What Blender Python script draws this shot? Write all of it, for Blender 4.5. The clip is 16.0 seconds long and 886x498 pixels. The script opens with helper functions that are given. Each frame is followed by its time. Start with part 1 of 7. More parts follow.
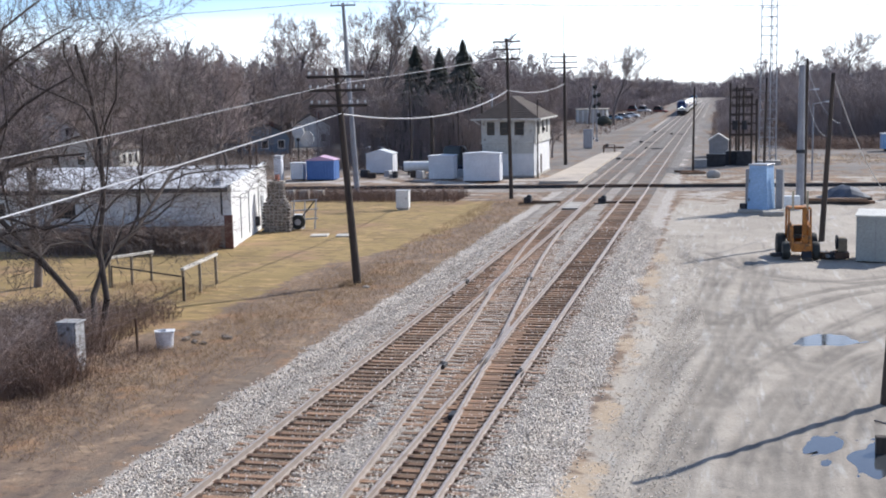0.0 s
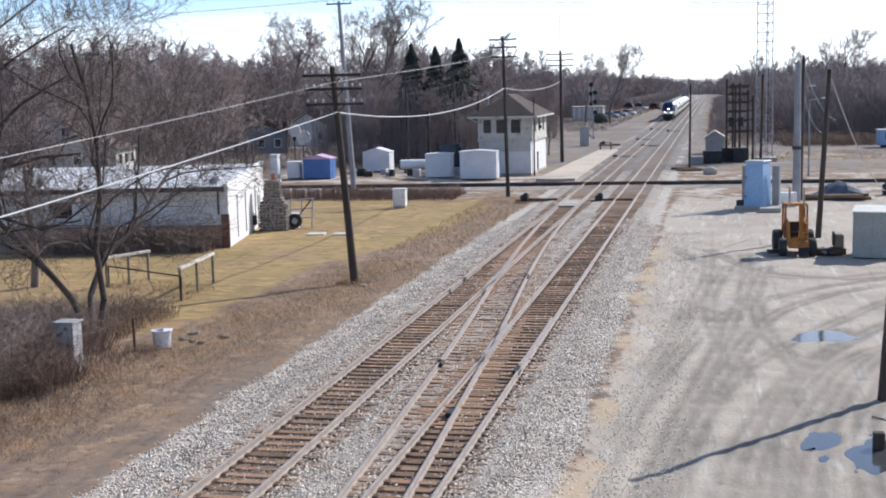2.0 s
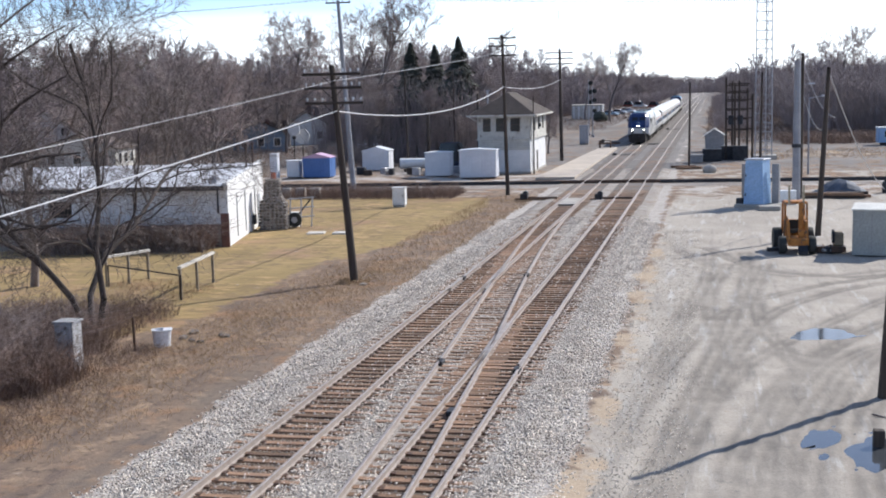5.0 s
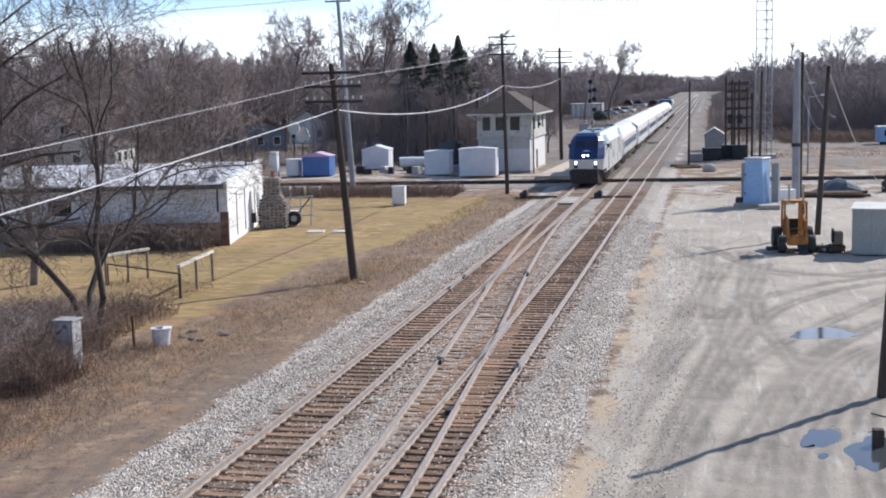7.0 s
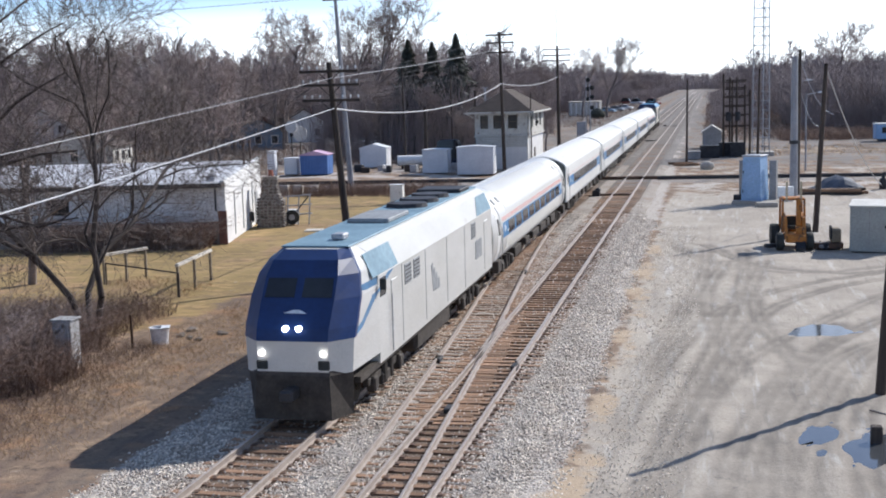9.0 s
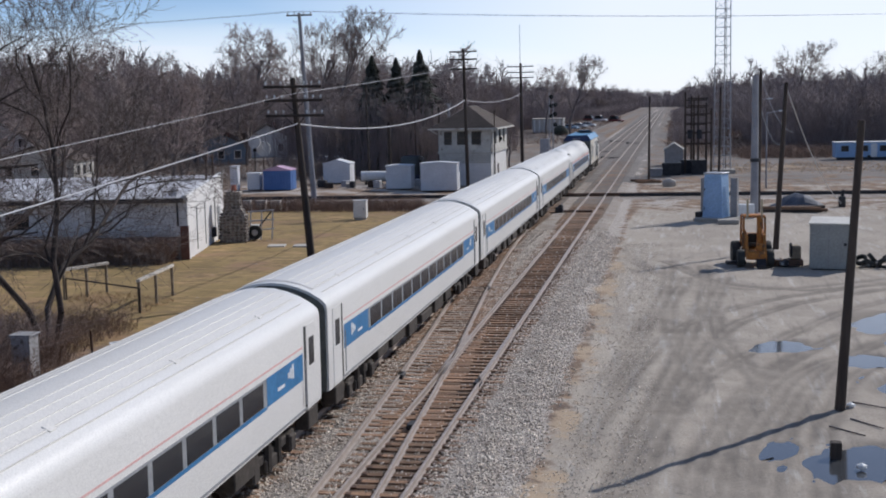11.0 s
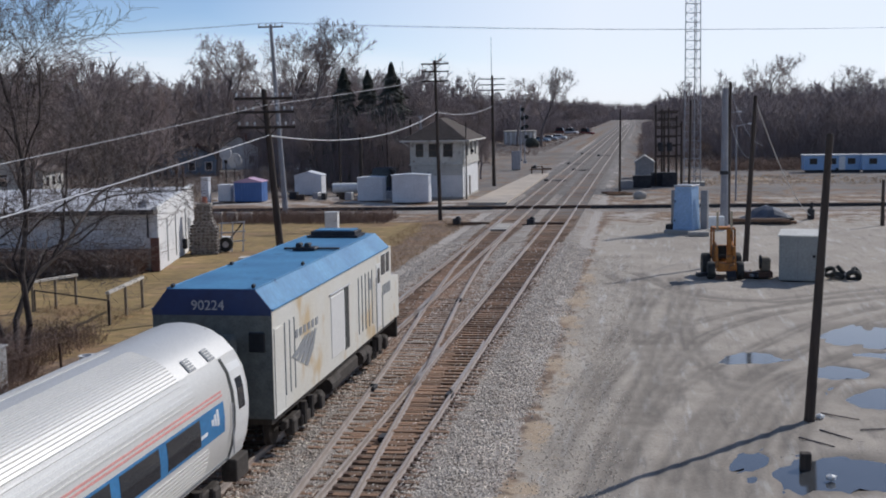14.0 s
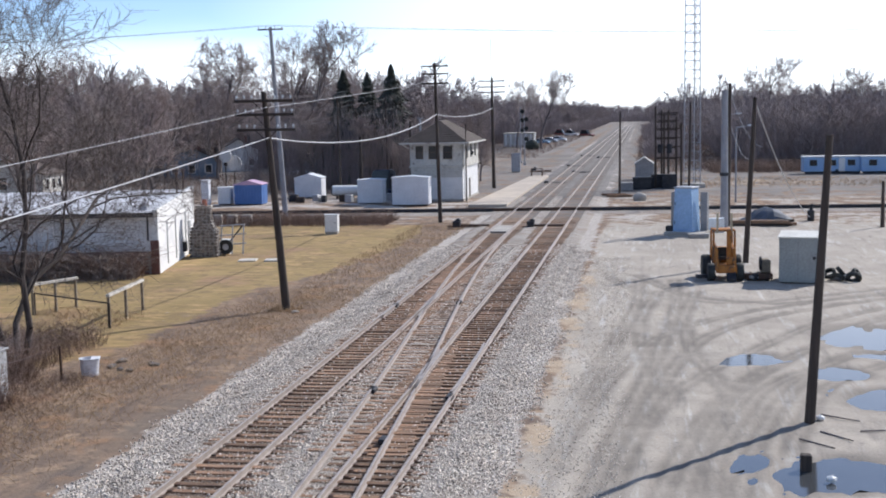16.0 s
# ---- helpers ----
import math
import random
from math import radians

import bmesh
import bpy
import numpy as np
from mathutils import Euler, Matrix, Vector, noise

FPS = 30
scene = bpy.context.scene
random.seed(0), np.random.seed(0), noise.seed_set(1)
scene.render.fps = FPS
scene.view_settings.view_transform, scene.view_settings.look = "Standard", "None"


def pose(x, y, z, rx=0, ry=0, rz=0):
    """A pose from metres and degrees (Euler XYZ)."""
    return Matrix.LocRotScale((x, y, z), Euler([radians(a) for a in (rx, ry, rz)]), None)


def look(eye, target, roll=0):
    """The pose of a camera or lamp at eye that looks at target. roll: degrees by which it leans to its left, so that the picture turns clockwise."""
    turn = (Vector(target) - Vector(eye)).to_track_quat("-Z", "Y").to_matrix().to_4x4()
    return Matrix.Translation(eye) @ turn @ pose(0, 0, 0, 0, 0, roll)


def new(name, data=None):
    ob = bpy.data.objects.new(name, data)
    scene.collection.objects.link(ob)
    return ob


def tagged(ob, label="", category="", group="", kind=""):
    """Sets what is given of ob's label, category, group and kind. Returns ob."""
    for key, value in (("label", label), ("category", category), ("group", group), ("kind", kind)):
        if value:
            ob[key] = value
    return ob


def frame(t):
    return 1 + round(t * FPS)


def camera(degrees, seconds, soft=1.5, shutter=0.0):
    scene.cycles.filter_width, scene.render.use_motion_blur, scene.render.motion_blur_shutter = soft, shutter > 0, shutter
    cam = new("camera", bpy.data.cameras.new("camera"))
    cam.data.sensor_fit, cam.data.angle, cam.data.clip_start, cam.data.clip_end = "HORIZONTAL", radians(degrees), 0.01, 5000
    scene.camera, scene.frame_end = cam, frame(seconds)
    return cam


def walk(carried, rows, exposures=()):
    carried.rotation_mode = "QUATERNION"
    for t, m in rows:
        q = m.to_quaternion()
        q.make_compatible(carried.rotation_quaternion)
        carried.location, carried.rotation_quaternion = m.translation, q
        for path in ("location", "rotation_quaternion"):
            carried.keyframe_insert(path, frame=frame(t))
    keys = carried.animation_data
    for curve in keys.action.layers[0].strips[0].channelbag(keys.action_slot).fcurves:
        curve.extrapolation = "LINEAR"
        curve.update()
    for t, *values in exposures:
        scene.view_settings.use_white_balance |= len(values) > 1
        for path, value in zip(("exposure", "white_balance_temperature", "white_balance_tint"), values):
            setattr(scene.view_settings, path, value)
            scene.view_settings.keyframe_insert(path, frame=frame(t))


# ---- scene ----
# World: x across the tracks, y along them, z up; the rail tops lie at z = 0.
EYE = (10.86, 0.0, 8.35)
cam = camera(39.23, 16.0, soft=1.95)
# seconds, yaw, pitch, roll
TURNS = ((0.0, 12.34, -7.25, 0.99), (0.5, 12.25, -7.24, 1.09), (1.0, 12.22, -7.25, 1.20), (1.5, 12.24, -7.32, 1.21),
         (2.0, 12.17, -7.34, 1.24), (2.5, 12.08, -7.34, 1.35), (3.0, 12.20, -7.38, 1.42), (3.5, 12.18, -7.35, 1.37),
         (4.0, 12.19, -7.38, 1.37), (6.5, 12.06, -7.42, 1.33), (7.0, 12.13, -7.46, 1.30), (7.5, 12.15, -7.51, 1.37),
         (8.0, 12.11, -7.51, 1.45), (8.2, 12.08, -7.53, 1.46), (10.3, 11.90, -7.54, 1.42), (10.5, 11.28, -7.47, 1.36),
         (11.0, 10.37, -6.84, 1.06), (11.5, 10.01, -6.73, 0.89), (12.0, 9.60, -6.48, 1.00), (12.5, 9.33, -6.21, 0.84),
         (13.0, 9.12, -6.28, 0.74), (13.5, 9.05, -6.27, 0.77), (14.0, 9.07, -6.31, 0.90), (14.5, 9.35, -6.28, 0.91),
         (15.0, 9.33, -6.28, 0.79), (15.5, 9.02, -6.25, 0.94), (16.0, 9.06, -6.21, 1.00))
# the clip's camera darkens its picture while the bright train fills it
EXPOSURES = ((0.0, 0.41, 6120, 10), (6.5, 0.41, 6120, 10), (8.2, 0.35, 6120, 10), (10.3, 0.02, 6080, 11), (11.0, -0.34, 6100, 12), (12.5, -0.60, 6040, 11), (13.5, -0.59, 6040, 11), (14.2, -0.31, 6080, 11), (15.0, 0.07, 6080, 11), (16.0, 0.28, 6060, 11))
walk(cam, [(t, pose(*EYE, 90 + p, r, y)) for t, y, p, r in TURNS], EXPOSURES)

# ---- light: low winter sun ahead to the right, clear pale sky ----
SUN_EL, SUN_AZ = 37.0, 39.5          # degrees; azimuth from +y towards +x
world = bpy.data.worlds.new("sky")
scene.world = world
world.use_nodes = True
wn = world.node_tree.nodes
sky = wn.new("ShaderNodeTexSky")
sky.sky_type, sky.sun_disc = "NISHITA", False
sky.sun_elevation, sky.sun_rotation = radians(SUN_EL), radians(SUN_AZ)
sky.air_density, sky.dust_density, sky.ozone_density = 1.0, 0.3, 2.0
wl = world.node_tree.links
# thin white winter haze low in the sky, thinning upwards, with long faint streaks of cloud
w_co, w_sep, w_rng, w_mix = wn.new("ShaderNodeTexCoord"), wn.new("ShaderNodeSeparateXYZ"), wn.new("ShaderNodeMapRange"), wn.new("ShaderNodeMix")
w_map, w_noise, w_add, w_mul = wn.new("ShaderNodeMapping"), wn.new("ShaderNodeTexNoise"), wn.new("ShaderNodeMath"), wn.new("ShaderNodeMath")
w_map.inputs["Scale"].default_value = (1.0, 1.0, 14.0)
w_noise.inputs["Scale"].default_value, w_noise.inputs["Detail"].default_value = 2.6, 5.0
w_mul.operation, w_mul.inputs[1].default_value = "MULTIPLY_ADD", 0.05
w_mul.inputs[2].default_value = -0.025
w_mix.data_type = "RGBA"
w_mix.inputs[7].default_value = (7.9, 8.1, 8.4, 1)
for k, v in ((1, 0.022), (2, 0.082), (3, 0.9), (4, 0.04)):
    w_rng.inputs[k].default_value = v
w_rng.interpolation_type = "SMOOTHSTEP"
wl.new(w_co.outputs["Generated"], w_sep.inputs[0])
wl.new(w_co.outputs["Generated"], w_map.inputs[0])
wl.new(w_map.outputs[0], w_noise.inputs["Vector"])
wl.new(w_noise.outputs[0], w_mul.inputs[0])
wl.new(w_sep.outputs[2], w_add.inputs[0])
wl.new(w_mul.outputs[0], w_add.inputs[1])
wl.new(w_add.outputs[0], w_rng.inputs[0])
# the haze glows towards the sun's side
w_dot, w_side, w_max = wn.new("ShaderNodeVectorMath"), wn.new("ShaderNodeMapRange"), wn.new("ShaderNodeMath")
w_dot.operation, w_dot.inputs[1].default_value = "DOT_PRODUCT", (math.sin(radians(SUN_AZ)), math.cos(radians(SUN_AZ)), 0.0)
for k, v in ((1, 0.50), (2, 0.74), (3, 0.0), (4, 0.85)):
    w_side.inputs[k].default_value = v
w_max.operation = "MAXIMUM"
wl.new(w_co.outputs["Generated"], w_dot.inputs[0])
wl.new(w_dot.outputs["Value"], w_side.inputs[0])
w_low, w_glow = wn.new("ShaderNodeMapRange"), wn.new("ShaderNodeMath")
for k, v in ((1, 0.10), (2, 0.28), (3, 1.0), (4, 0.0)):
    w_low.inputs[k].default_value = v
w_glow.operation = "MULTIPLY"
wl.new(w_sep.outputs[2], w_low.inputs[0])
wl.new(w_side.outputs[0], w_glow.inputs[0])
wl.new(w_low.outputs[0], w_glow.inputs[1])
wl.new(w_glow.outputs[0], w_max.inputs[0])
wl.new(w_rng.outputs[0], w_max.inputs[1])
wl.new(w_max.outputs[0], w_mix.inputs[0])
w_up = wn.new("ShaderNodeMapping")
w_up.inputs["Scale"].default_value = (1.0, 1.0, 2.4)
wl.new(w_co.outputs["Generated"], w_up.inputs[0])
wl.new(w_up.outputs[0], sky.inputs[0])
wl.new(sky.outputs[0], w_mix.inputs[6])
wl.new(w_mix.outputs[2], wn["Background"].inputs[0])
wn["Background"].inputs[1].default_value = 0.15
sun_lamp = new("sun", bpy.data.lights.new("sun", "SUN"))
sun_lamp.data.energy, sun_lamp.data.angle, sun_lamp.data.color = 4.5, radians(0.53), (1.0, 0.94, 0.86)
sun_dir = Vector((math.sin(radians(SUN_AZ)) * math.cos(radians(SUN_EL)), math.cos(radians(SUN_AZ)) * math.cos(radians(SUN_EL)), math.sin(radians(SUN_EL))))
sun_lamp.matrix_basis = look((60, 60, 60), Vector((60, 60, 60)) - sun_dir)

# ---- materials ----
GZ = -0.3                            # level of the open ground


def mat(name, a, b=None, scale=2.0, fine=30.0, rough=0.8, metal=0.0, bump=0.15, vary=0.0, island=0.0, stretch=(1, 1, 1), spots=None, glow=0.0, lump=0.02, spec=0.4):
    """Two colours mixed by coarse noise, broken up by fine noise; spots: a third colour in blotches."""
    m = bpy.data.materials.new(name)
    m.use_nodes = True
    n, l = m.node_tree.nodes, m.node_tree.links
    p = n["Principled BSDF"]
    b = b or tuple(c * 0.75 for c in a)
    co, mp = n.new("ShaderNodeTexCoord"), n.new("ShaderNodeMapping")
    mp.inputs["Scale"].default_value = stretch
    l.new(co.outputs["Object"], mp.inputs[0])

    def tex(s, d=5.0):
        t = n.new("ShaderNodeTexNoise")
        t.inputs["Scale"].default_value, t.inputs["Detail"].default_value, t.inputs["Roughness"].default_value = s, d, 0.62
        l.new(mp.outputs[0], t.inputs["Vector"])
        return t

    def ramp(src, lo, hi):
        r = n.new("ShaderNodeMapRange")
        r.inputs[1].default_value, r.inputs[2].default_value = lo, hi
        l.new(src, r.inputs[0])
        return r.outputs[0]

    def mix(kind, f, x, y):
        k = n.new("ShaderNodeMix")
        k.data_type, k.blend_type = "RGBA", kind
        for sock, v in ((k.inputs[0], f), (k.inputs[6], x), (k.inputs[7], y)):
            if isinstance(v, (int, float)):
                sock.default_value = v
            elif isinstance(v, tuple):
                sock.default_value = (*v, 1)
            else:
                l.new(v, sock)
        return k.outputs[2]

    big, small = tex(scale), tex(fine, 3.0)
    col = mix("MIX", ramp(big.outputs[0], 0.35, 0.65), a, b)
    g = n.new("ShaderNodeCombineColor")
    v = ramp(small.outputs[0], 0.2, 0.8)
    s = n.new("ShaderNodeMapRange")
    s.inputs[3].default_value, s.inputs[4].default_value = 0.72, 1.22
    l.new(v, s.inputs[0])
    for i in range(3):
        l.new(s.outputs[0], g.inputs[i])
    col = mix("MULTIPLY", 1.0, col, g.outputs[0])
    if spots:
        sp = tex(spots[1], 4.0)
        col = mix("MIX", ramp(sp.outputs[0], spots[2], spots[2] + 0.08), col, spots[0])
    if vary:
        oi, hs = n.new("ShaderNodeObjectInfo"), n.new("ShaderNodeHueSaturation")
        r = n.new("ShaderNodeMapRange")
        r.inputs[3].default_value, r.inputs[4].default_value = 1 - vary, 1 + vary
        l.new(oi.outputs["Random"], r.inputs[0])
        l.new(r.outputs[0], hs.inputs["Value"])
        l.new(col, hs.inputs["Color"])
        col = hs.outputs[0]
    if island:
        ge, hs = n.new("ShaderNodeNewGeometry"), n.new("ShaderNodeHueSaturation")
        r = n.new("ShaderNodeMapRange")
        r.inputs[3].default_value, r.inputs[4].default_value = 1 - island, 1 + island
        l.new(ge.outputs["Random Per Island"], r.inputs[0])
        l.new(r.outputs[0], hs.inputs["Value"])
        l.new(col, hs.inputs["Color"])
        col = hs.outputs[0]
    l.new(col, p.inputs["Base Color"])
    rr = n.new("ShaderNodeMapRange")
    rr.inputs[3].default_value, rr.inputs[4].default_value = max(rough - 0.1, 0.03), min(rough + 0.1, 1)
    l.new(big.outputs[0], rr.inputs[0])
    l.new(rr.outputs[0], p.inputs["Roughness"])
    p.inputs["Metallic"].default_value = metal
    p.inputs["Specular IOR Level"].default_value = spec
    if bump:
        bp = n.new("ShaderNodeBump")
        bp.inputs["Strength"].default_value, bp.inputs["Distance"].default_value = bump, lump
        l.new(small.outputs[0], bp.inputs["Height"])
        l.new(bp.outputs[0], p.inputs["Normal"])
    if glow:
        p.inputs["Emission Color"].default_value = (*a, 1)
        p.inputs["Emission Strength"].default_value = glow
    return m


M = {}
M["rail"] = mat("rail steel", (0.44, 0.375, 0.325), (0.34, 0.285, 0.245), 3, 30, 0.42, 0.25, 0.05)
M["tie"] = mat("creosoted tie", (0.31, 0.18, 0.105), (0.20, 0.128, 0.085), 1.5, 25, 0.9, 0, 0.5, vary=0.4, stretch=(1, 6, 4))
M["plate"] = mat("rusty steel", (0.16, 0.09, 0.06), (0.08, 0.06, 0.05), 6, 40, 0.7, 0.4, 0.2)
M["ballast"] = mat("crushed stone", (0.43, 0.38, 0.33), (0.30, 0.255, 0.215), 0.5, 22, 0.9, 0, 1.0, lump=0.08, spots=((0.30, 0.22, 0.165), 0.9, 0.58))
M["stone"] = mat("ballast stone", (0.74, 0.67, 0.585), (0.54, 0.465, 0.39), 1.2, 9, 0.9, 0, 0.1, island=0.5)
M["dirty_stone"] = mat("dirty brown ballast stone", (0.40, 0.32, 0.25), (0.27, 0.205, 0.155), 1.2, 9, 0.9, 0, 0.1, island=0.5)
M["track_dirt"] = mat("oily ballast between rails", (0.22, 0.155, 0.112), (0.15, 0.115, 0.09), 1.2, 20, 0.95, 0, 1.0, lump=0.06, spots=((0.27, 0.175, 0.11), 0.8, 0.55))
M["pole"] = mat("weathered pole wood", (0.085, 0.065, 0.052), (0.05, 0.04, 0.035), 1.5, 12, 0.9, 0, 0.4, stretch=(5, 5, 0.4))
M["grey_pole"] = mat("galvanised pole", (0.34, 0.34, 0.36), (0.26, 0.26, 0.28), 1.2, 20, 0.6, 0.3, 0.08)
M["dark_steel"] = mat("dark steel", (0.06, 0.06, 0.065), (0.035, 0.035, 0.04), 2, 20, 0.6, 0.5, 0.1)
M["galv"] = mat("galvanised steel", (0.5, 0.5, 0.52), (0.38, 0.38, 0.4), 3, 25, 0.5, 0.4, 0.05)
M["insulator"] = mat("glass insulator", (0.75, 0.76, 0.78), (0.6, 0.62, 0.66), 8, 30, 0.25, 0, 0)
M["cable"] = mat("pale cable sheath", (0.55, 0.55, 0.56), (0.45, 0.45, 0.47), 3, 20, 0.5, 0, 0)
M["wire"] = mat("dark wire", (0.10, 0.10, 0.11), (0.07, 0.07, 0.08), 3, 20, 0.6, 0.2, 0)
M["white"] = mat("white paint", (0.80, 0.80, 0.79), (0.70, 0.70, 0.69), 1.2, 14, 0.6, 0, 0.08, spots=((0.55, 0.52, 0.47), 1.6, 0.64))
M["white_block"] = mat("painted block wall", (0.78, 0.77, 0.76), (0.66, 0.66, 0.66), 0.8, 10, 0.75, 0, 0.2, spots=((0.46, 0.43, 0.41), 1.1, 0.66))
M["cream"] = mat("peeling cream paint", (0.60, 0.58, 0.53), (0.48, 0.46, 0.42), 0.9, 9, 0.8, 0, 0.2, spots=((0.27, 0.235, 0.20), 1.6, 0.57))
M["brick"] = mat("brown brick", (0.20, 0.095, 0.075), (0.13, 0.07, 0.06), 3, 16, 0.85, 0, 0.3, vary=0.25)
M["mortar"] = mat("mortar", (0.32, 0.30, 0.28), None, 3, 20, 0.95)
M["roof_white"] = mat("white membrane roof", (0.62, 0.62, 0.64), (0.48, 0.48, 0.50), 0.5, 6, 0.7, 0, 0.15, spots=((0.36, 0.34, 0.33), 0.6, 0.6))
M["shingle"] = mat("brown shingles", (0.10, 0.076, 0.064), (0.072, 0.056, 0.048), 1.0, 10, 0.95, 0, 0.5, vary=0.15)
M["glass"] = mat("dark window glass", (0.03, 0.034, 0.04), (0.02, 0.022, 0.028), 0.6, 3, 0.12, 0, 0.0, spec=0.35)
M["concrete"] = mat("concrete", (0.46, 0.42, 0.37), (0.38, 0.35, 0.31), 0.6, 12, 0.9, 0, 0.3, vary=0.06)
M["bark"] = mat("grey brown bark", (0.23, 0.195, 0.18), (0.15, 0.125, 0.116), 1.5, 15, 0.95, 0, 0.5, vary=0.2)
# twig colour lifted to stand in for the haze over distance
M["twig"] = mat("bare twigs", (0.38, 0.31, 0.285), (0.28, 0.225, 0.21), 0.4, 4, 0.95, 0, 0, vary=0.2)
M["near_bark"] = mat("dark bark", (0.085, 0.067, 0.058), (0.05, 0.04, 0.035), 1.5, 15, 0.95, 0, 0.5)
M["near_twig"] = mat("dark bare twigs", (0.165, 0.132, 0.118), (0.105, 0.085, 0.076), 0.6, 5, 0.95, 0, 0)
# distance haze is put into this base colour: paler than real bark
M["hazed_twig"] = mat("distant bare woods with haze in the colour", (0.325, 0.272, 0.265), (0.24, 0.20, 0.20), 0.02, 0.3, 0.95, 0, 0, island=0.15)
M["spruce"] = mat("dark spruce needles", (0.075, 0.08, 0.062), (0.05, 0.056, 0.045), 0.8, 8, 0.9, 0, 0)
M["dry_grass"] = mat("dry grass", (0.50, 0.35, 0.20), (0.33, 0.22, 0.125), 0.8, 8, 0.95, 0, 0, island=0.3)
M["bramble"] = mat("dead brambles", (0.27, 0.18, 0.135), (0.17, 0.12, 0.10), 0.8, 8, 0.95, 0, 0, island=0.3)


def ground_material():
    """Dirt, lawn, yard gravel and weeds, laid out by the sheet's own patches and broken up by noise."""
    m = bpy.data.materials.new("open ground")
    m.use_nodes = True
    n, l = m.node_tree.nodes, m.node_tree.links
    p = n["Principled BSDF"]
    p.inputs["Roughness"].default_value = 0.95
    p.inputs["Specular IOR Level"].default_value = 0.2
    co = n.new("ShaderNodeTexCoord")

    def noise_at(s, d=6.0, st=(1, 1, 1), rot=0.0):
        mp, t = n.new("ShaderNodeMapping"), n.new("ShaderNodeTexNoise")
        mp.inputs["Scale"].default_value, mp.inputs["Rotation"].default_value = st, (0, 0, rot)
        t.inputs["Scale"].default_value, t.inputs["Detail"].default_value, t.inputs["Roughness"].default_value = s, d, 0.65
        l.new(co.outputs["Object"], mp.inputs[0])
        l.new(mp.outputs[0], t.inputs["Vector"])
        return t.outputs[0]

    def rng(x, lo, hi, a=0.0, b=1.0):
        r = n.new("ShaderNodeMapRange")
        for i, v in enumerate((lo, hi, a, b)):
            r.inputs[i + 1].default_value = v
        l.new(x, r.inputs[0])
        return r.outputs[0]

    def math2(op, x, y):
        k = n.new("ShaderNodeMath")
        k.operation = op
        for s, v in zip(k.inputs, (x, y)):
            if isinstance(v, (int, float)):
                s.default_value = v
            else:
                l.new(v, s)
        return k.outputs[0]

    def mix(f, x, y, kind="MIX"):
        k = n.new("ShaderNodeMix")
        k.data_type, k.blend_type = "RGBA", kind
        for s, v in ((k.inputs[0], f), (k.inputs[6], x), (k.inputs[7], y)):
            if isinstance(v, tuple):
                s.default_value = (*v, 1)
            elif isinstance(v, (int, float)):
                s.default_value = v
            else:
                l.new(v, s)
        return k.outputs[2]

    at = n.new("ShaderNodeAttribute")
    at.attribute_name = "patch"
    sep = n.new("ShaderNodeSeparateColor")
    l.new(at.outputs["Color"], sep.inputs[0])
    at2 = n.new("ShaderNodeAttribute")
    at2.attribute_name = "patch_b"
    sep2 = n.new("ShaderNodeSeparateColor")
    l.new(at2.outputs["Color"], sep2.inputs[0])
    wob = math2("ADD", math2("MULTIPLY", math2("SUBTRACT", noise_at(0.9), 0.5), 2.1), math2("MULTIPLY", math2("SUBTRACT", noise_at(6.0), 0.5), 0.5))

    def patch(out):
        return rng(math2("ADD", out, wob), 0.38, 0.62)

    fine = rng(noise_at(14.0, 4.0), 0.25, 0.75, 0.83, 1.15)
    dirt = mix(rng(noise_at(0.35), 0.35, 0.65), (0.265, 0.185, 0.128), (0.18, 0.132, 0.10))
    dirt = mix(rng(noise_at(1.3), 0.5, 0.7), dirt, (0.40, 0.285, 0.185))
    dirt = mix(rng(noise_at(0.9, 5.0, (2.4, 0.3, 1)), 0.5, 0.66), dirt, (0.15, 0.11, 0.088))
    dirt = mix(rng(noise_at(0.5, 7.0), 0.54, 0.64), dirt, (0.30, 0.18, 0.105))
    dirt = mix(rng(noise_at(3.0, 6.0), 0.53, 0.66), dirt, (0.12, 0.088, 0.068))
    lawn = mix(rng(noise_at(0.22), 0.35, 0.65), (0.345, 0.245, 0.11), (0.255, 0.185, 0.082))
    lawn = mix(rng(noise_at(0.6, 4.0, (1, 3, 1)), 0.52, 0.68), lawn, (0.50, 0.325, 0.165))
    lawn = mix(rng(noise_at(0.13, 3.0), 0.54, 0.66), lawn, (0.32, 0.205, 0.12))
    lawn = mix(rng(noise_at(1.1, 6.0), 0.50, 0.62), lawn, (0.235, 0.165, 0.085))
    lawn = mix(rng(noise_at(2.2), 0.56, 0.72), lawn, (0.21, 0.15, 0.078))
    yard = mix(rng(noise_at(0.18), 0.35, 0.65), (0.45, 0.395, 0.33), (0.35, 0.305, 0.255))
    yard = mix(rng(noise_at(0.9, 6.0, (3.2, 0.25, 1), radians(12)), 0.56, 0.78), yard, (0.21, 0.19, 0.168))
    yard = mix(rng(noise_at(0.8, 5.0, (3.0, 0.3, 1), radians(14)), 0.56, 0.70), yard, (0.52, 0.49, 0.45))
    yard = mix(rng(noise_at(0.42, 8.0, (1, 1, 1)), 0.58, 0.74), yard, (0.29, 0.26, 0.225))
    yard = mix(rng(noise_at(3.2, 5.0), 0.60, 0.70), yard, (0.25, 0.225, 0.20))
    gravel = mix(rng(noise_at(9.0, 2.0), 0.35, 0.65), (0.30, 0.26, 0.225), (0.56, 0.505, 0.45))
    field = mix(rng(noise_at(0.08), 0.4, 0.6), (0.185, 0.165, 0.15), (0.25, 0.225, 0.205))
    col = mix(patch(sep.outputs[0]), dirt, lawn)
    col = mix(patch(sep.outputs[1]), col, yard)
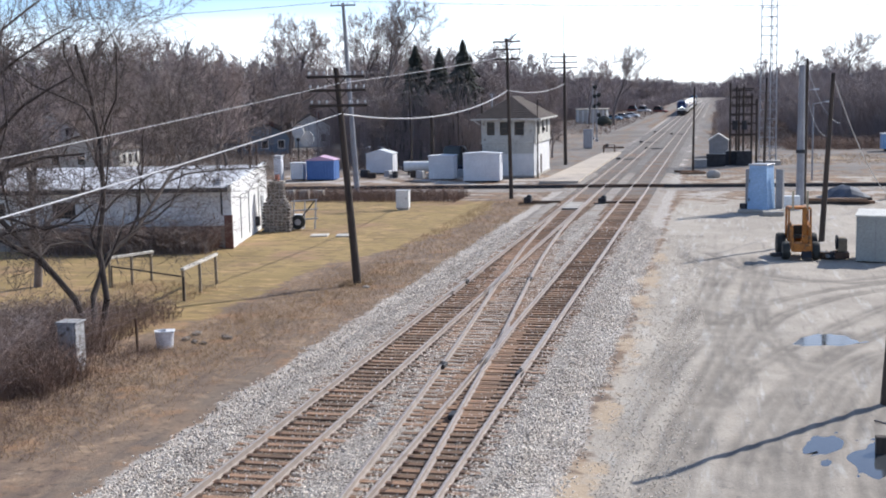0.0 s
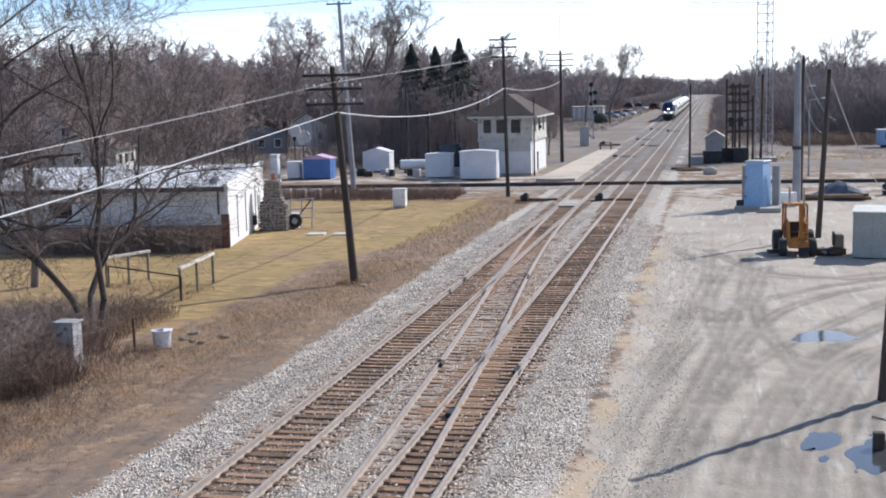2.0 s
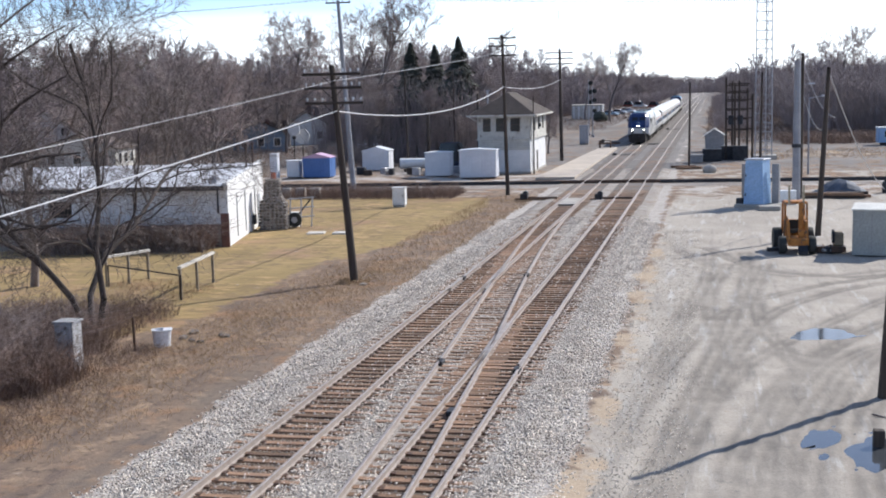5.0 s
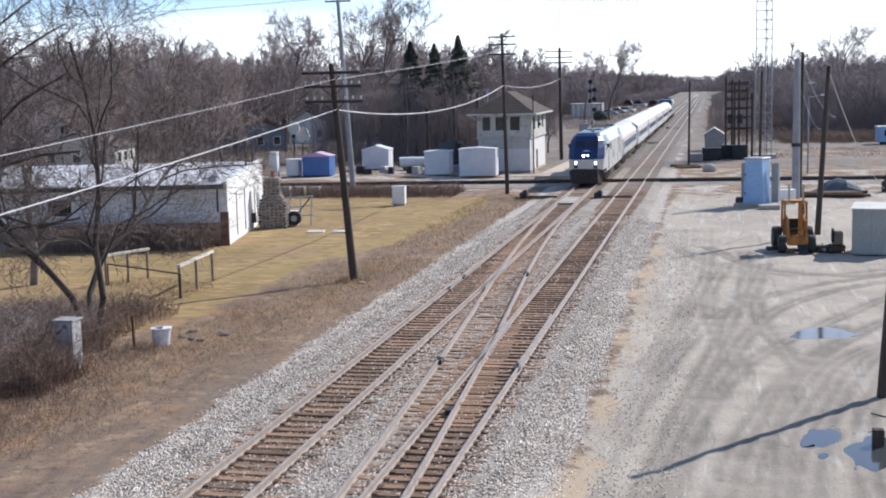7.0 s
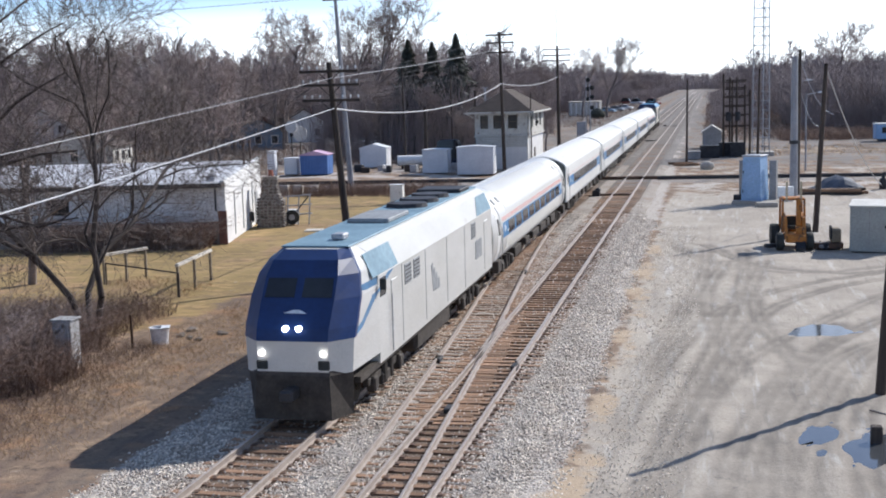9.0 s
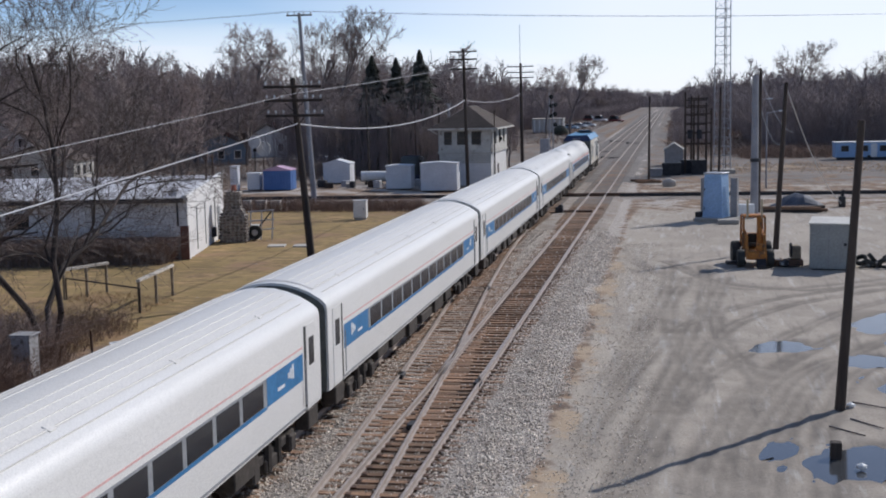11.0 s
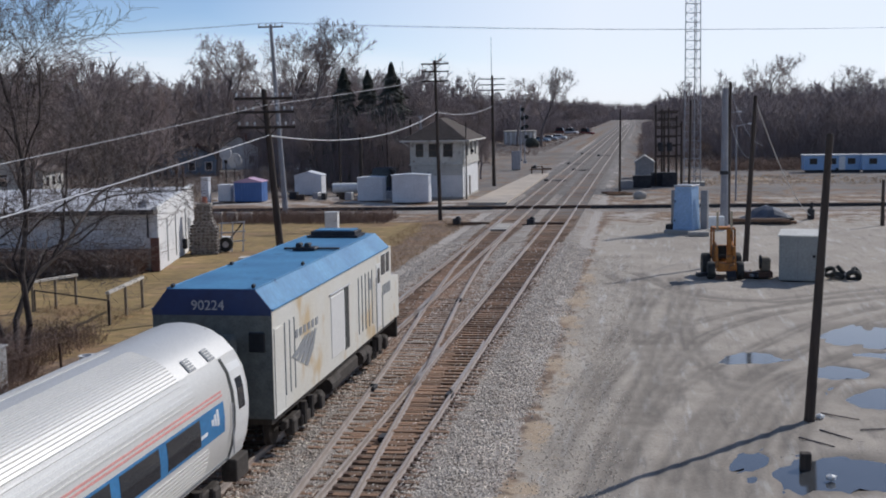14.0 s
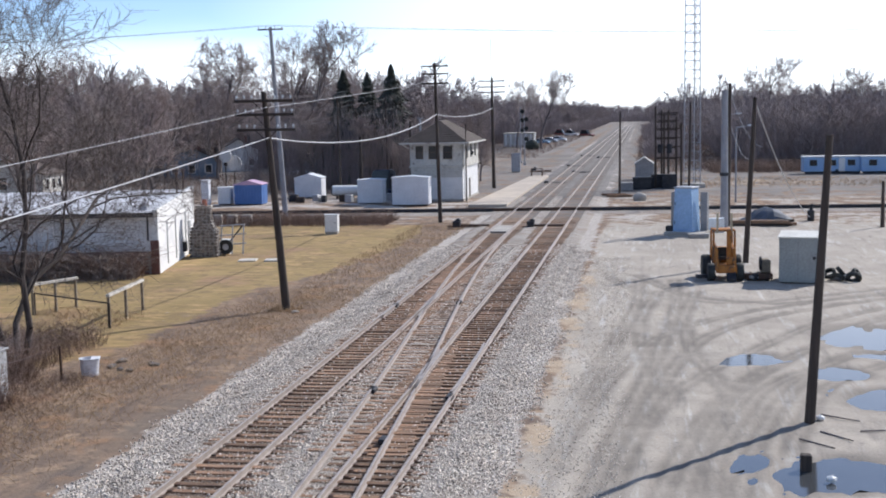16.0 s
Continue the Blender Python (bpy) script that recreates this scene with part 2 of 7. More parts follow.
    col = mix(patch(sep.outputs[2]), col, gravel)
    col = mix(patch(sep2.outputs[0]), col, field)
    col = mix(rng(sep2.outputs[1], 0.0, 1.0, 0.0, 0.7), col, (0.155, 0.135, 0.115))
    col = mix(patch(sep2.outputs[2]), col, (0.44, 0.34, 0.24))
    cc = n.new("ShaderNodeCombineColor")
    for i in range(3):
        l.new(fine, cc.inputs[i])
    col = mix(1.0, col, cc.outputs[0], "MULTIPLY")
    l.new(col, p.inputs["Base Color"])
    bp = n.new("ShaderNodeBump")
    bp.inputs["Strength"].default_value, bp.inputs["Distance"].default_value = 0.45, 0.05
    l.new(math2("ADD", noise_at(14.0, 4.0), math2("MULTIPLY", noise_at(2.0), 1.5)), bp.inputs["Height"])
    l.new(bp.outputs[0], p.inputs["Normal"])
    return m


# ---- building blocks ----
class Shape:
    """A bmesh that boxes, tubes, lofts and sheets are added to."""

    def __init__(self):
        self.bm = bmesh.new()

    def box(self, c, s, rz=0.0, bevel=0.0, rx=0.0, ry=0.0):
        m = pose(*c, rx, ry, rz) @ Matrix.Diagonal((*s, 1))
        r = bmesh.ops.create_cube(self.bm, size=1.0, matrix=m)
        if bevel:
            e = {e for v in r["verts"] for e in v.link_edges}
            bmesh.ops.bevel(self.bm, geom=list(e), offset=bevel, segments=1, affect="EDGES")
        return self

    def tube(self, a, b, r0, r1=None, n=8):
        a, b = Vector(a), Vector(b)
        d = b - a
        m = Matrix.Translation((a + b) / 2) @ d.to_track_quat("Z", "Y").to_matrix().to_4x4()
        bmesh.ops.create_cone(self.bm, cap_ends=True, segments=n, radius1=r0, radius2=r0 if r1 is None else r1, depth=d.length, matrix=m)
        return self

    def ball(self, c, s, sub=2):
        bmesh.ops.create_icosphere(self.bm, subdivisions=sub, radius=1.0, matrix=pose(*c) @ Matrix.Diagonal((*s, 1)))
        return self

    def loft(self, rings, cap=True, closed=True):
        vs = [[self.bm.verts.new(p) for p in ring] for ring in rings]
        for a, b in zip(vs, vs[1:]):
            for i in range(len(a) if closed else len(a) - 1):
                j = (i + 1) % len(a)
                self.bm.faces.new((a[i], a[j], b[j], b[i]))
        if cap and closed:
            self.bm.faces.new(vs[0][::-1])
            self.bm.faces.new(vs[-1])
        return self

    def face(self, pts):
        self.bm.faces.new([self.bm.verts.new(p) for p in pts])
        return self

    def mesh(self, name, material, smooth=False):
        bmesh.ops.recalc_face_normals(self.bm, faces=self.bm.faces[:])
        me = bpy.data.meshes.new(name)
        self.bm.to_mesh(me)
        self.bm.free()
        me.materials.append(material)
        if smooth:
            me.shade_smooth()
            me.set_sharp_from_angle(angle=radians(38))
        return me


def part(name, shape, material, parent, label="", smooth=False, at=None):
    ob = new(name, shape if isinstance(shape, bpy.types.Mesh) else shape.mesh(name, material, smooth))
    ob.parent = parent
    if at is not None:
        ob.matrix_basis = at
    return tagged(ob, label)


def thing(name, label, category, m=None, group="", kind=""):
    ob = new(name)
    ob.empty_display_size = 0.3
    ob.matrix_basis = m or Matrix()
    return tagged(ob, label, category, group, kind)


def solid(name, shape, material, label, category, m=None, group="", kind="", smooth=False):
    ob = new(name, shape.mesh(name, material, smooth))
    if m is not None:
        ob.matrix_basis = m
    return tagged(ob, label, category, group, kind)


def quad_mesh(name, V, F, material):
    """A mesh from arrays of points and of quads."""
    V, F = np.asarray(V, np.float32), np.asarray(F, np.int32)
    me = bpy.data.meshes.new(name)
    me.vertices.add(len(V))
    me.vertices.foreach_set("co", V.ravel())
    me.loops.add(F.size)
    me.loops.foreach_set("vertex_index", F.ravel())
    me.polygons.add(len(F))
    me.polygons.foreach_set("loop_start", np.arange(0, F.size, F.shape[1], dtype=np.int32))
    me.update(calc_edges=True)
    me.validate()
    me.materials.append(material)
    return me


def curve_obj(name, pts, radius, material, parent=None):
    """A round cable along points."""
    cu = bpy.data.curves.new(name, "CURVE")
    cu.dimensions, cu.bevel_depth, cu.bevel_resolution = "3D", radius, 1
    sp = cu.splines.new("POLY")
    sp.points.add(len(pts) - 1)
    for q, p in zip(sp.points, pts):
        q.co = (*p, 1)
    cu.materials.append(material)
    ob = new(name, cu)
    ob.parent = parent
    return ob


def sag(a, b, drop, n=14):
    a, b = Vector(a), Vector(b)
    return [a.lerp(b, i / n) - Vector((0, 0, drop * 4 * (i / n) * (1 - i / n))) for i in range(n + 1)]
# ---- ground ----
GAUGE, RX = 1.435, 3.80              # rail spacing; x of the second track's first rail
rng = np.random.default_rng(4)


def seg_dist(x, y, a, b):
    ax, ay, bx, by = *a, *b
    t = np.clip(((x - ax) * (bx - ax) + (y - ay) * (by - ay)) / ((bx - ax) ** 2 + (by - ay) ** 2), 0, 1)
    return np.hypot(x - ax - t * (bx - ax), y - ay - t * (by - ay))


def smooth_step(v, lo, hi):
    t = np.clip((v - lo) / (hi - lo), 0, 1)
    return t * t * (3 - 2 * t)


def ruts():
    """Wheel tracks across the yard: arcs that leave the near side and swing away to the right, each as a chain of points."""
    out = []
    ways = (((8.4, 18), (9.1, 27.4), (10.2, 37.7), (11.8, 47.3), (14.7, 52.8), (22.0, 59.6), (34, 64)), ((9.9, 18), (10.65, 27.5), (12.3, 37.8), (14.6, 43.2), (19.3, 53.0), (27, 60)),
            ((8.0, 18), (8.6, 27.3), (10.3, 42.9), (11.4, 55), (11.5, 64)), ((11.4, 20), (12.1, 29), (14.0, 38), (17.2, 45.5), (24, 52)), ((13.0, 22), (13.4, 31), (15.4, 39.5), (20, 46)),
            ((12.5, 38), (11.6, 45), (11.5, 52), (12.4, 60)), ((9.6, 66), (12, 58), (16, 56), (24, 62)))
    for w, way in enumerate(ways):
        p = np.array(way)
        t = np.linspace(0, len(p) - 1, 30)
        xy = np.stack([np.interp(t, np.arange(len(p)), p[:, k]) for k in (0, 1)], -1)
        for _ in range(5):
            xy[1:-1] = (xy[:-2] + 2 * xy[1:-1] + xy[2:]) / 4
        for off in (-1.0, -0.62, 0.75, 1.15):
            out.append([(x + off, y) for x, y in xy])
    return out


def hills(x, y):
    """Low rises far off, either side of the line."""
    return smooth_step(y, 1500, 2600) * smooth_step(np.abs(x + 20), 30, 400) * (12 + 5 * np.sin(x / 210.0))


def build_ground():
    xs = np.unique(np.concatenate([np.array([-3000, -2000, -1200, -800, -500, -350, -250, -180, -130, -100, -80, -65, -54.0]), np.arange(-46, -14, 0.8), np.arange(-14, 8, 0.24), np.arange(8, 20, 0.14), np.arange(20, 26, 0.24), np.arange(26, 60, 1.2),
                                   np.array([66, 75, 90, 120, 170, 240, 350, 500, 800, 1200, 2000, 3000.0])]).round(3))
    ys = np.unique(np.concatenate([np.array([-600, -300, -120, -60, -30, -10.0]), np.arange(0, 20, 1.5), np.arange(20, 75, 0.2), np.arange(75, 135, 0.6), np.arange(135, 220, 2.5),
                                   np.array([225, 240, 260, 290, 330, 380, 450, 550, 700, 900, 1200, 1600, 2200, 3000, 4500.0])]).round(3))
    X, Y = np.meshgrid(xs, ys)
    Z = np.full_like(X, GZ)
    lump = np.array([[noise.noise((x * 0.35, y * 0.35, 0)) for x in xs] for y in ys])
    near = smooth_step(-Y, -240, -120)
    Z += 0.05 * lump * near
    Z += 0.04 * np.array([[noise.noise((x * 1.3, y * 1.1, 5)) + 0.6 * noise.noise((x * 3.1, y * 1.9, 8)) for x in xs] for y in ys]) * near * smooth_step(X, 8, 10)
    damp = np.zeros_like(X)
    for chain in ruts():
        for a, b in zip(chain, chain[1:]):
            x0, x1, y0, y1 = min(a[0], b[0]) - 1, max(a[0], b[0]) + 1, min(a[1], b[1]) - 1, max(a[1], b[1]) + 1
            s = (X > x0) & (X < x1) & (Y > y0) & (Y < y1)
            d = seg_dist(X[s], Y[s], a, b)
            damp[s] = np.maximum(damp[s], np.exp(-(d / 0.19) ** 2))
    damp *= smooth_step(X, 7.8, 9.5) * (0.6 + 0.4 * np.clip(lump * 2 + 0.5, 0, 1))
    Z -= 0.05 * damp
    for cx, cy, rx, ry, ang in PUDDLES:
        c, s = math.cos(ang), math.sin(ang)
        u, v = (X - cx) * c + (Y - cy) * s, -(X - cx) * s + (Y - cy) * c
        d = np.hypot(u / rx, v / ry)
        Z -= 0.11 * smooth_step(-d, -1.35, -0.5)
        damp = np.maximum(damp, 0.9 * smooth_step(-d, -1.6, -0.9))
    mud = smooth_step(-np.hypot((X - 12.2) / 0.8, (Y - 50.5) / 2.2), -1.2, -0.4)
    damp = np.maximum(damp, 0.8 * mud)
    damp = np.maximum(damp, 0.75 * smooth_step(-np.abs(X + 3.0 + 0.25 * lump), -0.8, -0.2) * smooth_step(-Y, -44, -33) * np.clip(0.6 + lump, 0, 1))
    Z += hills(X, Y)
    edge = np.interp(Y, (38, 42, 46, 50.5, 59, 66, 80, 92, 97), (-10.5, -8.8, -8.4, -8.7, -8.4, -6.6, -5.0, -5.6, -6.5))
    lawn = smooth_step(edge - X, -1.2, 1.2) * smooth_step(Y, 38.5, 42) * smooth_step(-Y, -97.5, -94.5)
    yard = smooth_step(X, 7.2, 8.6) * smooth_step(-Y, -260, -120) * np.clip(1.0 - 0.6 * smooth_step(Y, 84, 106) + smooth_step(Y, 92, 112) * lump, 0, 1)
    stones = smooth_step(X, -3.0, -2.2) * smooth_step(-X, -8.3, -7.0)
    stones = np.maximum(stones, smooth_step(-np.abs(Y - 102.5 - X * 0.1), -7.5, -4.0) * np.clip(0.32 + 0.6 * lump, 0.1, 0.7))
    stones = np.maximum(stones, smooth_step(Y, 110, 113) * smooth_step(-Y, -131, -124) * smooth_step(-X, 0, 3) * np.clip(0.5 + 0.8 * lump, 0.1, 0.85))
    stones = np.maximum(stones, smooth_step(-np.abs(X - 1.0 + 3 * lump), -12, -5) * smooth_step(Y, 110, 116) * np.clip(0.42 + 0.7 * lump, 0, 0.8))
    fieldm = smooth_step(Y, 126, 150) * smooth_step(-X, 14, 22) + smooth_step(X, 26, 40) * smooth_step(Y, 110, 150) + smooth_step(Y, 330, 500) * smooth_step(np.abs(X), 14, 24)
    fieldm = np.maximum(fieldm, smooth_step(Y, 112, 135) * np.clip(0.65 + 0.8 * lump, 0, 0.9))
    sand = smooth_step(-np.abs(X - 8.1 + 0.5 * lump), -0.9, -0.15) * smooth_step(-np.abs(Y - 44), -34, -20) * np.clip(0.5 + 0.7 * lump, 0.1, 0.8)
    sand = np.maximum(sand, smooth_step(-np.hypot((X - 26) / 9, (Y - 150) / 7), -1.3, -0.7) * np.clip(0.35 + lump, 0, 0.7))
    nx, ny = len(xs), len(ys)
    i = (np.arange(ny - 1)[:, None] * nx + np.arange(nx - 1)[None]).ravel()
    me = quad_mesh("ground", np.stack([X, Y, Z], -1).reshape(-1, 3), np.stack([i, i + 1, i + nx + 1, i + nx], -1), ground_material())
    me.shade_smooth()
    for nm, ch in (("patch", (lawn, yard, stones)), ("patch_b", (np.clip(fieldm, 0, 1), damp, sand))):
        at = me.attributes.new(nm, "FLOAT_COLOR", "POINT")
        at.data.foreach_set("color", np.stack([*ch, np.ones_like(X)], -1).astype(np.float32).ravel())
    return tagged(new("ground", me), "open ground of ochre winter lawn, brown dirt and pale rutted gravel", "ground", kind="structure")


# standing water: x, y, two radii, turn
PUDDLES = ((19.6, 48.2, 2.0, 2.3, 0.2), (14.6, 43.6, 0.75, 1.2, -0.6), (17.3, 41.5, 0.8, 0.9, 0.3), (17.9, 37.8, 0.95, 1.5, -0.3), (15.6, 29.8, 1.25, 1.7, -0.7), (13.5, 30.6, 0.40, 0.8, -0.4), (18.0, 32.6, 0.7, 1.2, -0.5), (19.4, 44.5, 1.0, 0.5, 0.1))
build_ground()

M["water"] = mat("muddy puddle water", (0.075, 0.08, 0.085), (0.06, 0.062, 0.065), 1, 3, 0.03, 0, 0.02, spec=1.0)
for n_, (px, py, ra, rb, an) in enumerate(PUDDLES):
    r_ = np.random.default_rng(30 + n_)
    ph = r_.uniform(0, 6.28, 4)
    ring = []
    for k in range(44):
        a = 2 * math.pi * k / 44
        w = 1 + 0.22 * math.sin(2 * a + ph[0]) + 0.16 * math.sin(3 * a + ph[1]) + 0.12 * math.sin(5 * a + ph[2]) + 0.08 * math.sin(9 * a + ph[3])
        u, v = 1.5 * ra * w * math.cos(a), 1.5 * rb * w * math.sin(a)
        ring.append((px + u * math.cos(an) - v * math.sin(an), py + u * math.sin(an) + v * math.cos(an), GZ - 0.055 + 0.002 * n_))
    solid("puddle", Shape().face(ring), M["water"], "shallow rain puddle lying in the rutted gravel yard", "puddle", group="puddles in the yard", kind="structure")

# ---- tracks ----
RAIL_PROFILE = ((-0.07, -0.172), (0.07, -0.172), (0.07, -0.158), (0.012, -0.14), (0.012, -0.045), (0.036, -0.035), (0.036, -0.004), (0.03, 0.0), (-0.03, 0.0), (-0.036, -0.004), (-0.036, -0.035), (-0.012, -0.045), (-0.012, -0.14), (-0.07, -0.158))


def rail_shape(pts):
    """A rail of T section along plan points."""
    rings = []
    for i, (x, y) in enumerate(pts):
        a, b = pts[max(i - 1, 0)], pts[min(i + 1, len(pts) - 1)]
        d = Vector((b[0] - a[0], b[1] - a[1], 0)).normalized()
        s = Vector((d.y, -d.x, 0))
        rings.append([(x + s.x * u, y + s.y * u, w) for u, w in RAIL_PROFILE])
    return Shape().loft(rings)


def bed(name, x0, x1, y0, y1, top, step, label, material):
    """Stone bed with sloping, uneven shoulders."""
    ys_ = list(np.arange(y0, min(y1, 70), step)) + list(np.linspace(max(y0, 70), y1, int((y1 - max(y0, 70)) / 8) + 2))
    prof = [(x0 - 0.75, GZ - 0.12), (x0 - 0.45, GZ + 0.03), (x0, top - 0.02)] + [(float(x), top - (0.055 if min(abs(x - a - GAUGE / 2) for a in (0, RX)) < 1.0 else 0.0)) for x in np.arange(x0 + 0.2, x1 - 0.15, 0.2)] + [(x1, top - 0.02), (x1 + 0.45, GZ + 0.03), (x1 + 0.75, GZ - 0.12)]
    V = [(x + rng.normal(0, 0.03), y + rng.normal(0, 0.04), z + rng.normal(0, 0.012)) for y in ys_ for x, z in prof]
    k = len(prof)
    i = (np.arange(len(ys_) - 1)[:, None] * k + np.arange(k - 1)[None]).ravel()
    return tagged(new(name, quad_mesh(name, V, np.stack([i, i + 1, i + k + 1, i + k], -1), material)), label, "ballast", kind="structure")


bed("ballast", -1.3, 6.35, 14, 126, -0.172, 0.3, "grey crushed stone bed under the railway tracks", M["ballast"])
M["old_ballast"] = mat("dirty old ballast", (0.20, 0.18, 0.165), (0.15, 0.132, 0.12), 0.25, 6, 0.95, 0, 0.8, lump=0.06, spots=((0.26, 0.235, 0.22), 0.4, 0.56))
bed("ballast", -1.3, 6.35, 126, 690, -0.215, 0.3, "dirty old ballast under the far tracks", M["old_ballast"])


def crossover_x(y, side):
    """x of the two rails of the crossover at y: it leaves the second track behind the camera and joins the first."""
    if side == 0:
        return float(np.interp(y, (10, 23.9, 30.3, 37, 42, 53.5, 65.4, 75, 87.5, 96), (3.62, 3.30, 2.98, 2.62, 2.30, 1.49, 0.80, 0.42, 0.12, 0.075)))
    return float(np.interp(y, (10, 24, 30.5, 37, 42.8, 54.8, 65.5, 75, 87.5, 96), (5.05, 4.70, 4.33, 3.97, 3.60, 2.72, 2.10, 1.75, 1.51, 1.505)))


def stones(name, n, x0, x1, y0, y1, z, size, material, label, crib=False):
    """Loose stones lying on a bed, as one mass."""
    y = y0 + (y1 - y0) * rng.random(n) ** 1.6
    x = rng.uniform(x0, x1, n) + rng.normal(0, 0.16, n) + 0.22 * np.sin(y * 0.9) * np.sin(y * 0.23)
    keep = np.ones(n, bool)
    for a in () if crib else (0, RX):
        keep &= ~((x > a - 0.12) & (x < a + GAUGE + 0.12) & (rng.random(n) < 0.92))
    if not crib:
        xa, xb = (np.array([crossover_x(v, side) for v in y]) for side in (0, 1))
        on = y < 94
        keep &= ~(on & ((np.abs(x - xa) < 0.17) | (np.abs(x - xb) < 0.17)))
        keep &= ~(on & (y > 28) & (y < 72) & (x > xa) & (x < xb) & (rng.random(n) < 0.7))
    if crib:
        keep = (np.abs((y * 2) % 1.0 - 0.5) < 0.26) | (rng.random(n) < 0.06)
    x, y = x[keep], y[keep]
    n = len(x)
    zz = np.interp(x, (-2.6, -2.0, -1.75, -1.3, 6.35, 6.8, 7.1), (-0.285, -0.285, -0.262, z, z, -0.262, -0.285))
    base = np.array([(1, 0, 0), (-1, 0, 0), (0, 1, 0), (0, -1, 0), (0, 0, 1), (0, 0, -1)], float)
    V = base[None] * (size * rng.uniform(0.6, 1.5, (n, 1, 3)))
    a = rng.uniform(0, 6.28, n)
    c, s = np.cos(a)[:, None], np.sin(a)[:, None]
    V = np.stack([V[..., 0] * c - V[..., 1] * s + V[..., 2] * 0.4, V[..., 0] * s + V[..., 1] * c, V[..., 2] * 0.8 + V[..., 0] * 0.3], -1) + np.stack([x, y, zz], -1)[:, None]
    T = np.array([(0, 2, 4), (2, 1, 4), (1, 3, 4), (3, 0, 4), (2, 0, 5), (1, 2, 5), (3, 1, 5), (0, 3, 5)])
    F = (np.arange(n)[:, None, None] * 6 + T[None]).reshape(-1, 3)
    return tagged(new(name, quad_mesh(name, V.reshape(-1, 3), F, material)), label, "gravel", kind="stuff")


stones("ballast_stones", 66000, -2.55, 6.9, 20, 80, -0.165, 0.034, M["stone"], "loose pale grey and tan ballast stones along the tracks")
stones("verge_stones", 9000, 6.7, 7.6, 20, 78, -0.16, 0.032, M["stone"], "loose pale stones on the track verge")
stones("yard_stones", 6000, 8.2, 10.2, 20, 74, -0.16, 0.021, M["stone"], "small loose stones scattered on the yard edge")
stones("crib_stones", 15000, 0.05, 1.4, 20, 70, -0.195, 0.03, M["dirty_stone"], "dirty stones lying between the ties", True)
stones("crib_stones", 5000, 3.85, 5.2, 20, 60, -0.20, 0.028, M["dirty_stone"], "dirty stones lying between the ties", True)
for x_ in (0.0, RX):
    Shape_, Far_ = Shape(), Shape()
    for y_ in np.arange(16, 500, 4):
        top_ = float(np.interp(y_, (60, 100), (-0.20, -0.155)))
        w_ = 0.45 if y_ < 84 else 0.75
        (Shape_ if y_ < 100 else Far_).loft([[(x_ - w_, y, -0.27), (x_ - w_, y, top_), (x_ + GAUGE + w_, y, top_), (x_ + GAUGE + w_, y, -0.27)] for y in (y_, y_ + 3.999)])
    solid("track_floor", Shape_, M["track_dirt"], "brown stained stone between the rails", "ballast", kind="structure")
    solid("track_floor", Far_, mat("dark stone between far rails", (0.175, 0.15, 0.13), (0.13, 0.112, 0.10), 0.4, 6, 0.95, 0, 0.6, lump=0.05), "dirty stone filled up to the rails", "ballast", kind="structure")

TIE = Shape().box((0, 0, 0), (2.6, 0.23, 0.18), bevel=0.015).mesh("tie", M["tie"])


def fished(pts):
    return [(float(x), float(y)) for x, y in pts]


def smooth_chain(side):
    ys_ = np.arange(12, 96.1, 1.5)
    x = np.array([crossover_x(y, side) for y in ys_])
    for _ in range(6):
        x[1:-1] = (x[:-2] + 2 * x[1:-1] + x[2:]) / 4
    return fished(zip(x, ys_))


def track(name, x0, label):
    t = thing(name, label, "railway track", kind="structure")
    for k in (0, 1):
        part("rail", rail_shape([(x0 + k * GAUGE, 10), (x0 + k * GAUGE, 60), (x0 + k * GAUGE, 700)]), M["rail"], t)
    ys_ = np.arange(20, 20 + 0.5 * 290, 0.5)
    for y in ys_:
        ob = part("tie", TIE, None, t, at=pose(x0 + GAUGE / 2 + rng.normal(0, 0.03), y + rng.normal(0, 0.02), -0.172 - 0.075 + rng.normal(0, 0.008), 0, 0, rng.normal(0, 0.8)))
    far = Shape()
    for y in np.arange(ys_[-1] + 0.5, 330, 0.55):
        far.box((x0 + GAUGE / 2, y, -0.26), (2.6, 0.23, 0.18))
    tagged(part("far_ties", far, M["tie"], t), kind="stuff")
    pl = Shape()
    for y in np.arange(20, 75, 0.5):
        for k in (0, 1):
            for s in (-0.13, 0.13):
                pl.box((x0 + k * GAUGE + s, y, -0.155), (0.12, 0.17, 0.03))
    tagged(part("tie_plates", pl, M["plate"], t), kind="stuff")
    return t


track("track_1", 0.0, "main line railway track with rusty sided steel rails")
track("track_2", RX, "second parallel railway track with brown timber ties")
xo = thing("crossover", "turnout rails crossing between the two tracks", "railway track", kind="structure")
for side_ in (0, 1):
    part("rail", rail_shape(smooth_chain(side_)), M["rail"], xo)
for y_ in np.arange(20.25, 92, 0.5):
    cx_ = (crossover_x(y_, 0) + crossover_x(y_, 1)) / 2
    if 30 < y_ < 70:
        part("tie", TIE, None, xo, at=pose(cx_ + rng.normal(0, 0.05), y_ + rng.normal(0, 0.03), -0.243, 0, 0, rng.normal(0, 1)))
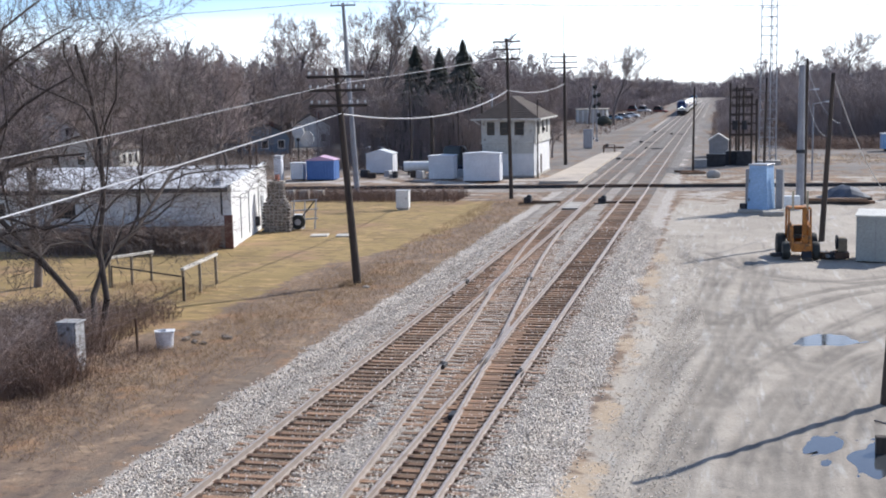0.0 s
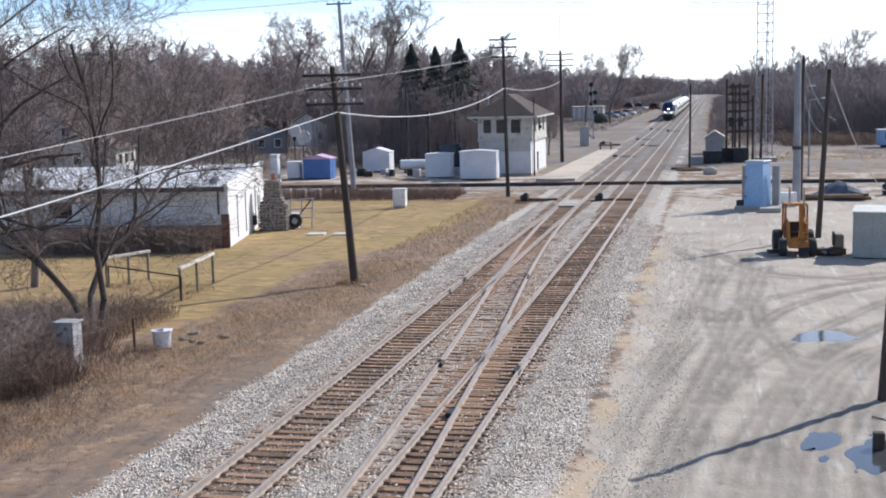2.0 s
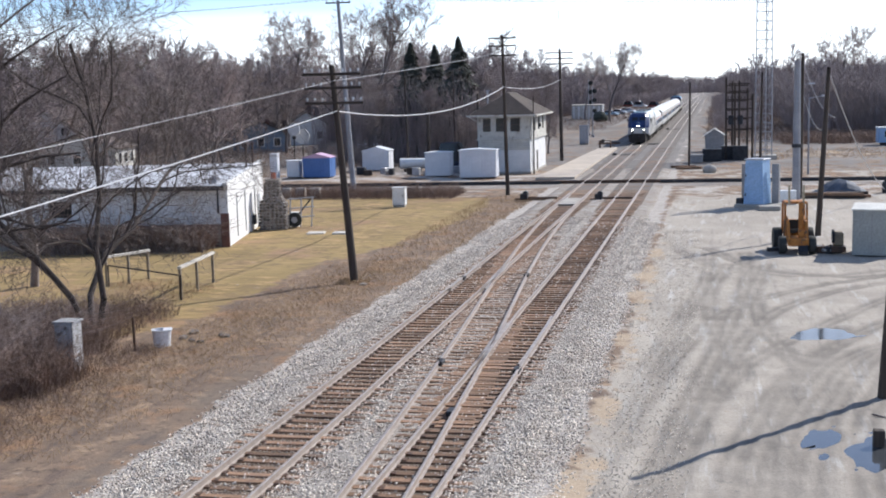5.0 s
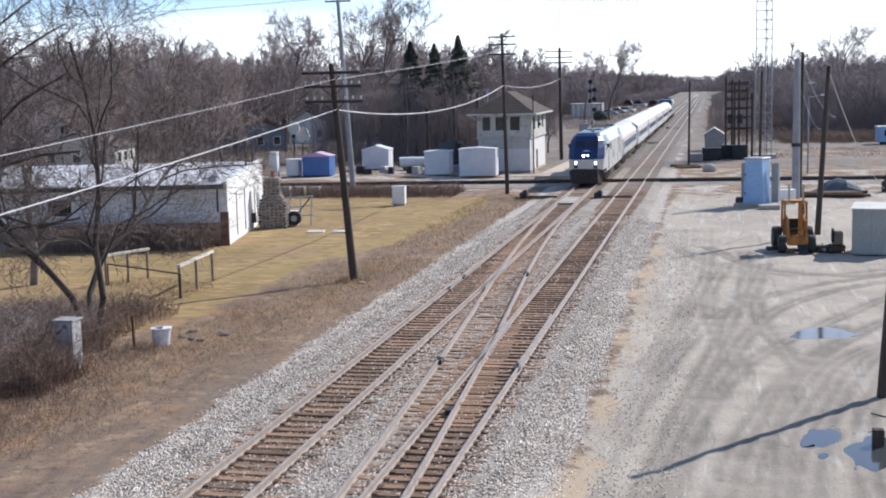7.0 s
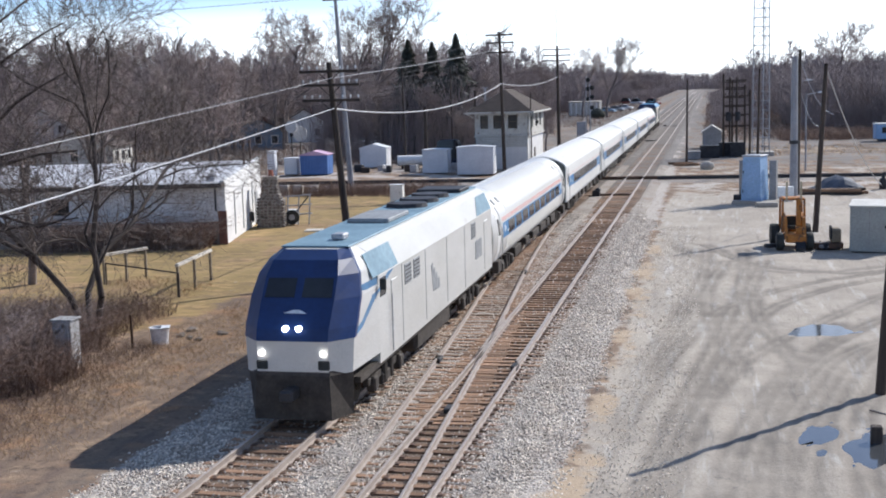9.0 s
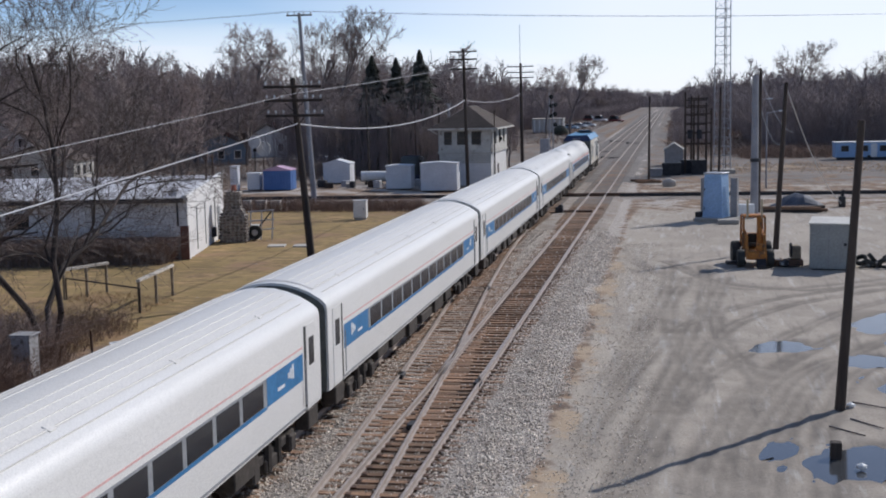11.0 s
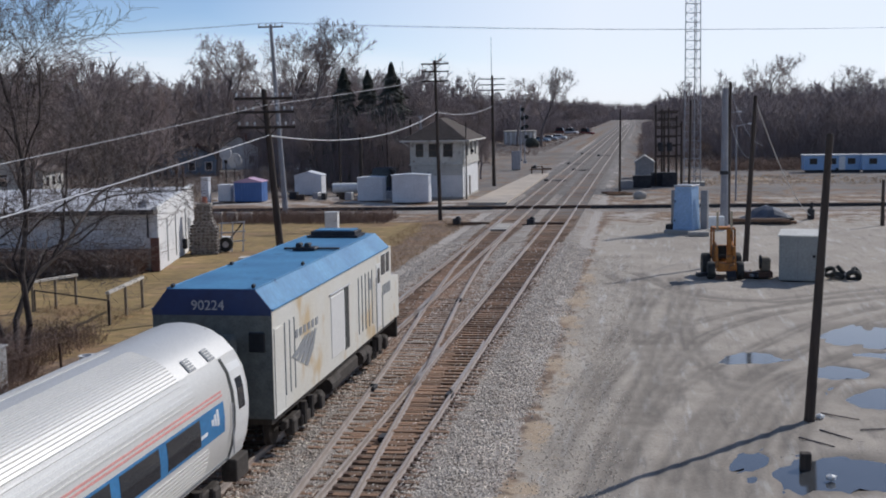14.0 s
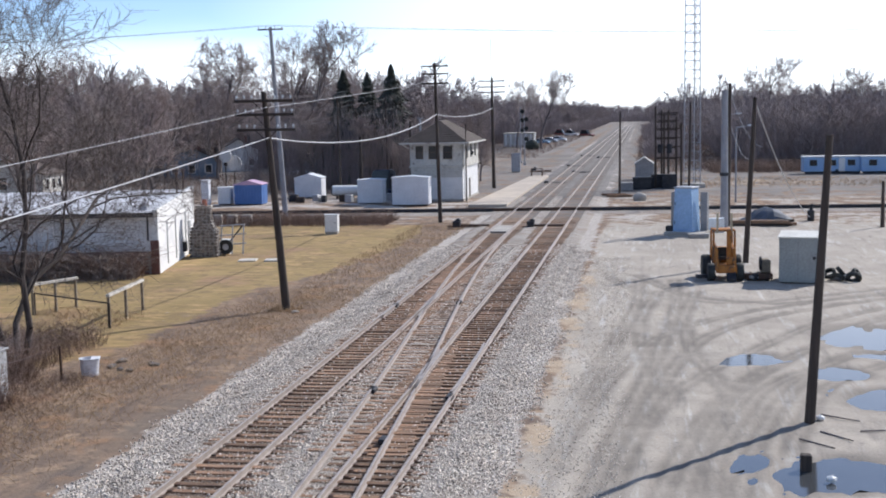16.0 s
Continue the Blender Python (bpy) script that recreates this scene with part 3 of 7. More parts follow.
# guard rails beside the two frogs
for gx, gy in ((GAUGE - 0.0, 53.8), (RX, 40.2)):
    for s_ in (-0.09, 0.09):
        part("guard_rail", rail_shape([(gx + s_ + 0.09, gy - 3.4), (gx + s_, gy), (gx + s_ - 0.02, gy + 3.0)]), M["rail"], xo)
part("guard_rail", rail_shape([(0.10, 50.5), (0.06, 52), (0.06, 56), (0.10, 57.5)]), M["rail"], xo)
part("guard_rail", rail_shape([(RX + GAUGE - 0.10, 36.5), (RX + GAUGE - 0.06, 38), (RX + GAUGE - 0.06, 43), (RX + GAUGE - 0.10, 44.5)]), M["rail"], xo)
# joint bars and switch rods
for jx, jy in ((0.04, 53.6), (2.66, 36.8), (2.74, 54.6), (RX + GAUGE - 0.06, 36.0), (4.2, 31.0)):
    part("joint_bar", Shape().box((jx, jy, -0.07), (0.2, 0.5, 0.14), bevel=0.02), M["dark_steel"], xo)

# crossing railway on its low bank
CROSS = pose(0, 107.4, 0, 0, 0, 4.5)
cb = solid("crossing_bed", Shape().loft([[(x, -3.2, GZ - 0.1), (x, -1.5, -0.17), (x, 3.2, -0.17), (x, 4.9, GZ - 0.1)] for x in (-90, -3.0, -1.31)]).loft([[(x, -3.2, GZ - 0.1), (x, -1.5, -0.17), (x, 3.2, -0.17), (x, 4.9, GZ - 0.1)] for x in (6.36, 9.0, 110)]), M["ballast"], "low stone bank of the crossing railway", "ballast", CROSS, kind="structure")
ct = thing("crossing_track", "railway track crossing the main line on the level", "railway track", CROSS, kind="structure")
for y_ in (0.0, GAUGE):
    part("rail", Shape().loft([[(x, y_ + u, w + 0.012) for u, w in RAIL_PROFILE] for x in (-90, 110)]), M["plate"], ct)
for x_ in np.arange(-34, 40, 0.55):
    if not -1.4 < x_ < 6.5:
        part("tie", TIE, None, ct, at=pose(x_, GAUGE / 2, -0.235, 0, 0, 90 + rng.normal(0, 1)))
# added dark strip: stands in for the shaded near side of the rails
part("curb", Shape().box((-48, -0.35, -0.06), (92, 0.16, 0.3)).box((33.5, -0.35, -0.06), (54, 0.16, 0.3)), M["dark_steel"], ct)

# concrete platform strip by the tower
M["platform"] = mat("tan platform concrete", (0.54, 0.46, 0.375), (0.44, 0.375, 0.31), 0.6, 10, 0.9, 0, 0.2, vary=0.06)
plat = thing("platform", "tan concrete platform strip beside the main track", "platform", kind="structure")
for k_ in range(26):
    w_ = 3.6 - 0.05 * k_
    part("slab", Shape().box((-1.45 - w_ / 2, 114.5 + 2.0 * k_, GZ + 0.13), (w_, 1.98, 0.28), bevel=0.015), M["platform"], plat)
# ---- the train ----
M["fluted"] = mat("fluted stainless steel", (0.72, 0.705, 0.67), (0.66, 0.645, 0.61), 0.35, 60, 0.36, 0.3, 0.004, stretch=(1, 0.4, 1))
M["coach_roof"] = mat("pale painted coach roof", (0.78, 0.755, 0.705), (0.74, 0.715, 0.665), 0.3, 60, 0.36, 0.0, 0.004, stretch=(1, 0.3, 1))
M["livery_white"] = mat("grimy white livery", (0.76, 0.75, 0.725), (0.71, 0.70, 0.67), 0.35, 60, 0.38, 0.0, 0.004, stretch=(1, 0.5, 1), spots=((0.66, 0.62, 0.55), 0.6, 0.70))
M["livery_blue"] = mat("mid blue livery", (0.045, 0.20, 0.42), (0.035, 0.16, 0.34), 1.0, 10, 0.45, 0, 0.03)
M["navy"] = mat("navy livery", (0.012, 0.035, 0.13), (0.010, 0.026, 0.095), 1.0, 8, 0.35, 0, 0.02)
M["roof_blue"] = mat("sky blue roof paint", (0.085, 0.27, 0.47), (0.06, 0.195, 0.37), 0.5, 8, 0.6, 0, 0.03, spots=((0.035, 0.12, 0.24), 0.9, 0.62))
M["roof_teal"] = mat("pale grey blue roof", (0.20, 0.31, 0.38), (0.14, 0.23, 0.29), 0.7, 8, 0.6, 0.0, 0.05)
M["stripe_red"] = mat("faded red stripe", (0.66, 0.27, 0.24), (0.60, 0.30, 0.27), 2, 10, 0.5, 0, 0)
M["stripe_pink"] = mat("faded pink stripe", (0.72, 0.42, 0.40), (0.66, 0.44, 0.42), 2, 10, 0.5, 0, 0)
M["loco_silver"] = mat("grimy silver livery", (0.62, 0.61, 0.59), (0.54, 0.53, 0.50), 0.5, 50, 0.42, 0.15, 0.01, stretch=(1, 0.4, 1), spots=((0.44, 0.40, 0.35), 0.7, 0.66))
M["loco_blue"] = mat("slate blue livery", (0.10, 0.22, 0.38), (0.08, 0.18, 0.32), 1.0, 8, 0.4, 0, 0.02)
M["rubber"] = mat("black rubber", (0.045, 0.047, 0.045), (0.03, 0.032, 0.03), 3, 20, 0.8, 0, 0.1)
M["hood_grey"] = mat("grey diaphragm", (0.16, 0.17, 0.16), (0.11, 0.12, 0.11), 3, 20, 0.8, 0, 0.1)
M["grime"] = mat("grimy running gear", (0.075, 0.062, 0.052), (0.045, 0.038, 0.033), 3, 15, 0.85, 0.2, 0.3)
M["rust_cream"] = mat("grimy cream white paint", (0.70, 0.685, 0.63), (0.66, 0.62, 0.53), 0.45, 40, 0.5, 0, 0.02, stretch=(1, 1.0, 0.7), spots=((0.56, 0.43, 0.26), 0.5, 0.555))
M["lamp"] = mat("lit headlamp", (1.0, 0.97, 0.9), (1.0, 0.97, 0.9), 1, 4, 0.2, 0, 0, glow=16.0)
M["mark_grey"] = mat("grey mark", (0.30, 0.31, 0.32), (0.24, 0.25, 0.26), 2, 9, 0.6, 0, 0)
M["mark_white"] = mat("white mark", (0.75, 0.76, 0.77), (0.66, 0.67, 0.68), 2, 9, 0.6, 0, 0)
TX = GAUGE / 2 + 0.06                # the train's centre line on the first track

WHEEL = Shape().tube((-0.065, 0, 0), (0.065, 0, 0), 0.457, n=20).tube((0.066, 0, 0), (0.085, 0, 0), 0.49, n=20).tube((-0.11, 0, 0), (-0.066, 0, 0), 0.16, n=10).mesh("wheel", M["grime"])


def bogie(parent, y, base=2.6, axles=2):
    """Wheels, side frames, springs and bolster of one truck."""
    b = part("bogie", Shape().box((0, y, 0.62), (2.3, 0.5, 0.32), bevel=0.04), M["grime"], parent)
    for s in (-1, 1):
        f = Shape().box((s * 1.22, y, 0.60), (0.18, base + 0.9, 0.22), bevel=0.03).box((s * 1.25, y, 0.42), (0.24, 1.1, 0.32), bevel=0.04)
        for k in range(axles):
            ay = y - base / 2 + base * k / (axles - 1)
            f.box((s * 1.30, ay, 0.5), (0.26, 0.42, 0.42), bevel=0.05)
        for k in (-0.35, 0.35):
            f.tube((s * 1.32, y + k, 0.3), (s * 1.32, y + k, 0.9), 0.12, n=8)
        part("side_frame", f, M["grime"], b)
    for k in range(axles):
        ay = y - base / 2 + base * k / (axles - 1)
        for s in (-1, 1):
            part("wheel", WHEEL, None, b, at=pose(s * GAUGE / 2 + s * 0.06, ay, 0.457, 0, 0, 0 if s < 0 else 180))
        part("axle", Shape().tube((-0.75, ay, 0.457), (0.75, ay, 0.457), 0.08, n=8), M["grime"], b)


ROUND_HALF = ((1.30, 0.98), (1.43, 1.35), (1.49, 1.75), (1.50, 2.10), (1.465, 2.50), (1.37, 2.90), (1.19, 3.22), (0.95, 3.48), (0.67, 3.66), (0.34, 3.77), (0.0, 3.80))
FLAT_HALF = ((1.46, 0.98), (1.475, 1.10), (1.475, 3.10), (1.44, 3.26), (1.29, 3.40), (0.99, 3.57), (0.67, 3.69), (0.34, 3.77), (0.0, 3.79))


def skin(half, s, y0, y1, z0, z1, off, shape=None):
    """A plate lying on the coach side between two heights, following its curve."""
    hz, hx = [z for x, z in half], [x for x, z in half]
    zs = sorted({z0, z1} | {z for z in hz if z0 < z < z1})
    pts = [(s * (float(np.interp(z, hz, hx)) + off), z) for z in zs] + [(s * (float(np.interp(z, hz, hx)) - 0.03), z) for z in reversed(zs)]
    return (shape or Shape()).loft([[(x, y, z) for x, z in pts] for y in (y0, y1)])


def coach(name, label, round_sided, y0):
    """An 85 foot coach; y0: its near end behind the leading end of the train."""
    L, w = 25.3, 1.54
    c = thing(name, label, "railway coach", group="coaches of the train")
    m = M["fluted"] if round_sided else M["livery_white"]
    half = ROUND_HALF if round_sided else FLAT_HALF
    zt = half[-1][1]
    sec = [(-x, z) for x, z in half] + [(x, z) for x, z in reversed(half[:-1])]
    k_end = 0.93 if round_sided else 0.995
    end = [(x * k_end, z if z < 1.2 else 1.2 + (z - 1.2) * (0.95 if round_sided else 0.995)) for x, z in sec]
    rings = [[(x, y, z) for x, z in q] for y, q in ((0.02, end), (0.34, sec), (L / 2, sec), (L - 0.34, sec), (L - 0.02, end))]
    part("body", Shape().loft(rings), m, c, smooth=True)
    top = [(x * 1.004, z + 0.012) for x, z in sec if z > (3.2 if round_sided else 3.4)]
    part("roof", Shape().loft([[(x, y, z) for x, z in top] for y in (0.36, L - 0.36)], cap=False, closed=False), m if round_sided else M["coach_roof"], c, smooth=True)
    px, pz = [x for x, z in reversed(half)], [z for x, z in reversed(half)]
    ribs = Shape()
    for k in range(22 if round_sided else 5):
        u = 0.20 + 0.05 * k if round_sided else 0.30 + 0.22 * k
        zr = float(np.interp(u, px, pz))
        for s in (-1, 1):
            ribs.box((s * u, L / 2, zr + 0.014), (0.022, L - (7.4 if round_sided else 1.2), 0.020 if round_sided else 0.018))
    part("roof_ribbing", ribs, m if round_sided else M["coach_roof"], c)
    if round_sided:
        for s in (-1, 1):
            fl = Shape()
            for k in range(7):
                skin(half, s, 2.9, L - 2.9, 1.14 + 0.085 * k, 1.165 + 0.085 * k, 0.022, fl)
            for k in range(6):
                skin(half, s, 3.3, L - 3.3, 2.76 + 0.085 * k, 2.785 + 0.085 * k, 0.018, fl)
            tagged(part("side_fluting", fl, m, c), kind="stuff")
            for y in (1.75, 2.85, L - 2.85, L - 1.75):
                ht = part("roof_hatch", Shape().box((s * 1.08, y, 3.36), (0.30, 0.40, 0.05), bevel=0.012, ry=s * 47), M["mark_grey"], c, "framed roof shoulder hatch")
                lv = Shape()
                for k in range(4):
                    lv.box((s * (1.035 + 0.045 * k), y, 3.458 - 0.048 * k), (0.016, 0.34, 0.03), ry=s * 47)
                part("louvre", lv, M["fluted"], ht)
        for y in (0.5, L - 0.5):
            for k in (-0.6, -0.2, 0.2, 0.6):
                part("lifting_lug", Shape().box((k, y, 3.79 - 0.24 * abs(k)), (0.06, 0.10, 0.10), bevel=0.015), M["dark_steel"], c)
    else:
        for k in range(5):
            part("roof_vent", Shape().box((0.95, 3.0 + 4.8 * k, 3.595), (0.16, 0.22, 0.03), bevel=0.01, ry=26), M["coach_roof"], c)
    zb0, zb1 = 1.80, 2.44
    for s in (-1, 1):
        if round_sided:
            part("window_band", skin(half, s, 1.95, L - 1.95, zb0, zb1, 0.008), M["livery_blue"], c, "mid blue band along the windows")
            part("stripe", skin(half, s, 1.95, L - 1.95, 2.62, 2.66, 0.008, skin(half, s, 1.95, L - 1.95, 2.54, 2.58, 0.008)), M["stripe_red"], c, "thin red stripes")
        else:
            part("window_band", skin(half, s, 4.25, L - 4.25, zb0 + 0.05, zb1, 0.008), M["mark_grey"], c, "grey band between the windows")
            for a, b in ((1.55, 4.24), (L - 4.24, L - 1.55)):
                part("band_end", skin(half, s, a, b, zb0, zb1, 0.008), M["livery_blue"], c, "mid blue end of the window band")
            part("blue_line", skin(half, s, 4.25, L - 4.25, zb0 - 0.04, zb0 + 0.04, 0.008), M["livery_blue"], c)
            part("stripe", skin(half, s, 1.55, L - 1.55, 2.56, 2.60, 0.006), M["stripe_pink"], c, "faded pink stripe")
        nwin, pitch, ww = (9, 2.1, 1.72) if round_sided else (11, 1.5, 1.28)
        wm = skin(half, s, -ww / 2, ww / 2, zb0 + 0.06, zb1 - 0.05, 0.016).mesh("window", M["glass"])
        for k in range(nwin):
            part("window", wm, None, c, at=pose(0, L / 2 + (k - (nwin - 1) / 2) * pitch, 0))
        part("skirt_line", skin(half, s, 0.5, L - 0.5, 1.03, 1.09, 0.012), M["mark_grey"], c)
        for e, f in ((0.0, 1), (L, -1)):
            mk = Shape()
            for k in range(3):
                a, b = sorted((e + f * (2.3 + 0.16 * k), e + f * (2.42 + 0.16 * k)))
                skin(half, s, a, b, 2.02 + 0.04 * k, 2.36 - 0.07 * k, 0.014, mk)
            a, b = sorted((e + f * 3.0, e + f * 3.5))
            part("emblem", mk, M["mark_white"], c)
            part("lettering_bar", skin(half, s, a, b, 1.98, 2.05, 0.014), M["mark_white"], c)
            a, b = sorted((e + f * 0.46, e + f * 1.26))
            d_ = part("door", skin(half, s, a, b, 1.0, 3.05, 0.014), M["livery_white"], c, "pale end door with a small window")
            part("door_window", skin(half, s, min(a, b) + 0.2, max(a, b) - 0.2, 2.05, 2.72, 0.024), M["glass"], d_)
            a, b = sorted((e + f * 1.275, e + f * 1.42))
            part("door_jamb", skin(half, s, a, b, 1.0, 3.2 if round_sided else 3.05, 0.01), M["rubber"], c, "dark recessed door jamb")
            part("grab_bar", Shape().tube((s * 1.53, e + f * 1.5, 1.2), (s * 1.53, e + f * 1.5, 2.3), 0.016, n=6), M["galv"], c)
            part("step_well", Shape().box((s * 1.33, e + f * 0.9, 0.75), (0.35, 0.82, 0.5), bevel=0.03), M["grime"], c)
    for y, s in ((0.0, -1), (L, 1)):
        panel = [(x * 0.96, z if z < 1.2 else 1.2 + (z - 1.2) * 0.975) for x, z in end]
        part("end_wall", Shape().loft([[(x, y - s * 0.05, z) for x, z in panel], [(x, y + s * 0.01, z) for x, z in panel]]), M["hood_grey"], c, "dull dark grey end wall")
        hood = [(x * 0.62, z if z < 1.2 else 1.2 + (z - 1.2) * 0.88) for x, z in end]
        part("diaphragm", Shape().loft([[(x, y - s * 0.02, z) for x, z in hood], [(x, y + s * 0.33, z) for x, z in hood]]), M["rubber"], c, "black rubber end diaphragm")
        part("coupler", Shape().box((0, y + s * 0.2, 0.85), (0.3, 0.5, 0.25), bevel=0.04), M["grime"], c)
    under = Shape()
    r = np.random.default_rng(int(y0))
    y = 5.6
    while y < L - 6.2:
        wd = float(r.uniform(0.6, 2.2))
        for s in (-1, 1):
            under.box((s * 1.15, y + wd / 2, 0.72 + r.uniform(-0.05, 0.08)), (0.55, wd, float(r.uniform(0.28, 0.55))), bevel=0.03)
        y += wd + float(r.uniform(0.5, 1.6))
    under.box((0, L / 2, 0.85), (1.4, L - 2, 0.3))
    part("underframe_equipment", under, M["grime"], c)
    for by in (3.6, L - 3.6):
        bogie(c, by)
    return c, y0 + 0.34


def locomotive():
    """The leading diesel: wedge nose sloping back, flat silver sides, pale roof."""
    L, w = 20.6, 1.49
    c = thing("locomotive", "silver diesel locomotive with a navy sloped nose and lit headlamps", "locomotive")
    side = [(-w, 1.0), (-w, 3.35), (-w + 0.30, 4.02), (-w + 0.62, 4.22), (w - 0.62, 4.22), (w - 0.30, 4.02), (w, 3.35), (w, 1.0)]
    part("body", Shape().loft([[(x, y, z) for x, z in side] for y in (3.0, L * 0.6, L - 0.05)]), M["loco_silver"], c)
    # slices of the nose: height, front, half width of the front, half width at the corner, corner
    nose = ((1.30, 0.22, 0.92, 1.38, 0.75), (2.15, 0.20, 0.92, 1.43, 0.80), (2.45, 0.30, 0.93, 1.45, 0.95), (3.10, 0.78, 0.95, 1.44, 1.40), (3.65, 1.20, 0.94, 1.33, 1.75), (4.00, 1.55, 0.86, 1.10, 2.00), (4.21, 2.00, 0.70, 0.88, 2.40))

    def back(z):
        return float(np.interp(z, (1.0, 3.35, 4.02, 4.22), (w, w, w - 0.3, w - 0.62)))

    def flank(y, z):
        ws, ys = (float(np.interp(z, [q[0] for q in nose], [q[k] for q in nose])) for k in (3, 4))
        return ws + (back(z) - ws) * min(1, max(0, (y - ys) / (3.0 - ys)))
    part("nose", Shape().loft([[(-f, yf, z), (f, yf, z), (ws, ys, z), (back(z), 3.0, z), (-back(z), 3.0, z), (-ws, ys, z)] for z, yf, f, ws, ys in nose]), M["loco_silver"], c, "blunt silver wedge nose")
    mask = [(2.16, *[float(np.interp(2.16, [q[0] for q in nose], [q[k] for q in nose])) for k in (1, 2, 3, 4)])] + list(nose[2:])
    part("nose_cap", Shape().loft([[(-ws - 0.018, ys + 0.14, z), (-ws - 0.014, ys - 0.014, z), (-f - 0.006, yf - 0.02, z), (f + 0.006, yf - 0.02, z), (ws + 0.014, ys - 0.014, z), (ws + 0.018, ys + 0.14, z), (ws - 0.04, ys + 0.14, z), (f, yf + 0.05, z), (-f, yf + 0.05, z), (-ws + 0.04, ys + 0.14, z)] for z, yf, f, ws, ys in mask]), M["navy"], c, "navy blue sloped nose front")
    for s in (-1, 1):
        part("windscreen", Shape().loft([[(s * a, y, z), (s * b, y, z), (s * b, y + 0.08, z), (s * a, y + 0.08, z)] for a, b, y, z in ((0.10, 0.88, 0.785, 3.16), (0.10, 0.86, 1.135, 3.60))]), M["glass"], c)
        part("headlamp", Shape().tube((s * 0.17, 0.22, 2.46), (s * 0.17, 0.50, 2.46), 0.07, n=12), M["lamp"], c, "bright lit headlamp")
        part("ditch_light", Shape().tube((s * 0.80, 0.16, 1.86), (s * 0.80, 0.40, 1.86), 0.06, n=12), M["lamp"], c, "bright lit ditch light")
        part("lamp_recess", Shape().box((s * 0.80, 0.22, 1.56), (0.30, 0.08, 0.24), bevel=0.03), M["rubber"], c)
        part("cab_window", Shape().box((s * (w + 0.004), 3.45, 3.02), (0.03, 0.6, 0.5), bevel=0.02), M["glass"], c)
        flash = ((0.98, 2.20), (1.45, 2.30), (2.7, 2.85), (4.6, 3.34), (1.62, 3.34))
        part("cab_side_patch", Shape().loft([[(s * (flank(y, z) + o), y, z) for y, z in flash] for o in (0.004, 0.016)]), M["loco_blue"], c, "blue triangular flash behind the nose")
        part("cab_roof_patch", Shape().loft([[(s * (back(z) + 0.004 + o), y, z + o) for y, z in ((2.5, 3.38), (5.2, 3.38), (5.2, 4.0), (2.5, 4.0))] for o in (0.0, 0.012)]), M["roof_teal"], c, "pale blue cab roof side")
        part("end_patch", Shape().loft([[(s * (back(z) + 0.004 + o), y, z + o) for y, z in ((17.4, 3.38), (L - 0.1, 3.38), (L - 0.1, 4.0), (18.6, 4.0))] for o in (0.0, 0.012)]), M["roof_teal"], c, "pale blue panel at the rear roof edge")
        for y in (6.3, 7.4, 16.6):
            gr = part("grille", Shape().box((s * (w + 0.004), y, 2.95), (0.03, 0.8, 0.6), bevel=0.02), M["mark_grey"], c)
            lv = Shape()
            for k in range(5):
                lv.box((s * (w + 0.022), y, 2.73 + 0.11 * k), (0.015, 0.72, 0.03))
            part("louvre", lv, M["dark_steel"], gr)
        part("grille", Shape().box((s * (w + 0.004), 17.6, 2.15), (0.03, 1.3, 0.7), bevel=0.02), M["mark_grey"], c)
        for y in (4.7, 19.2):
            part("door", Shape().box((s * (w + 0.004), y, 2.1), (0.03, 0.75, 1.9), bevel=0.02), M["loco_silver"], c)
        mk = Shape()
        for k in range(4):
            mk.box((s * (w + 0.008), 9.6 + 0.28 * k, 2.3 - 0.1 * k), (0.012, 0.22, 0.9 - 0.18 * k), rx=16)
        part("emblem", mk, M["mark_grey"], c)
        for y in (5.6, 8.6, 11.8, 14.9):
            part("panel_seam", Shape().box((s * (w + 0.004), y, 2.2), (0.012, 0.03, 2.2)), M["mark_grey"], c)
        part("handrail", Shape().tube((s * (w + 0.06), 4.2, 1.1), (s * (w + 0.06), 4.2, 2.7), 0.02, n=6), M["galv"], c)
        part("mirror", Shape().box((s * (w + 0.14), 3.0, 3.15), (0.16, 0.08, 0.3), bevel=0.02), M["rubber"], c)
    part("roof", Shape().loft([[(-0.93, y, 4.225), (-0.9, y, 4.265), (0.9, y, 4.265), (0.93, y, 4.225)] for y in (2.3, L - 0.1)]), M["roof_teal"], c, "pale blue grey roof")
    for y in (12.5, 14.3, 16.1):
        part("roof_fan", Shape().tube((0, y, 4.26), (0, y, 4.40), 0.72, 0.68, n=18), M["dark_steel"], c)
    part("roof_cover", Shape().box((0, 8.8, 4.33), (1.3, 2.6, 0.14), bevel=0.03), M["mark_grey"], c)
    part("roof_cover", Shape().box((0, 18.4, 4.33), (1.7, 1.8, 0.15), bevel=0.03), M["dark_steel"], c)
    part("horn", Shape().box((0.3, 3.6, 4.36), (0.35, 0.5, 0.16), bevel=0.03), M["galv"], c)
    mk = Shape().loft([[(-0.30, 0.52, 2.80), (0.30, 0.52, 2.80), (0.30, 0.60, 2.80), (-0.30, 0.60, 2.80)], [(-0.06, 0.585, 2.88), (0.10, 0.585, 2.88), (0.10, 0.66, 2.88), (-0.06, 0.66, 2.88)]])
    part("emblem", mk, M["mark_white"], c)
    part("pilot", Shape().loft([[(-0.95, 0.24, 1.42), (0.95, 0.24, 1.42), (1.36, 0.85, 1.42), (-1.36, 0.85, 1.42)], [(-0.95, 0.16, 1.30), (0.95, 0.16, 1.30), (1.38, 0.8, 1.30), (-1.38, 0.8, 1.30)], [(-1.0, 0.10, 0.2), (1.0, 0.10, 0.2), (1.32, 0.9, 0.2), (-1.32, 0.9, 0.2)]]), M["grime"], c, "dark steel pilot plate")
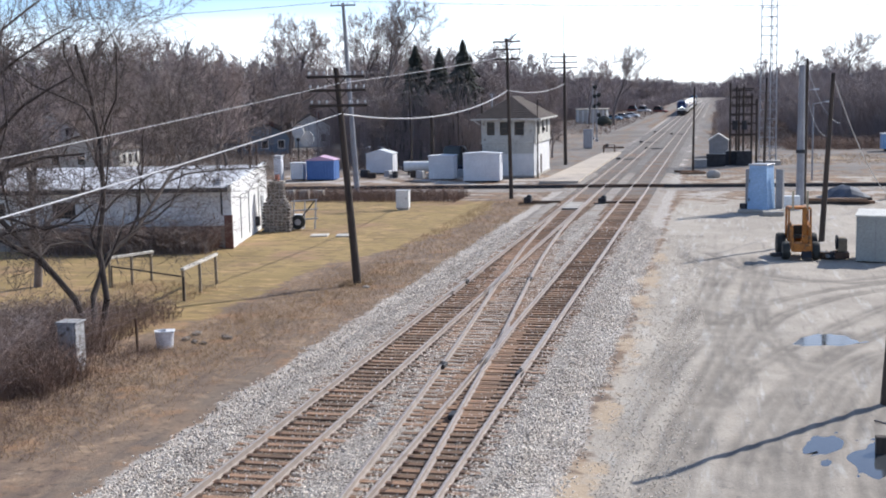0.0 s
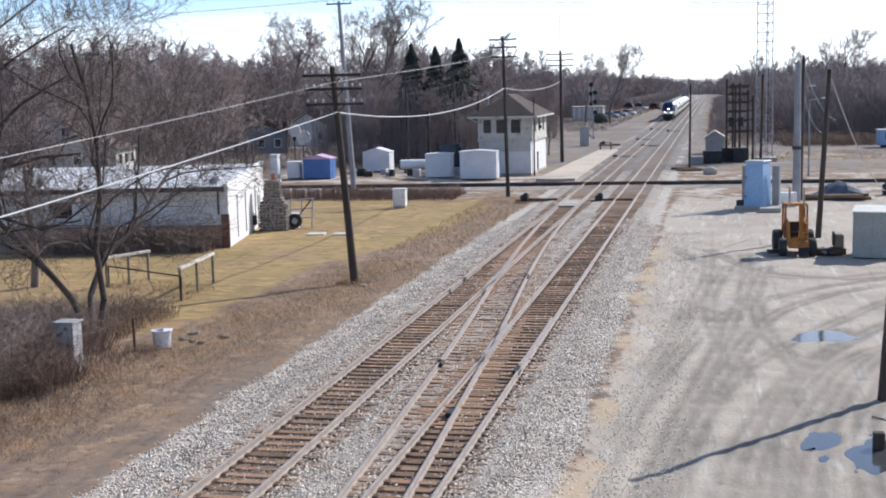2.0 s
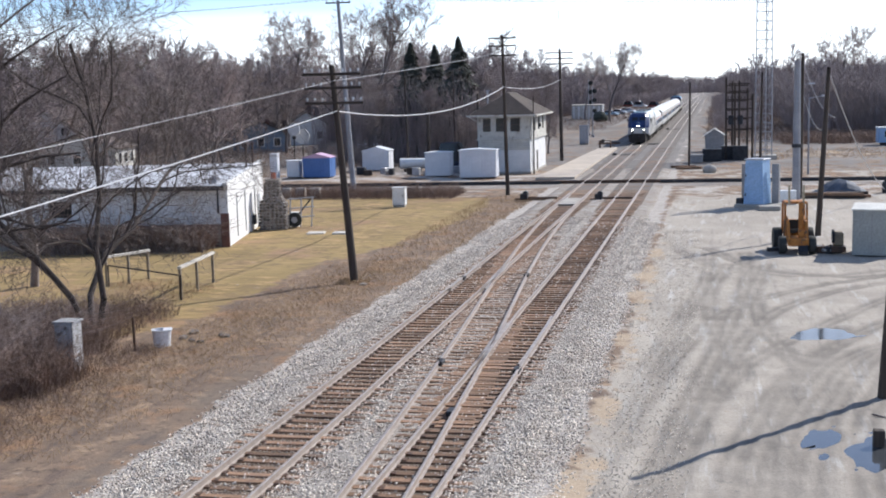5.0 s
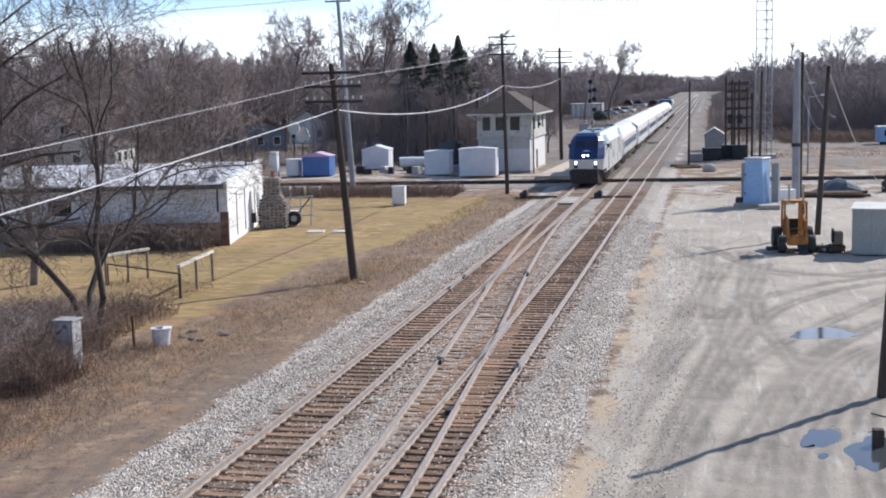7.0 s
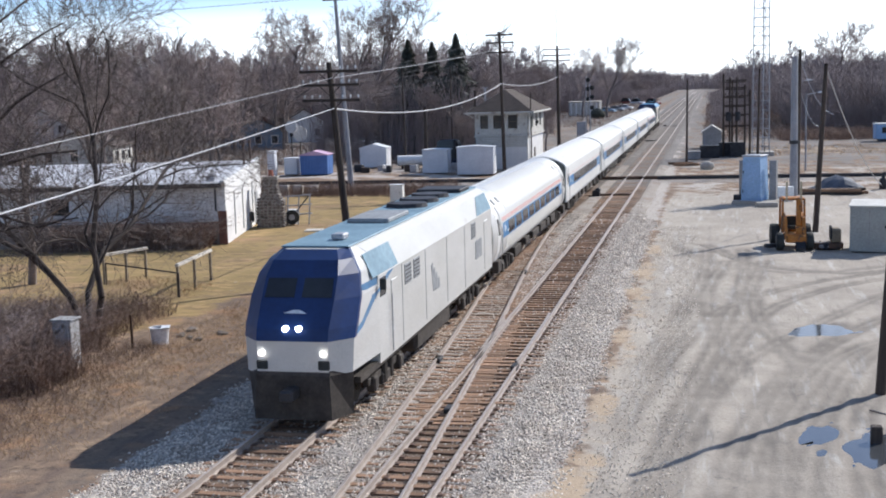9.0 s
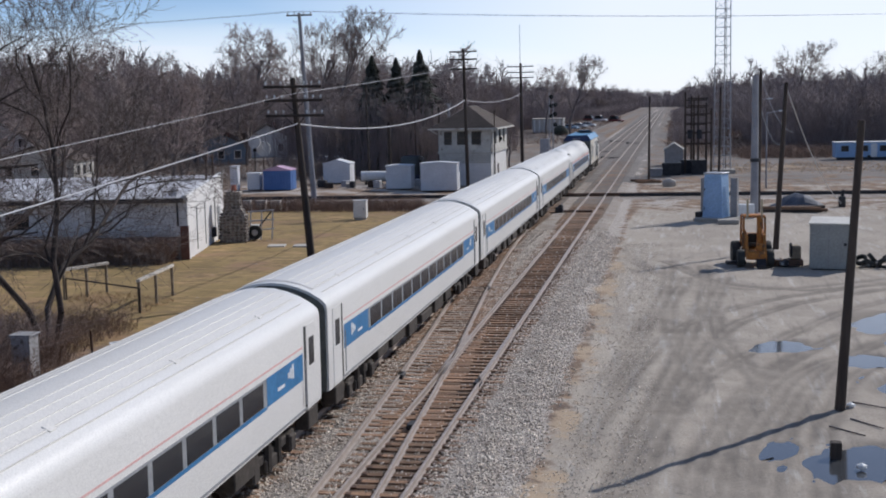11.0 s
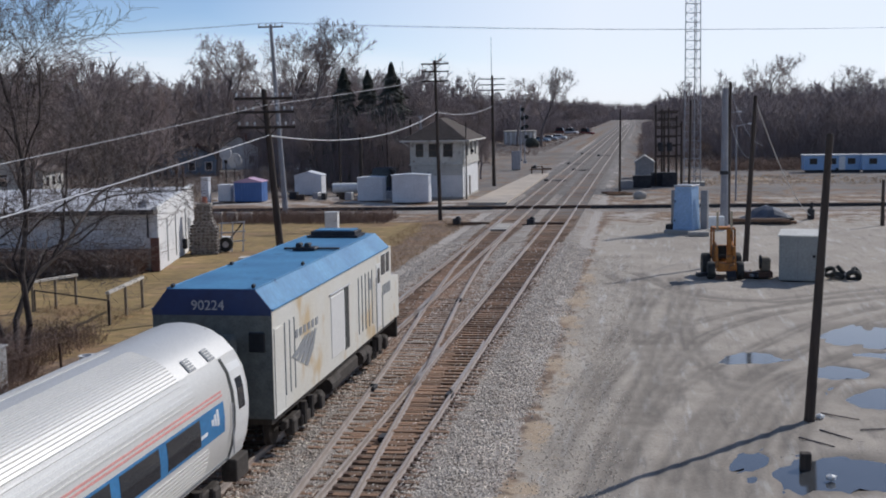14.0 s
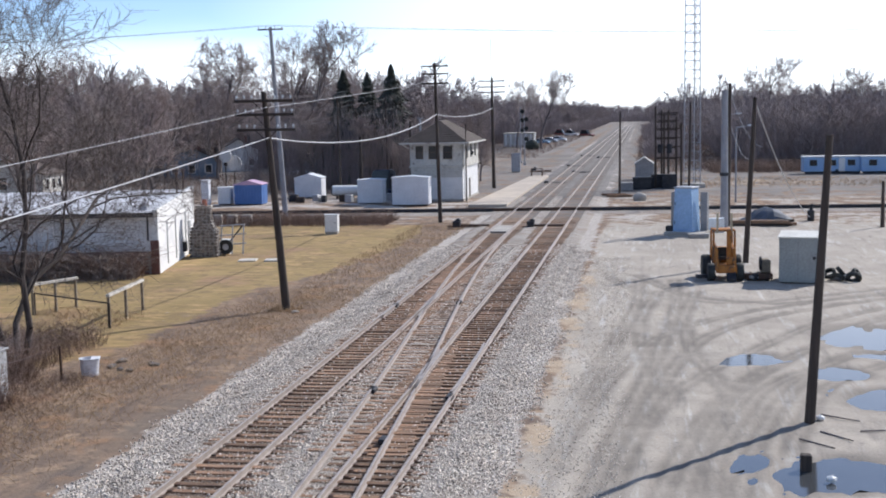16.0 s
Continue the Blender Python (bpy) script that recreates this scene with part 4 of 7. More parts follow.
    part("coupler", Shape().box((0, -0.1, 0.9), (0.35, 0.7, 0.3), bevel=0.05), M["dark_steel"], c)
    part("fuel_tank", Shape().box((0, 10.3, 0.62), (2.7, 5.0, 0.75), bevel=0.12), M["grime"], c)
    part("underframe", Shape().box((0, L / 2 + 0.4, 0.98), (2.9, L - 1.6, 0.16)), M["grime"], c)
    bogie(c, 4.2, 2.75)
    bogie(c, L - 4.2, 2.75)
    return c, -0.15


def cab_unit(y0):
    """The trailing baggage cab car, a converted locomotive: cream sides, blue chamfered roof, cab at the far end."""
    L, w = 15.6, 1.47
    c = thing("cab_baggage_car", "grimy cream cab baggage car with a sky blue roof", "railway vehicle")
    zb, ze, zr = 1.15, 3.77, 4.27
    wr = 1.08
    part("body", Shape().loft([[(x, y, z) for x, z in [(-w, zb), (-w, ze), (w, ze), (w, zb)]] for y in (0.0, L - 1.9)]), M["rust_cream"], c, "cream body with rust streaks and grime")
    part("roof", Shape().loft([[(-w - 0.01, y, ze + 0.002), (-wr, y + o, zr), (wr, y + o, zr), (w + 0.01, y, ze + 0.002)] for y, o in ((-0.02, 0.0), (L - 3.2, 0.0), (L - 1.9, -0.35))]), M["roof_blue"], c, "sky blue roof with sloping sides")
    part("end_band", Shape().loft([[(-w, y, 3.64), (-w, y, ze), (-wr, y, zr - 0.01), (wr, y, zr - 0.01), (w, y, ze), (w, y, 3.64)] for y in (-0.045, -0.022)]), M["navy"], c, "navy end panel with the fleet number")
    part("end_wall", Shape().loft([[(x, y, z) for x, z in [(-w, zb), (-w, 3.638), (w, 3.638), (w, zb)]] for y in (-0.03, -0.004)]), M["hood_grey"], c, "dull dark grey end wall")
    part("end_window", Shape().box((1.1, -0.04, 3.0), (0.40, 0.04, 0.48), bevel=0.02), M["glass"], c)
    part("end_window", Shape().box((-1.1, -0.04, 3.0), (0.40, 0.04, 0.48), bevel=0.02), M["glass"], c)
    part("end_door", Shape().box((0, -0.04, 2.0), (0.75, 0.05, 1.85), bevel=0.02), M["hood_grey"], c)
    tx = bpy.data.curves.new("number", "FONT")
    tx.body, tx.size, tx.extrude, tx.align_x = "90224", 0.33, 0.006, "CENTER"
    tx.materials.append(M["galv"])
    n_ = new("number", tx)
    n_.parent, n_.matrix_basis = c, pose(-0.08, -0.055, 3.77, 90, 0, 0)
    part("diaphragm", Shape().box((0, -0.2, 2.05), (1.3, 0.3, 2.3), bevel=0.1), M["hood_grey"], c)
    # cab end, stepped nose
    part("cab", Shape().loft([[(x, y, z) for x, z in [(-w, zb), (-w, ze), (w, ze), (w, zb)]] for y in (L - 1.899, L - 1.55)]).loft([[(-w * k, y, zb), (-w * k, y, zt), (w * k, y, zt), (w * k, y, zb)] for y, zt, k in ((L - 1.549, 2.75, 1.0), (L - 0.3, 2.6, 1.0), (L - 0.05, 2.4, 0.96))]), M["rust_cream"], c, "cream driving cab with a short nose")
    for s in (-1, 1):
        x = s * (w + 0.004)
        part("cab_window", Shape().box((x, L - 2.15, 3.28), (0.03, 0.5, 0.66), bevel=0.02), M["glass"], c)
        part("cab_window", Shape().box((x, L - 2.9, 3.28), (0.03, 0.6, 0.66), bevel=0.02), M["glass"], c)
        part("windscreen", Shape().box((s * 0.72, L - 1.54, 3.35), (1.1, 0.04, 0.62), bevel=0.02), M["glass"], c)
        part("cab_door", Shape().box((x, L - 3.7, 2.35), (0.03, 0.62, 2.1), bevel=0.02), M["livery_white"], c)
        part("door_window", Shape().box((x + s * 0.012, L - 3.7, 3.0), (0.03, 0.34, 0.5), bevel=0.02), M["glass"], c)
        part("baggage_door", Shape().box((x - s * 0.01, 6.35, 2.35), (0.05, 1.6, 1.75), bevel=0.02), M["livery_white"], c, "white baggage door standing partly open")
        part("door_opening", Shape().box((x, 7.42, 2.37), (0.03, 0.5, 1.85)), M["rubber"], c)
        part("door_track", Shape().tube((x + s * 0.03, 5.4, 3.31), (x + s * 0.03, 7.8, 3.31), 0.025, n=6), M["galv"], c)
        for k in range(5):
            part("side_rib", Shape().box((x, 9.0 + 0.48 * k, 2.45), (0.035, 0.06, 1.75)), M["mark_grey"], c)
        part("side_door", Shape().box((x, 0.5, 2.25), (0.03, 0.8, 2.1), bevel=0.03), M["rust_cream"], c)
        for k in range(3):
            part("side_rib", Shape().box((x, 1.0 + 0.42 * k, 2.4), (0.03, 0.03, 1.8)), M["mark_grey"], c)
        part("porthole", Shape().tube((x - s * 0.02, L - 5.0, 2.9), (x + s * 0.02, L - 5.0, 2.9), 0.2, n=12), M["mark_grey"], c)
        mk = Shape()
        for k in range(4):
            yb, zl, yt = 1.5 + 0.40 * k, 2.34 - 0.14 * k, 2.75 + 0.33 * k
            mk.loft([[(u, yb, zl), (u, yb + 0.31, zl - 0.09), (u, (yb + yt) / 2 + 0.36, (zl + 2.6) / 2 - 0.10), (u, yt + 0.22, 2.66), (u, yt, 2.66), (u, (yb + yt) / 2 + 0.06, (zl + 2.6) / 2)] for u in (x + s * 0.002, x + s * 0.012)])
        part("emblem", mk, M["mark_grey"], c, "grey swept emblem")
        tb = Shape()
        for k in range(6):
            tb.box((x + s * 0.004, 2.05 + 0.39 * k, 2.84), (0.012, 0.22, 0.20))
        part("lettering_bars", tb, M["mark_grey"], c)
        nb = Shape()
        for k in range(5):
            nb.box((x + s * 0.004, L - 2.95 + 0.27 * k, 2.42), (0.012, 0.17, 0.34))
        part("number_bars", nb, M["mark_grey"], c)
        part("handrail", Shape().tube((x + s * 0.05, L - 4.2, 1.2), (x + s * 0.05, L - 4.2, 3.0), 0.022, n=6), M["galv"], c)
        part("handrail", Shape().tube((x + s * 0.05, L - 3.3, 1.2), (x + s * 0.05, L - 3.3, 2.4), 0.022, n=6), M["galv"], c)
        part("ladder_step", Shape().box((s * 1.35, L - 3.7, 0.75), (0.3, 0.55, 0.5), bevel=0.03), M["grime"], c)
        part("roof_seam", Shape().tube((s * wr, 0.0, zr + 0.004), (s * wr, L - 3.2, zr + 0.004), 0.022, n=6), M["roof_blue"], c)
        part("gutter", Shape().tube((s * (w + 0.015), 0.0, ze), (s * (w + 0.015), L - 2.0, ze), 0.03, n=6), M["roof_blue"], c)
    for y in (0.15, 4.5):
        for s in (-1, 1):
            part("lifting_lug", Shape().box((s * 1.0, y, zr + 0.05), (0.07, 0.16, 0.10), bevel=0.02), M["dark_steel"], c)
    part("antenna_tray", Shape().box((0.25, 8.2, zr + 0.05), (1.7, 0.16, 0.05)).box((0.1, 8.1, zr + 0.06), (0.7, 0.5, 0.10), bevel=0.03), M["dark_steel"], c)
    for k in (0, 1):
        part("horn", Shape().tube((-0.08 + 0.26 * k, 7.9, zr + 0.17), (-0.08 + 0.26 * k, 8.3, zr + 0.17), 0.085, 0.05, n=10), M["dark_steel"], c)
    part("roof_hatch", Shape().box((0.0, 12.3, zr + 0.11), (1.5, 1.0, 0.2), bevel=0.02).box((0.0, 12.3, zr + 0.04), (1.7, 1.2, 0.08)), M["dark_steel"], c, "dark raised roof hatch")
    part("roof_hatch", Shape().box((0.0, 12.3, zr + 0.225), (1.3, 0.8, 0.03)), M["roof_blue"], c)
    part("underframe", Shape().box((0, L / 2, 1.06), (2.6, L - 0.6, 0.28)), M["grime"], c)
    part("fuel_tank", Shape().box((0, 8.2, 0.62), (2.6, 2.8, 0.6), bevel=0.15), M["grime"], c)
    part("air_tank", Shape().tube((1.15, 5.9, 0.6), (1.15, 7.0, 0.6), 0.24, n=10).tube((1.15, 9.9, 0.6), (1.15, 11.2, 0.6), 0.24, n=10), M["grime"], c)
    bogie(c, 3.3, 2.75)
    bogie(c, L - 3.6, 2.75)
    part("pilot", Shape().box((0, L - 0.1, 0.7), (2.7, 0.2, 0.8), bevel=0.03), M["grime"], c)
    return c, y0 + 1.3


TRAIN = [locomotive()]
for k_ in range(6):
    rnd = k_ in (0, 5)
    TRAIN.append(coach("tube_sided_coach" if rnd else "flat_sided_coach", "fluted silver round-sided coach with blue window band and red stripe" if rnd else "pale flat-sided coach with white roof, blue band and red stripes", rnd, 21.0 + 26.0 * k_))
TRAIN.append(cab_unit(177.0))
# metres of the leading end along the track, second by second
NOSE = (373.5, 334.0, 293.3, 253.2, 213.6, 174.8, 138.0, 101.6, 64.9, 28.6, -7.3, -43.2, -79.2, -115.0, -150.4, -185.8, -221.3)
# ---- poles and lines ----
def wood_pole(x, y, top, r=0.16, lean=(0, 0), arms=(), arm_w=2.6, label="weathered dark wooden utility pole", arm_rz=0.0, pegs=True, steps=False):
    """A pole with crossarms, each arm with its insulators. top: metres above the rails; lean: offset of the top."""
    p = thing("utility_pole", label, "utility pole", pose(x, y, GZ - 0.2), group="poles along the railway")
    h = top - GZ + 0.2
    part("pole", Shape().loft([[(lean[0] * k + r * (1 - 0.38 * k) * math.cos(a), lean[1] * k + r * (1 - 0.38 * k) * math.sin(a), h * k) for a in np.arange(0, 6.28, 6.2832 / 10)] for k in (0, 0.33, 0.66, 1)]), M["pole"], p, smooth=True)
    for z in arms:
        k = (z - GZ + 0.2) / h
        cx, cy = lean[0] * k, lean[1] * k
        arm = part("crossarm", Shape().box((0, 0, 0), (arm_w, 0.10, 0.12), bevel=0.01).tube((-0.5, -0.02, -0.02), (0, 0.02, -0.5), 0.02, n=5).tube((0.5, -0.02, -0.02), (0, 0.02, -0.5), 0.02, n=5), M["pole"], p, at=pose(cx, cy - r, h * k, 0, 0, arm_rz))
        if pegs:
            for i in range(8):
                u = (i - 3.5) / 3.5 * (arm_w / 2 - 0.1)
                if abs(u) > 0.2:
                    part("insulator", Shape().tube((u, 0, 0.06), (u, 0, 0.16), 0.015, n=5).tube((u, 0, 0.14), (u, 0, 0.24), 0.048, 0.035, n=8), M["insulator"], arm)
    return p


POLE_A, POLE_B, POLE_C = (-4.91, 53.4), (-5.14, 98.1), (-6.04, 142.4)
wood_pole(*POLE_A, 9.45, 0.20, (-0.75, 0.0), (9.05, 8.45, 7.78), 2.7, "dark leaning wooden pole with three crossarms of glass insulators", -2)
wood_pole(*POLE_B, 12.35, 0.17, (-0.25, 0), (12.1, 11.5, 10.75), 2.2, "tall dark wooden pole with three bare crossarms", pegs=False)
wood_pole(*POLE_C, 12.35, 0.22, (-0.1, 0), (11.95, 11.3, 10.7), 3.0, "dark wooden pole with three crossarms", pegs=True)
aer = solid("aerial_rod", Shape().tube((0, 0, 0), (0, 0, 17.0), 0.05, 0.03, n=6), M["galv"], "thin tall aerial rod standing by the pole", "aerial", pose(-6.3, 143.2, GZ))
wood_pole(15.43, 34.9, 7.6, 0.15, (0.42, 0), label="plain dark wooden post standing in the yard")
wood_pole(16.58, 71.3, 8.95, 0.17, (0.46, 0), label="dark leaning wooden pole with a hanging cable")
wood_pole(17.1, 94.0, 10.2, 0.17, (0.1, 0), label="dark wooden pole beside a grey steel pole")
wood_pole(8.54, 128.3, 8.3, 0.13, (0.1, 0), label="slim dark wooden pole beside the track")
wood_pole(-13.4, 130.0, 7.6, 0.16, (0.0, 0), label="dark wooden pole behind the signal tower")
wood_pole(-17.5, 124.0, 6.2, 0.24, (0.0, 0), label="thick dark wooden pole beside white cabins")
wood_pole(-20.6, 128.0, 10.4, 0.12, (-0.2, 0), label="thin grey pole among the cabins")
wood_pole(-18.0, 140.0, 10.5, 0.11, (-0.1, 0), label="thin grey pole behind the cabins")
wood_pole(27.9, 92.9, 3.0, 0.16, (0.0, 0), label="short wooden post at the yard edge")
wood_pole(-6.3, 121.5, 7.3, 0.08, (0.0, 0), label="thin post at the corner of the signal tower")
wood_pole(14.9, 112.0, 9.0, 0.13, (0.15, 0), label="slim dark pole with lamp bracket")

sp_ = thing("steel_pole", "tall pale grey tapered steel pole", "utility pole", pose(-19.0, 101.7, GZ - 0.2), group="poles along the railway")
part("pole", Shape().loft([[(-0.85 * k + 0.26 * (1 - 0.45 * k) * math.cos(a), 0.26 * (1 - 0.45 * k) * math.sin(a), 16.3 * k) for a in np.arange(0, 6.28, 6.2832 / 10)] for k in (0, 0.5, 1)]), M["grey_pole"], sp_, smooth=True)
part("crossarm", Shape().box((-0.85, 0, 16.1), (2.2, 0.1, 0.12)), M["pole"], sp_)
for u_ in (-1.0, -0.4, 0.4, 1.0):
    part("insulator", Shape().tube((-0.85 + u_, 0, 16.15), (-0.85 + u_, 0, 16.35), 0.06, n=8), M["insulator"], sp_)
sp2 = thing("steel_pole", "thick pale grey pole beside the yard", "utility pole", pose(16.74, 92.4, GZ - 0.2), group="poles along the railway")
part("pole", Shape().loft([[(0.30 * (1 - 0.3 * k) * math.cos(a), 0.30 * (1 - 0.3 * k) * math.sin(a), 10.2 * k) for a in np.arange(0, 6.28, 6.2832 / 12)] for k in (0, 0.5, 1)]), M["grey_pole"], sp2, smooth=True)
part("collar", Shape().tube((0, 0, 4.0), (0, 0, 4.25), 0.34, n=12), M["dark_steel"], sp2)

cables = thing("overhead_cables", "pale sheathed cables slung from pole to pole", "cable", kind="structure")
A7, A8 = (-5.45, 53.2, 7.42), (-5.5, 53.2, 8.76)
curve_obj("cable", sag((-4.9, 8.0, 4.75), A7, 0.15), 0.023, M["cable"], cables)
curve_obj("cable", sag(A7, (-5.3, 98.0, 8.3), 0.95, 20), 0.035, M["cable"], cables)
curve_obj("cable", sag((-5.3, 98.0, 8.3), (-6.1, 142.3, 8.9), 0.5), 0.03, M["cable"], cables)
curve_obj("cable", sag((-4.9, 8.0, 6.0), A8, 0.1), 0.011, M["cable"], cables)
curve_obj("cable", sag(A8, (-5.4, 98.0, 11.0), 0.1), 0.015, M["cable"], cables)
curve_obj("cable", sag((17.02, 71.3, 8.8), (23.5, 98.0, 0.0), 0.9), 0.028, M["cable"], cables)
curve_obj("cable", sag((17.2, 94, 9.6), (19.6, 94.5, 5.5), 0.9), 0.022, M["cable"], cables)
curve_obj("cable", sag((17.1, 94, 7.8), (18.6, 94.5, 4.6), 0.7), 0.022, M["cable"], cables)
for k_, z_ in enumerate((15.95, 15.95, 15.95)):
    x_ = -20.9 + 1.0 * k_
    curve_obj("wire", sag((x_, 101.7, z_), (64, 112, 15.2), 0.9), 0.008, M["wire"], cables)
    curve_obj("wire", sag((x_, 101.7, z_), (-85, 96, 15.5), 0.9), 0.008, M["wire"], cables)
for k_ in range(3):
    for u_ in (-1.2, 1.2):
        za, zb_, zc_ = (9.2, 8.6, 7.95)[k_], (12.2, 11.6, 10.85)[k_], (12.05, 11.4, 10.8)[k_]
        curve_obj("wire", sag((-5.5 + u_ * 0.7, 53.2, za), (-5.35 + u_ * 0.7, 98, zb_), 0.7), 0.006, M["wire"], cables)
        curve_obj("wire", sag((-5.35 + u_ * 0.7, 98, zb_), (-6.1 + u_, 142, zc_), 0.6), 0.006, M["wire"], cables)

# ---- signal tower ----
TOWER = pose(-9.3, 121.8, GZ, 0, 0, 0)
tw = thing("signal_tower", "two-storey cream signal tower with a brown hipped roof", "building", TOWER)
W2, D_ = 2.6, 11.5                    # half width, depth
wall_ = Shape()
wall_.box((0, 0.1, 1.75), (2 * W2, 0.2, 3.5)).box((0, D_ - 0.1, 1.75), (2 * W2, 0.2, 3.5)).box((-W2 + 0.1, D_ / 2, 1.75), (0.2, D_ - 0.402, 3.5)).box((W2 - 0.1, D_ / 2, 1.75), (0.2, D_ - 0.402, 3.5))
part("lower_wall", wall_, M["white_block"], tw, "painted lower wall")
up = Shape()
for y0_ in (0.06, D_ - 0.06):         # upper walls with window openings
    up.box((0, y0_, 3.85), (2 * W2 + 0.1, 0.22, 0.68)).box((0, y0_, 5.65), (2 * W2 + 0.1, 0.22, 0.3))
    for x_, wx_ in ((-2.32, 0.46), (-1.05, 0.52), (0.35, 0.62), (2.07, 0.9)):
        up.box((x_, y0_, 4.85), (wx_, 0.22, 1.32))
for x_ in (-W2 - 0.0, W2 + 0.0):
    up.box((x_, D_ / 2, 3.85), (0.2, D_ - 0.36, 0.68)).box((x_, D_ / 2, 5.65), (0.2, D_ - 0.36, 0.3))
    for y_, wy_ in ((0.8, 1.3), (4.2, 1.7), (7.4, 1.7), (10.4, 1.9)):
        up.box((x_, y_, 4.85), (0.2, wy_, 1.32))
part("upper_wall", up, M["cream"], tw, "peeling cream upper storey")
part("belt", Shape().box((0, D_ / 2, 3.42), (2 * W2 + 0.34, D_ + 0.3, 0.14)), M["cream"], tw)
part("floor_slab", Shape().box((0, D_ / 2, 3.3), (2 * W2 - 0.42, D_ - 0.44, 0.12)), M["concrete"], tw)
for x_, wx_ in ((-1.70, 0.78), (-0.37, 0.80), (1.14, 0.96)):
    for y_, s_ in ((0.10, -1), (D_ - 0.10, 1)):
        wnd = part("window", Shape().box((x_ - wx_ / 2 + 0.03, y_ + s_ * 0.06, 4.85), (0.06, 0.1, 1.32)).box((x_ + wx_ / 2 - 0.03, y_ + s_ * 0.06, 4.85), (0.06, 0.1, 1.32)).box((x_, y_ + s_ * 0.06, 5.48), (wx_ - 0.12, 0.1, 0.06)).box((x_, y_ + s_ * 0.06, 4.22), (wx_ - 0.12, 0.1, 0.06)).box((x_, y_ + s_ * 0.05, 4.85), (wx_ - 0.12, 0.06, 0.05)), M["pole"], tw)
        part("pane", Shape().box((x_, y_ + s_ * 0.02, 4.85), (wx_ - 0.1, 0.012, 1.2)), M["glass"], wnd)
for y_, wy_ in ((2.4, 1.9), (5.8, 1.5), (8.85, 1.2)):
    for x_ in (-W2, W2):
        part("pane", Shape().box((x_, y_, 4.85), (0.03, wy_, 1.30)), M["glass"], tw)
for k_ in range(6):
    part("siding_board", Shape().box((0, -0.062, 2.45 + 0.17 * k_), (2 * W2 - 0.1, 0.02, 0.13), rz=float(rng.normal(0, 0.05))), M["cream"], tw)
ez, rz_ = 5.78, 8.0
ev, ov = [(-W2 - 0.95, -0.9, ez), (W2 + 0.75, -0.9, ez), (W2 + 0.75, D_ + 0.9, ez), (-W2 - 0.95, D_ + 0.9, ez)], [(-0.1, 3.2, rz_), (-0.1, D_ - 3.2, rz_)]
rf = part("roof", Shape().face([ev[0], ev[1], ov[0]]).face([ev[1], ev[2], ov[1], ov[0]]).face([ev[2], ev[3], ov[1]]).face([ev[3], ev[0], ov[0], ov[1]]).face(ev[::-1]), M["shingle"], tw, "brown shingled hipped roof")
for k_ in range(1, 11):               # shingle courses, front and right slopes
    f_ = k_ / 11
    a_, b_, c_ = Vector(ev[0]).lerp(Vector(ov[0]), f_), Vector(ev[1]).lerp(Vector(ov[0]), f_), Vector(ev[2]).lerp(Vector(ov[1]), f_)
    part("shingle_course", Shape().tube(a_ + Vector((0.1, 0, 0.015)), b_ + Vector((-0.1, 0, 0.015)), 0.016, n=4).tube(b_ + Vector((0, 0.1, 0.015)), c_ + Vector((0, -0.1, 0.015)), 0.016, n=4), M["shingle"], rf)
part("eaves_board", Shape().box((-0.1, -0.9, ez - 0.02), (2 * W2 + 1.7, 0.06, 0.16)).box((W2 + 0.75, D_ / 2, ez - 0.02), (0.06, D_ + 1.74, 0.16)), M["cream"], tw)
for x_ in (-W2 - 0.4, W2 + 0.4):
    part("bracket", Shape().tube((x_ * 0.88, -0.08, 5.2), (x_ * 1.1, -0.8, ez - 0.1), 0.05, n=6), M["cream"], tw)
part("vent_pipe", Shape().tube((-1.9, 1.9, 6.2), (-1.9, 1.9, 8.2), 0.09, n=8).box((-1.9, 1.9, 8.22), (0.5, 0.16, 0.1)), M["galv"], tw, "pale roof vent pipe")
part("downpipe", Shape().tube((W2 + 0.14, 0.4, 0.2), (W2 + 0.14, 0.4, 5.6), 0.05, n=8), M["white"], tw)
part("door", Shape().box((W2 + 0.01, 4.9, 1.05), (0.06, 0.95, 2.05), bevel=0.02), M["pole"], tw)
part("wall_lamp", Shape().box((W2 + 0.2, 5.6, 4.6), (0.3, 0.3, 0.35), bevel=0.05), M["dark_steel"], tw)
part("footing", Shape().box((0, D_ / 2, 0.08), (2 * W2 + 0.16, D_ + 0.16, 0.24)), M["concrete"], tw)

# ---- cabins and boxes beyond the crossing track ----
M["cabin_white"] = mat("white sheet cladding", (0.76, 0.77, 0.80), (0.66, 0.67, 0.70), 0.8, 9, 0.5, 0, 0.05)
M["cabin_blue"] = mat("blue sheet cladding", (0.10, 0.20, 0.46), (0.08, 0.16, 0.38), 0.8, 9, 0.5, 0, 0.05)
M["pink"] = mat("faded pink roof", (0.62, 0.40, 0.52), (0.52, 0.36, 0.50), 0.8, 9, 0.6, 0, 0.05)


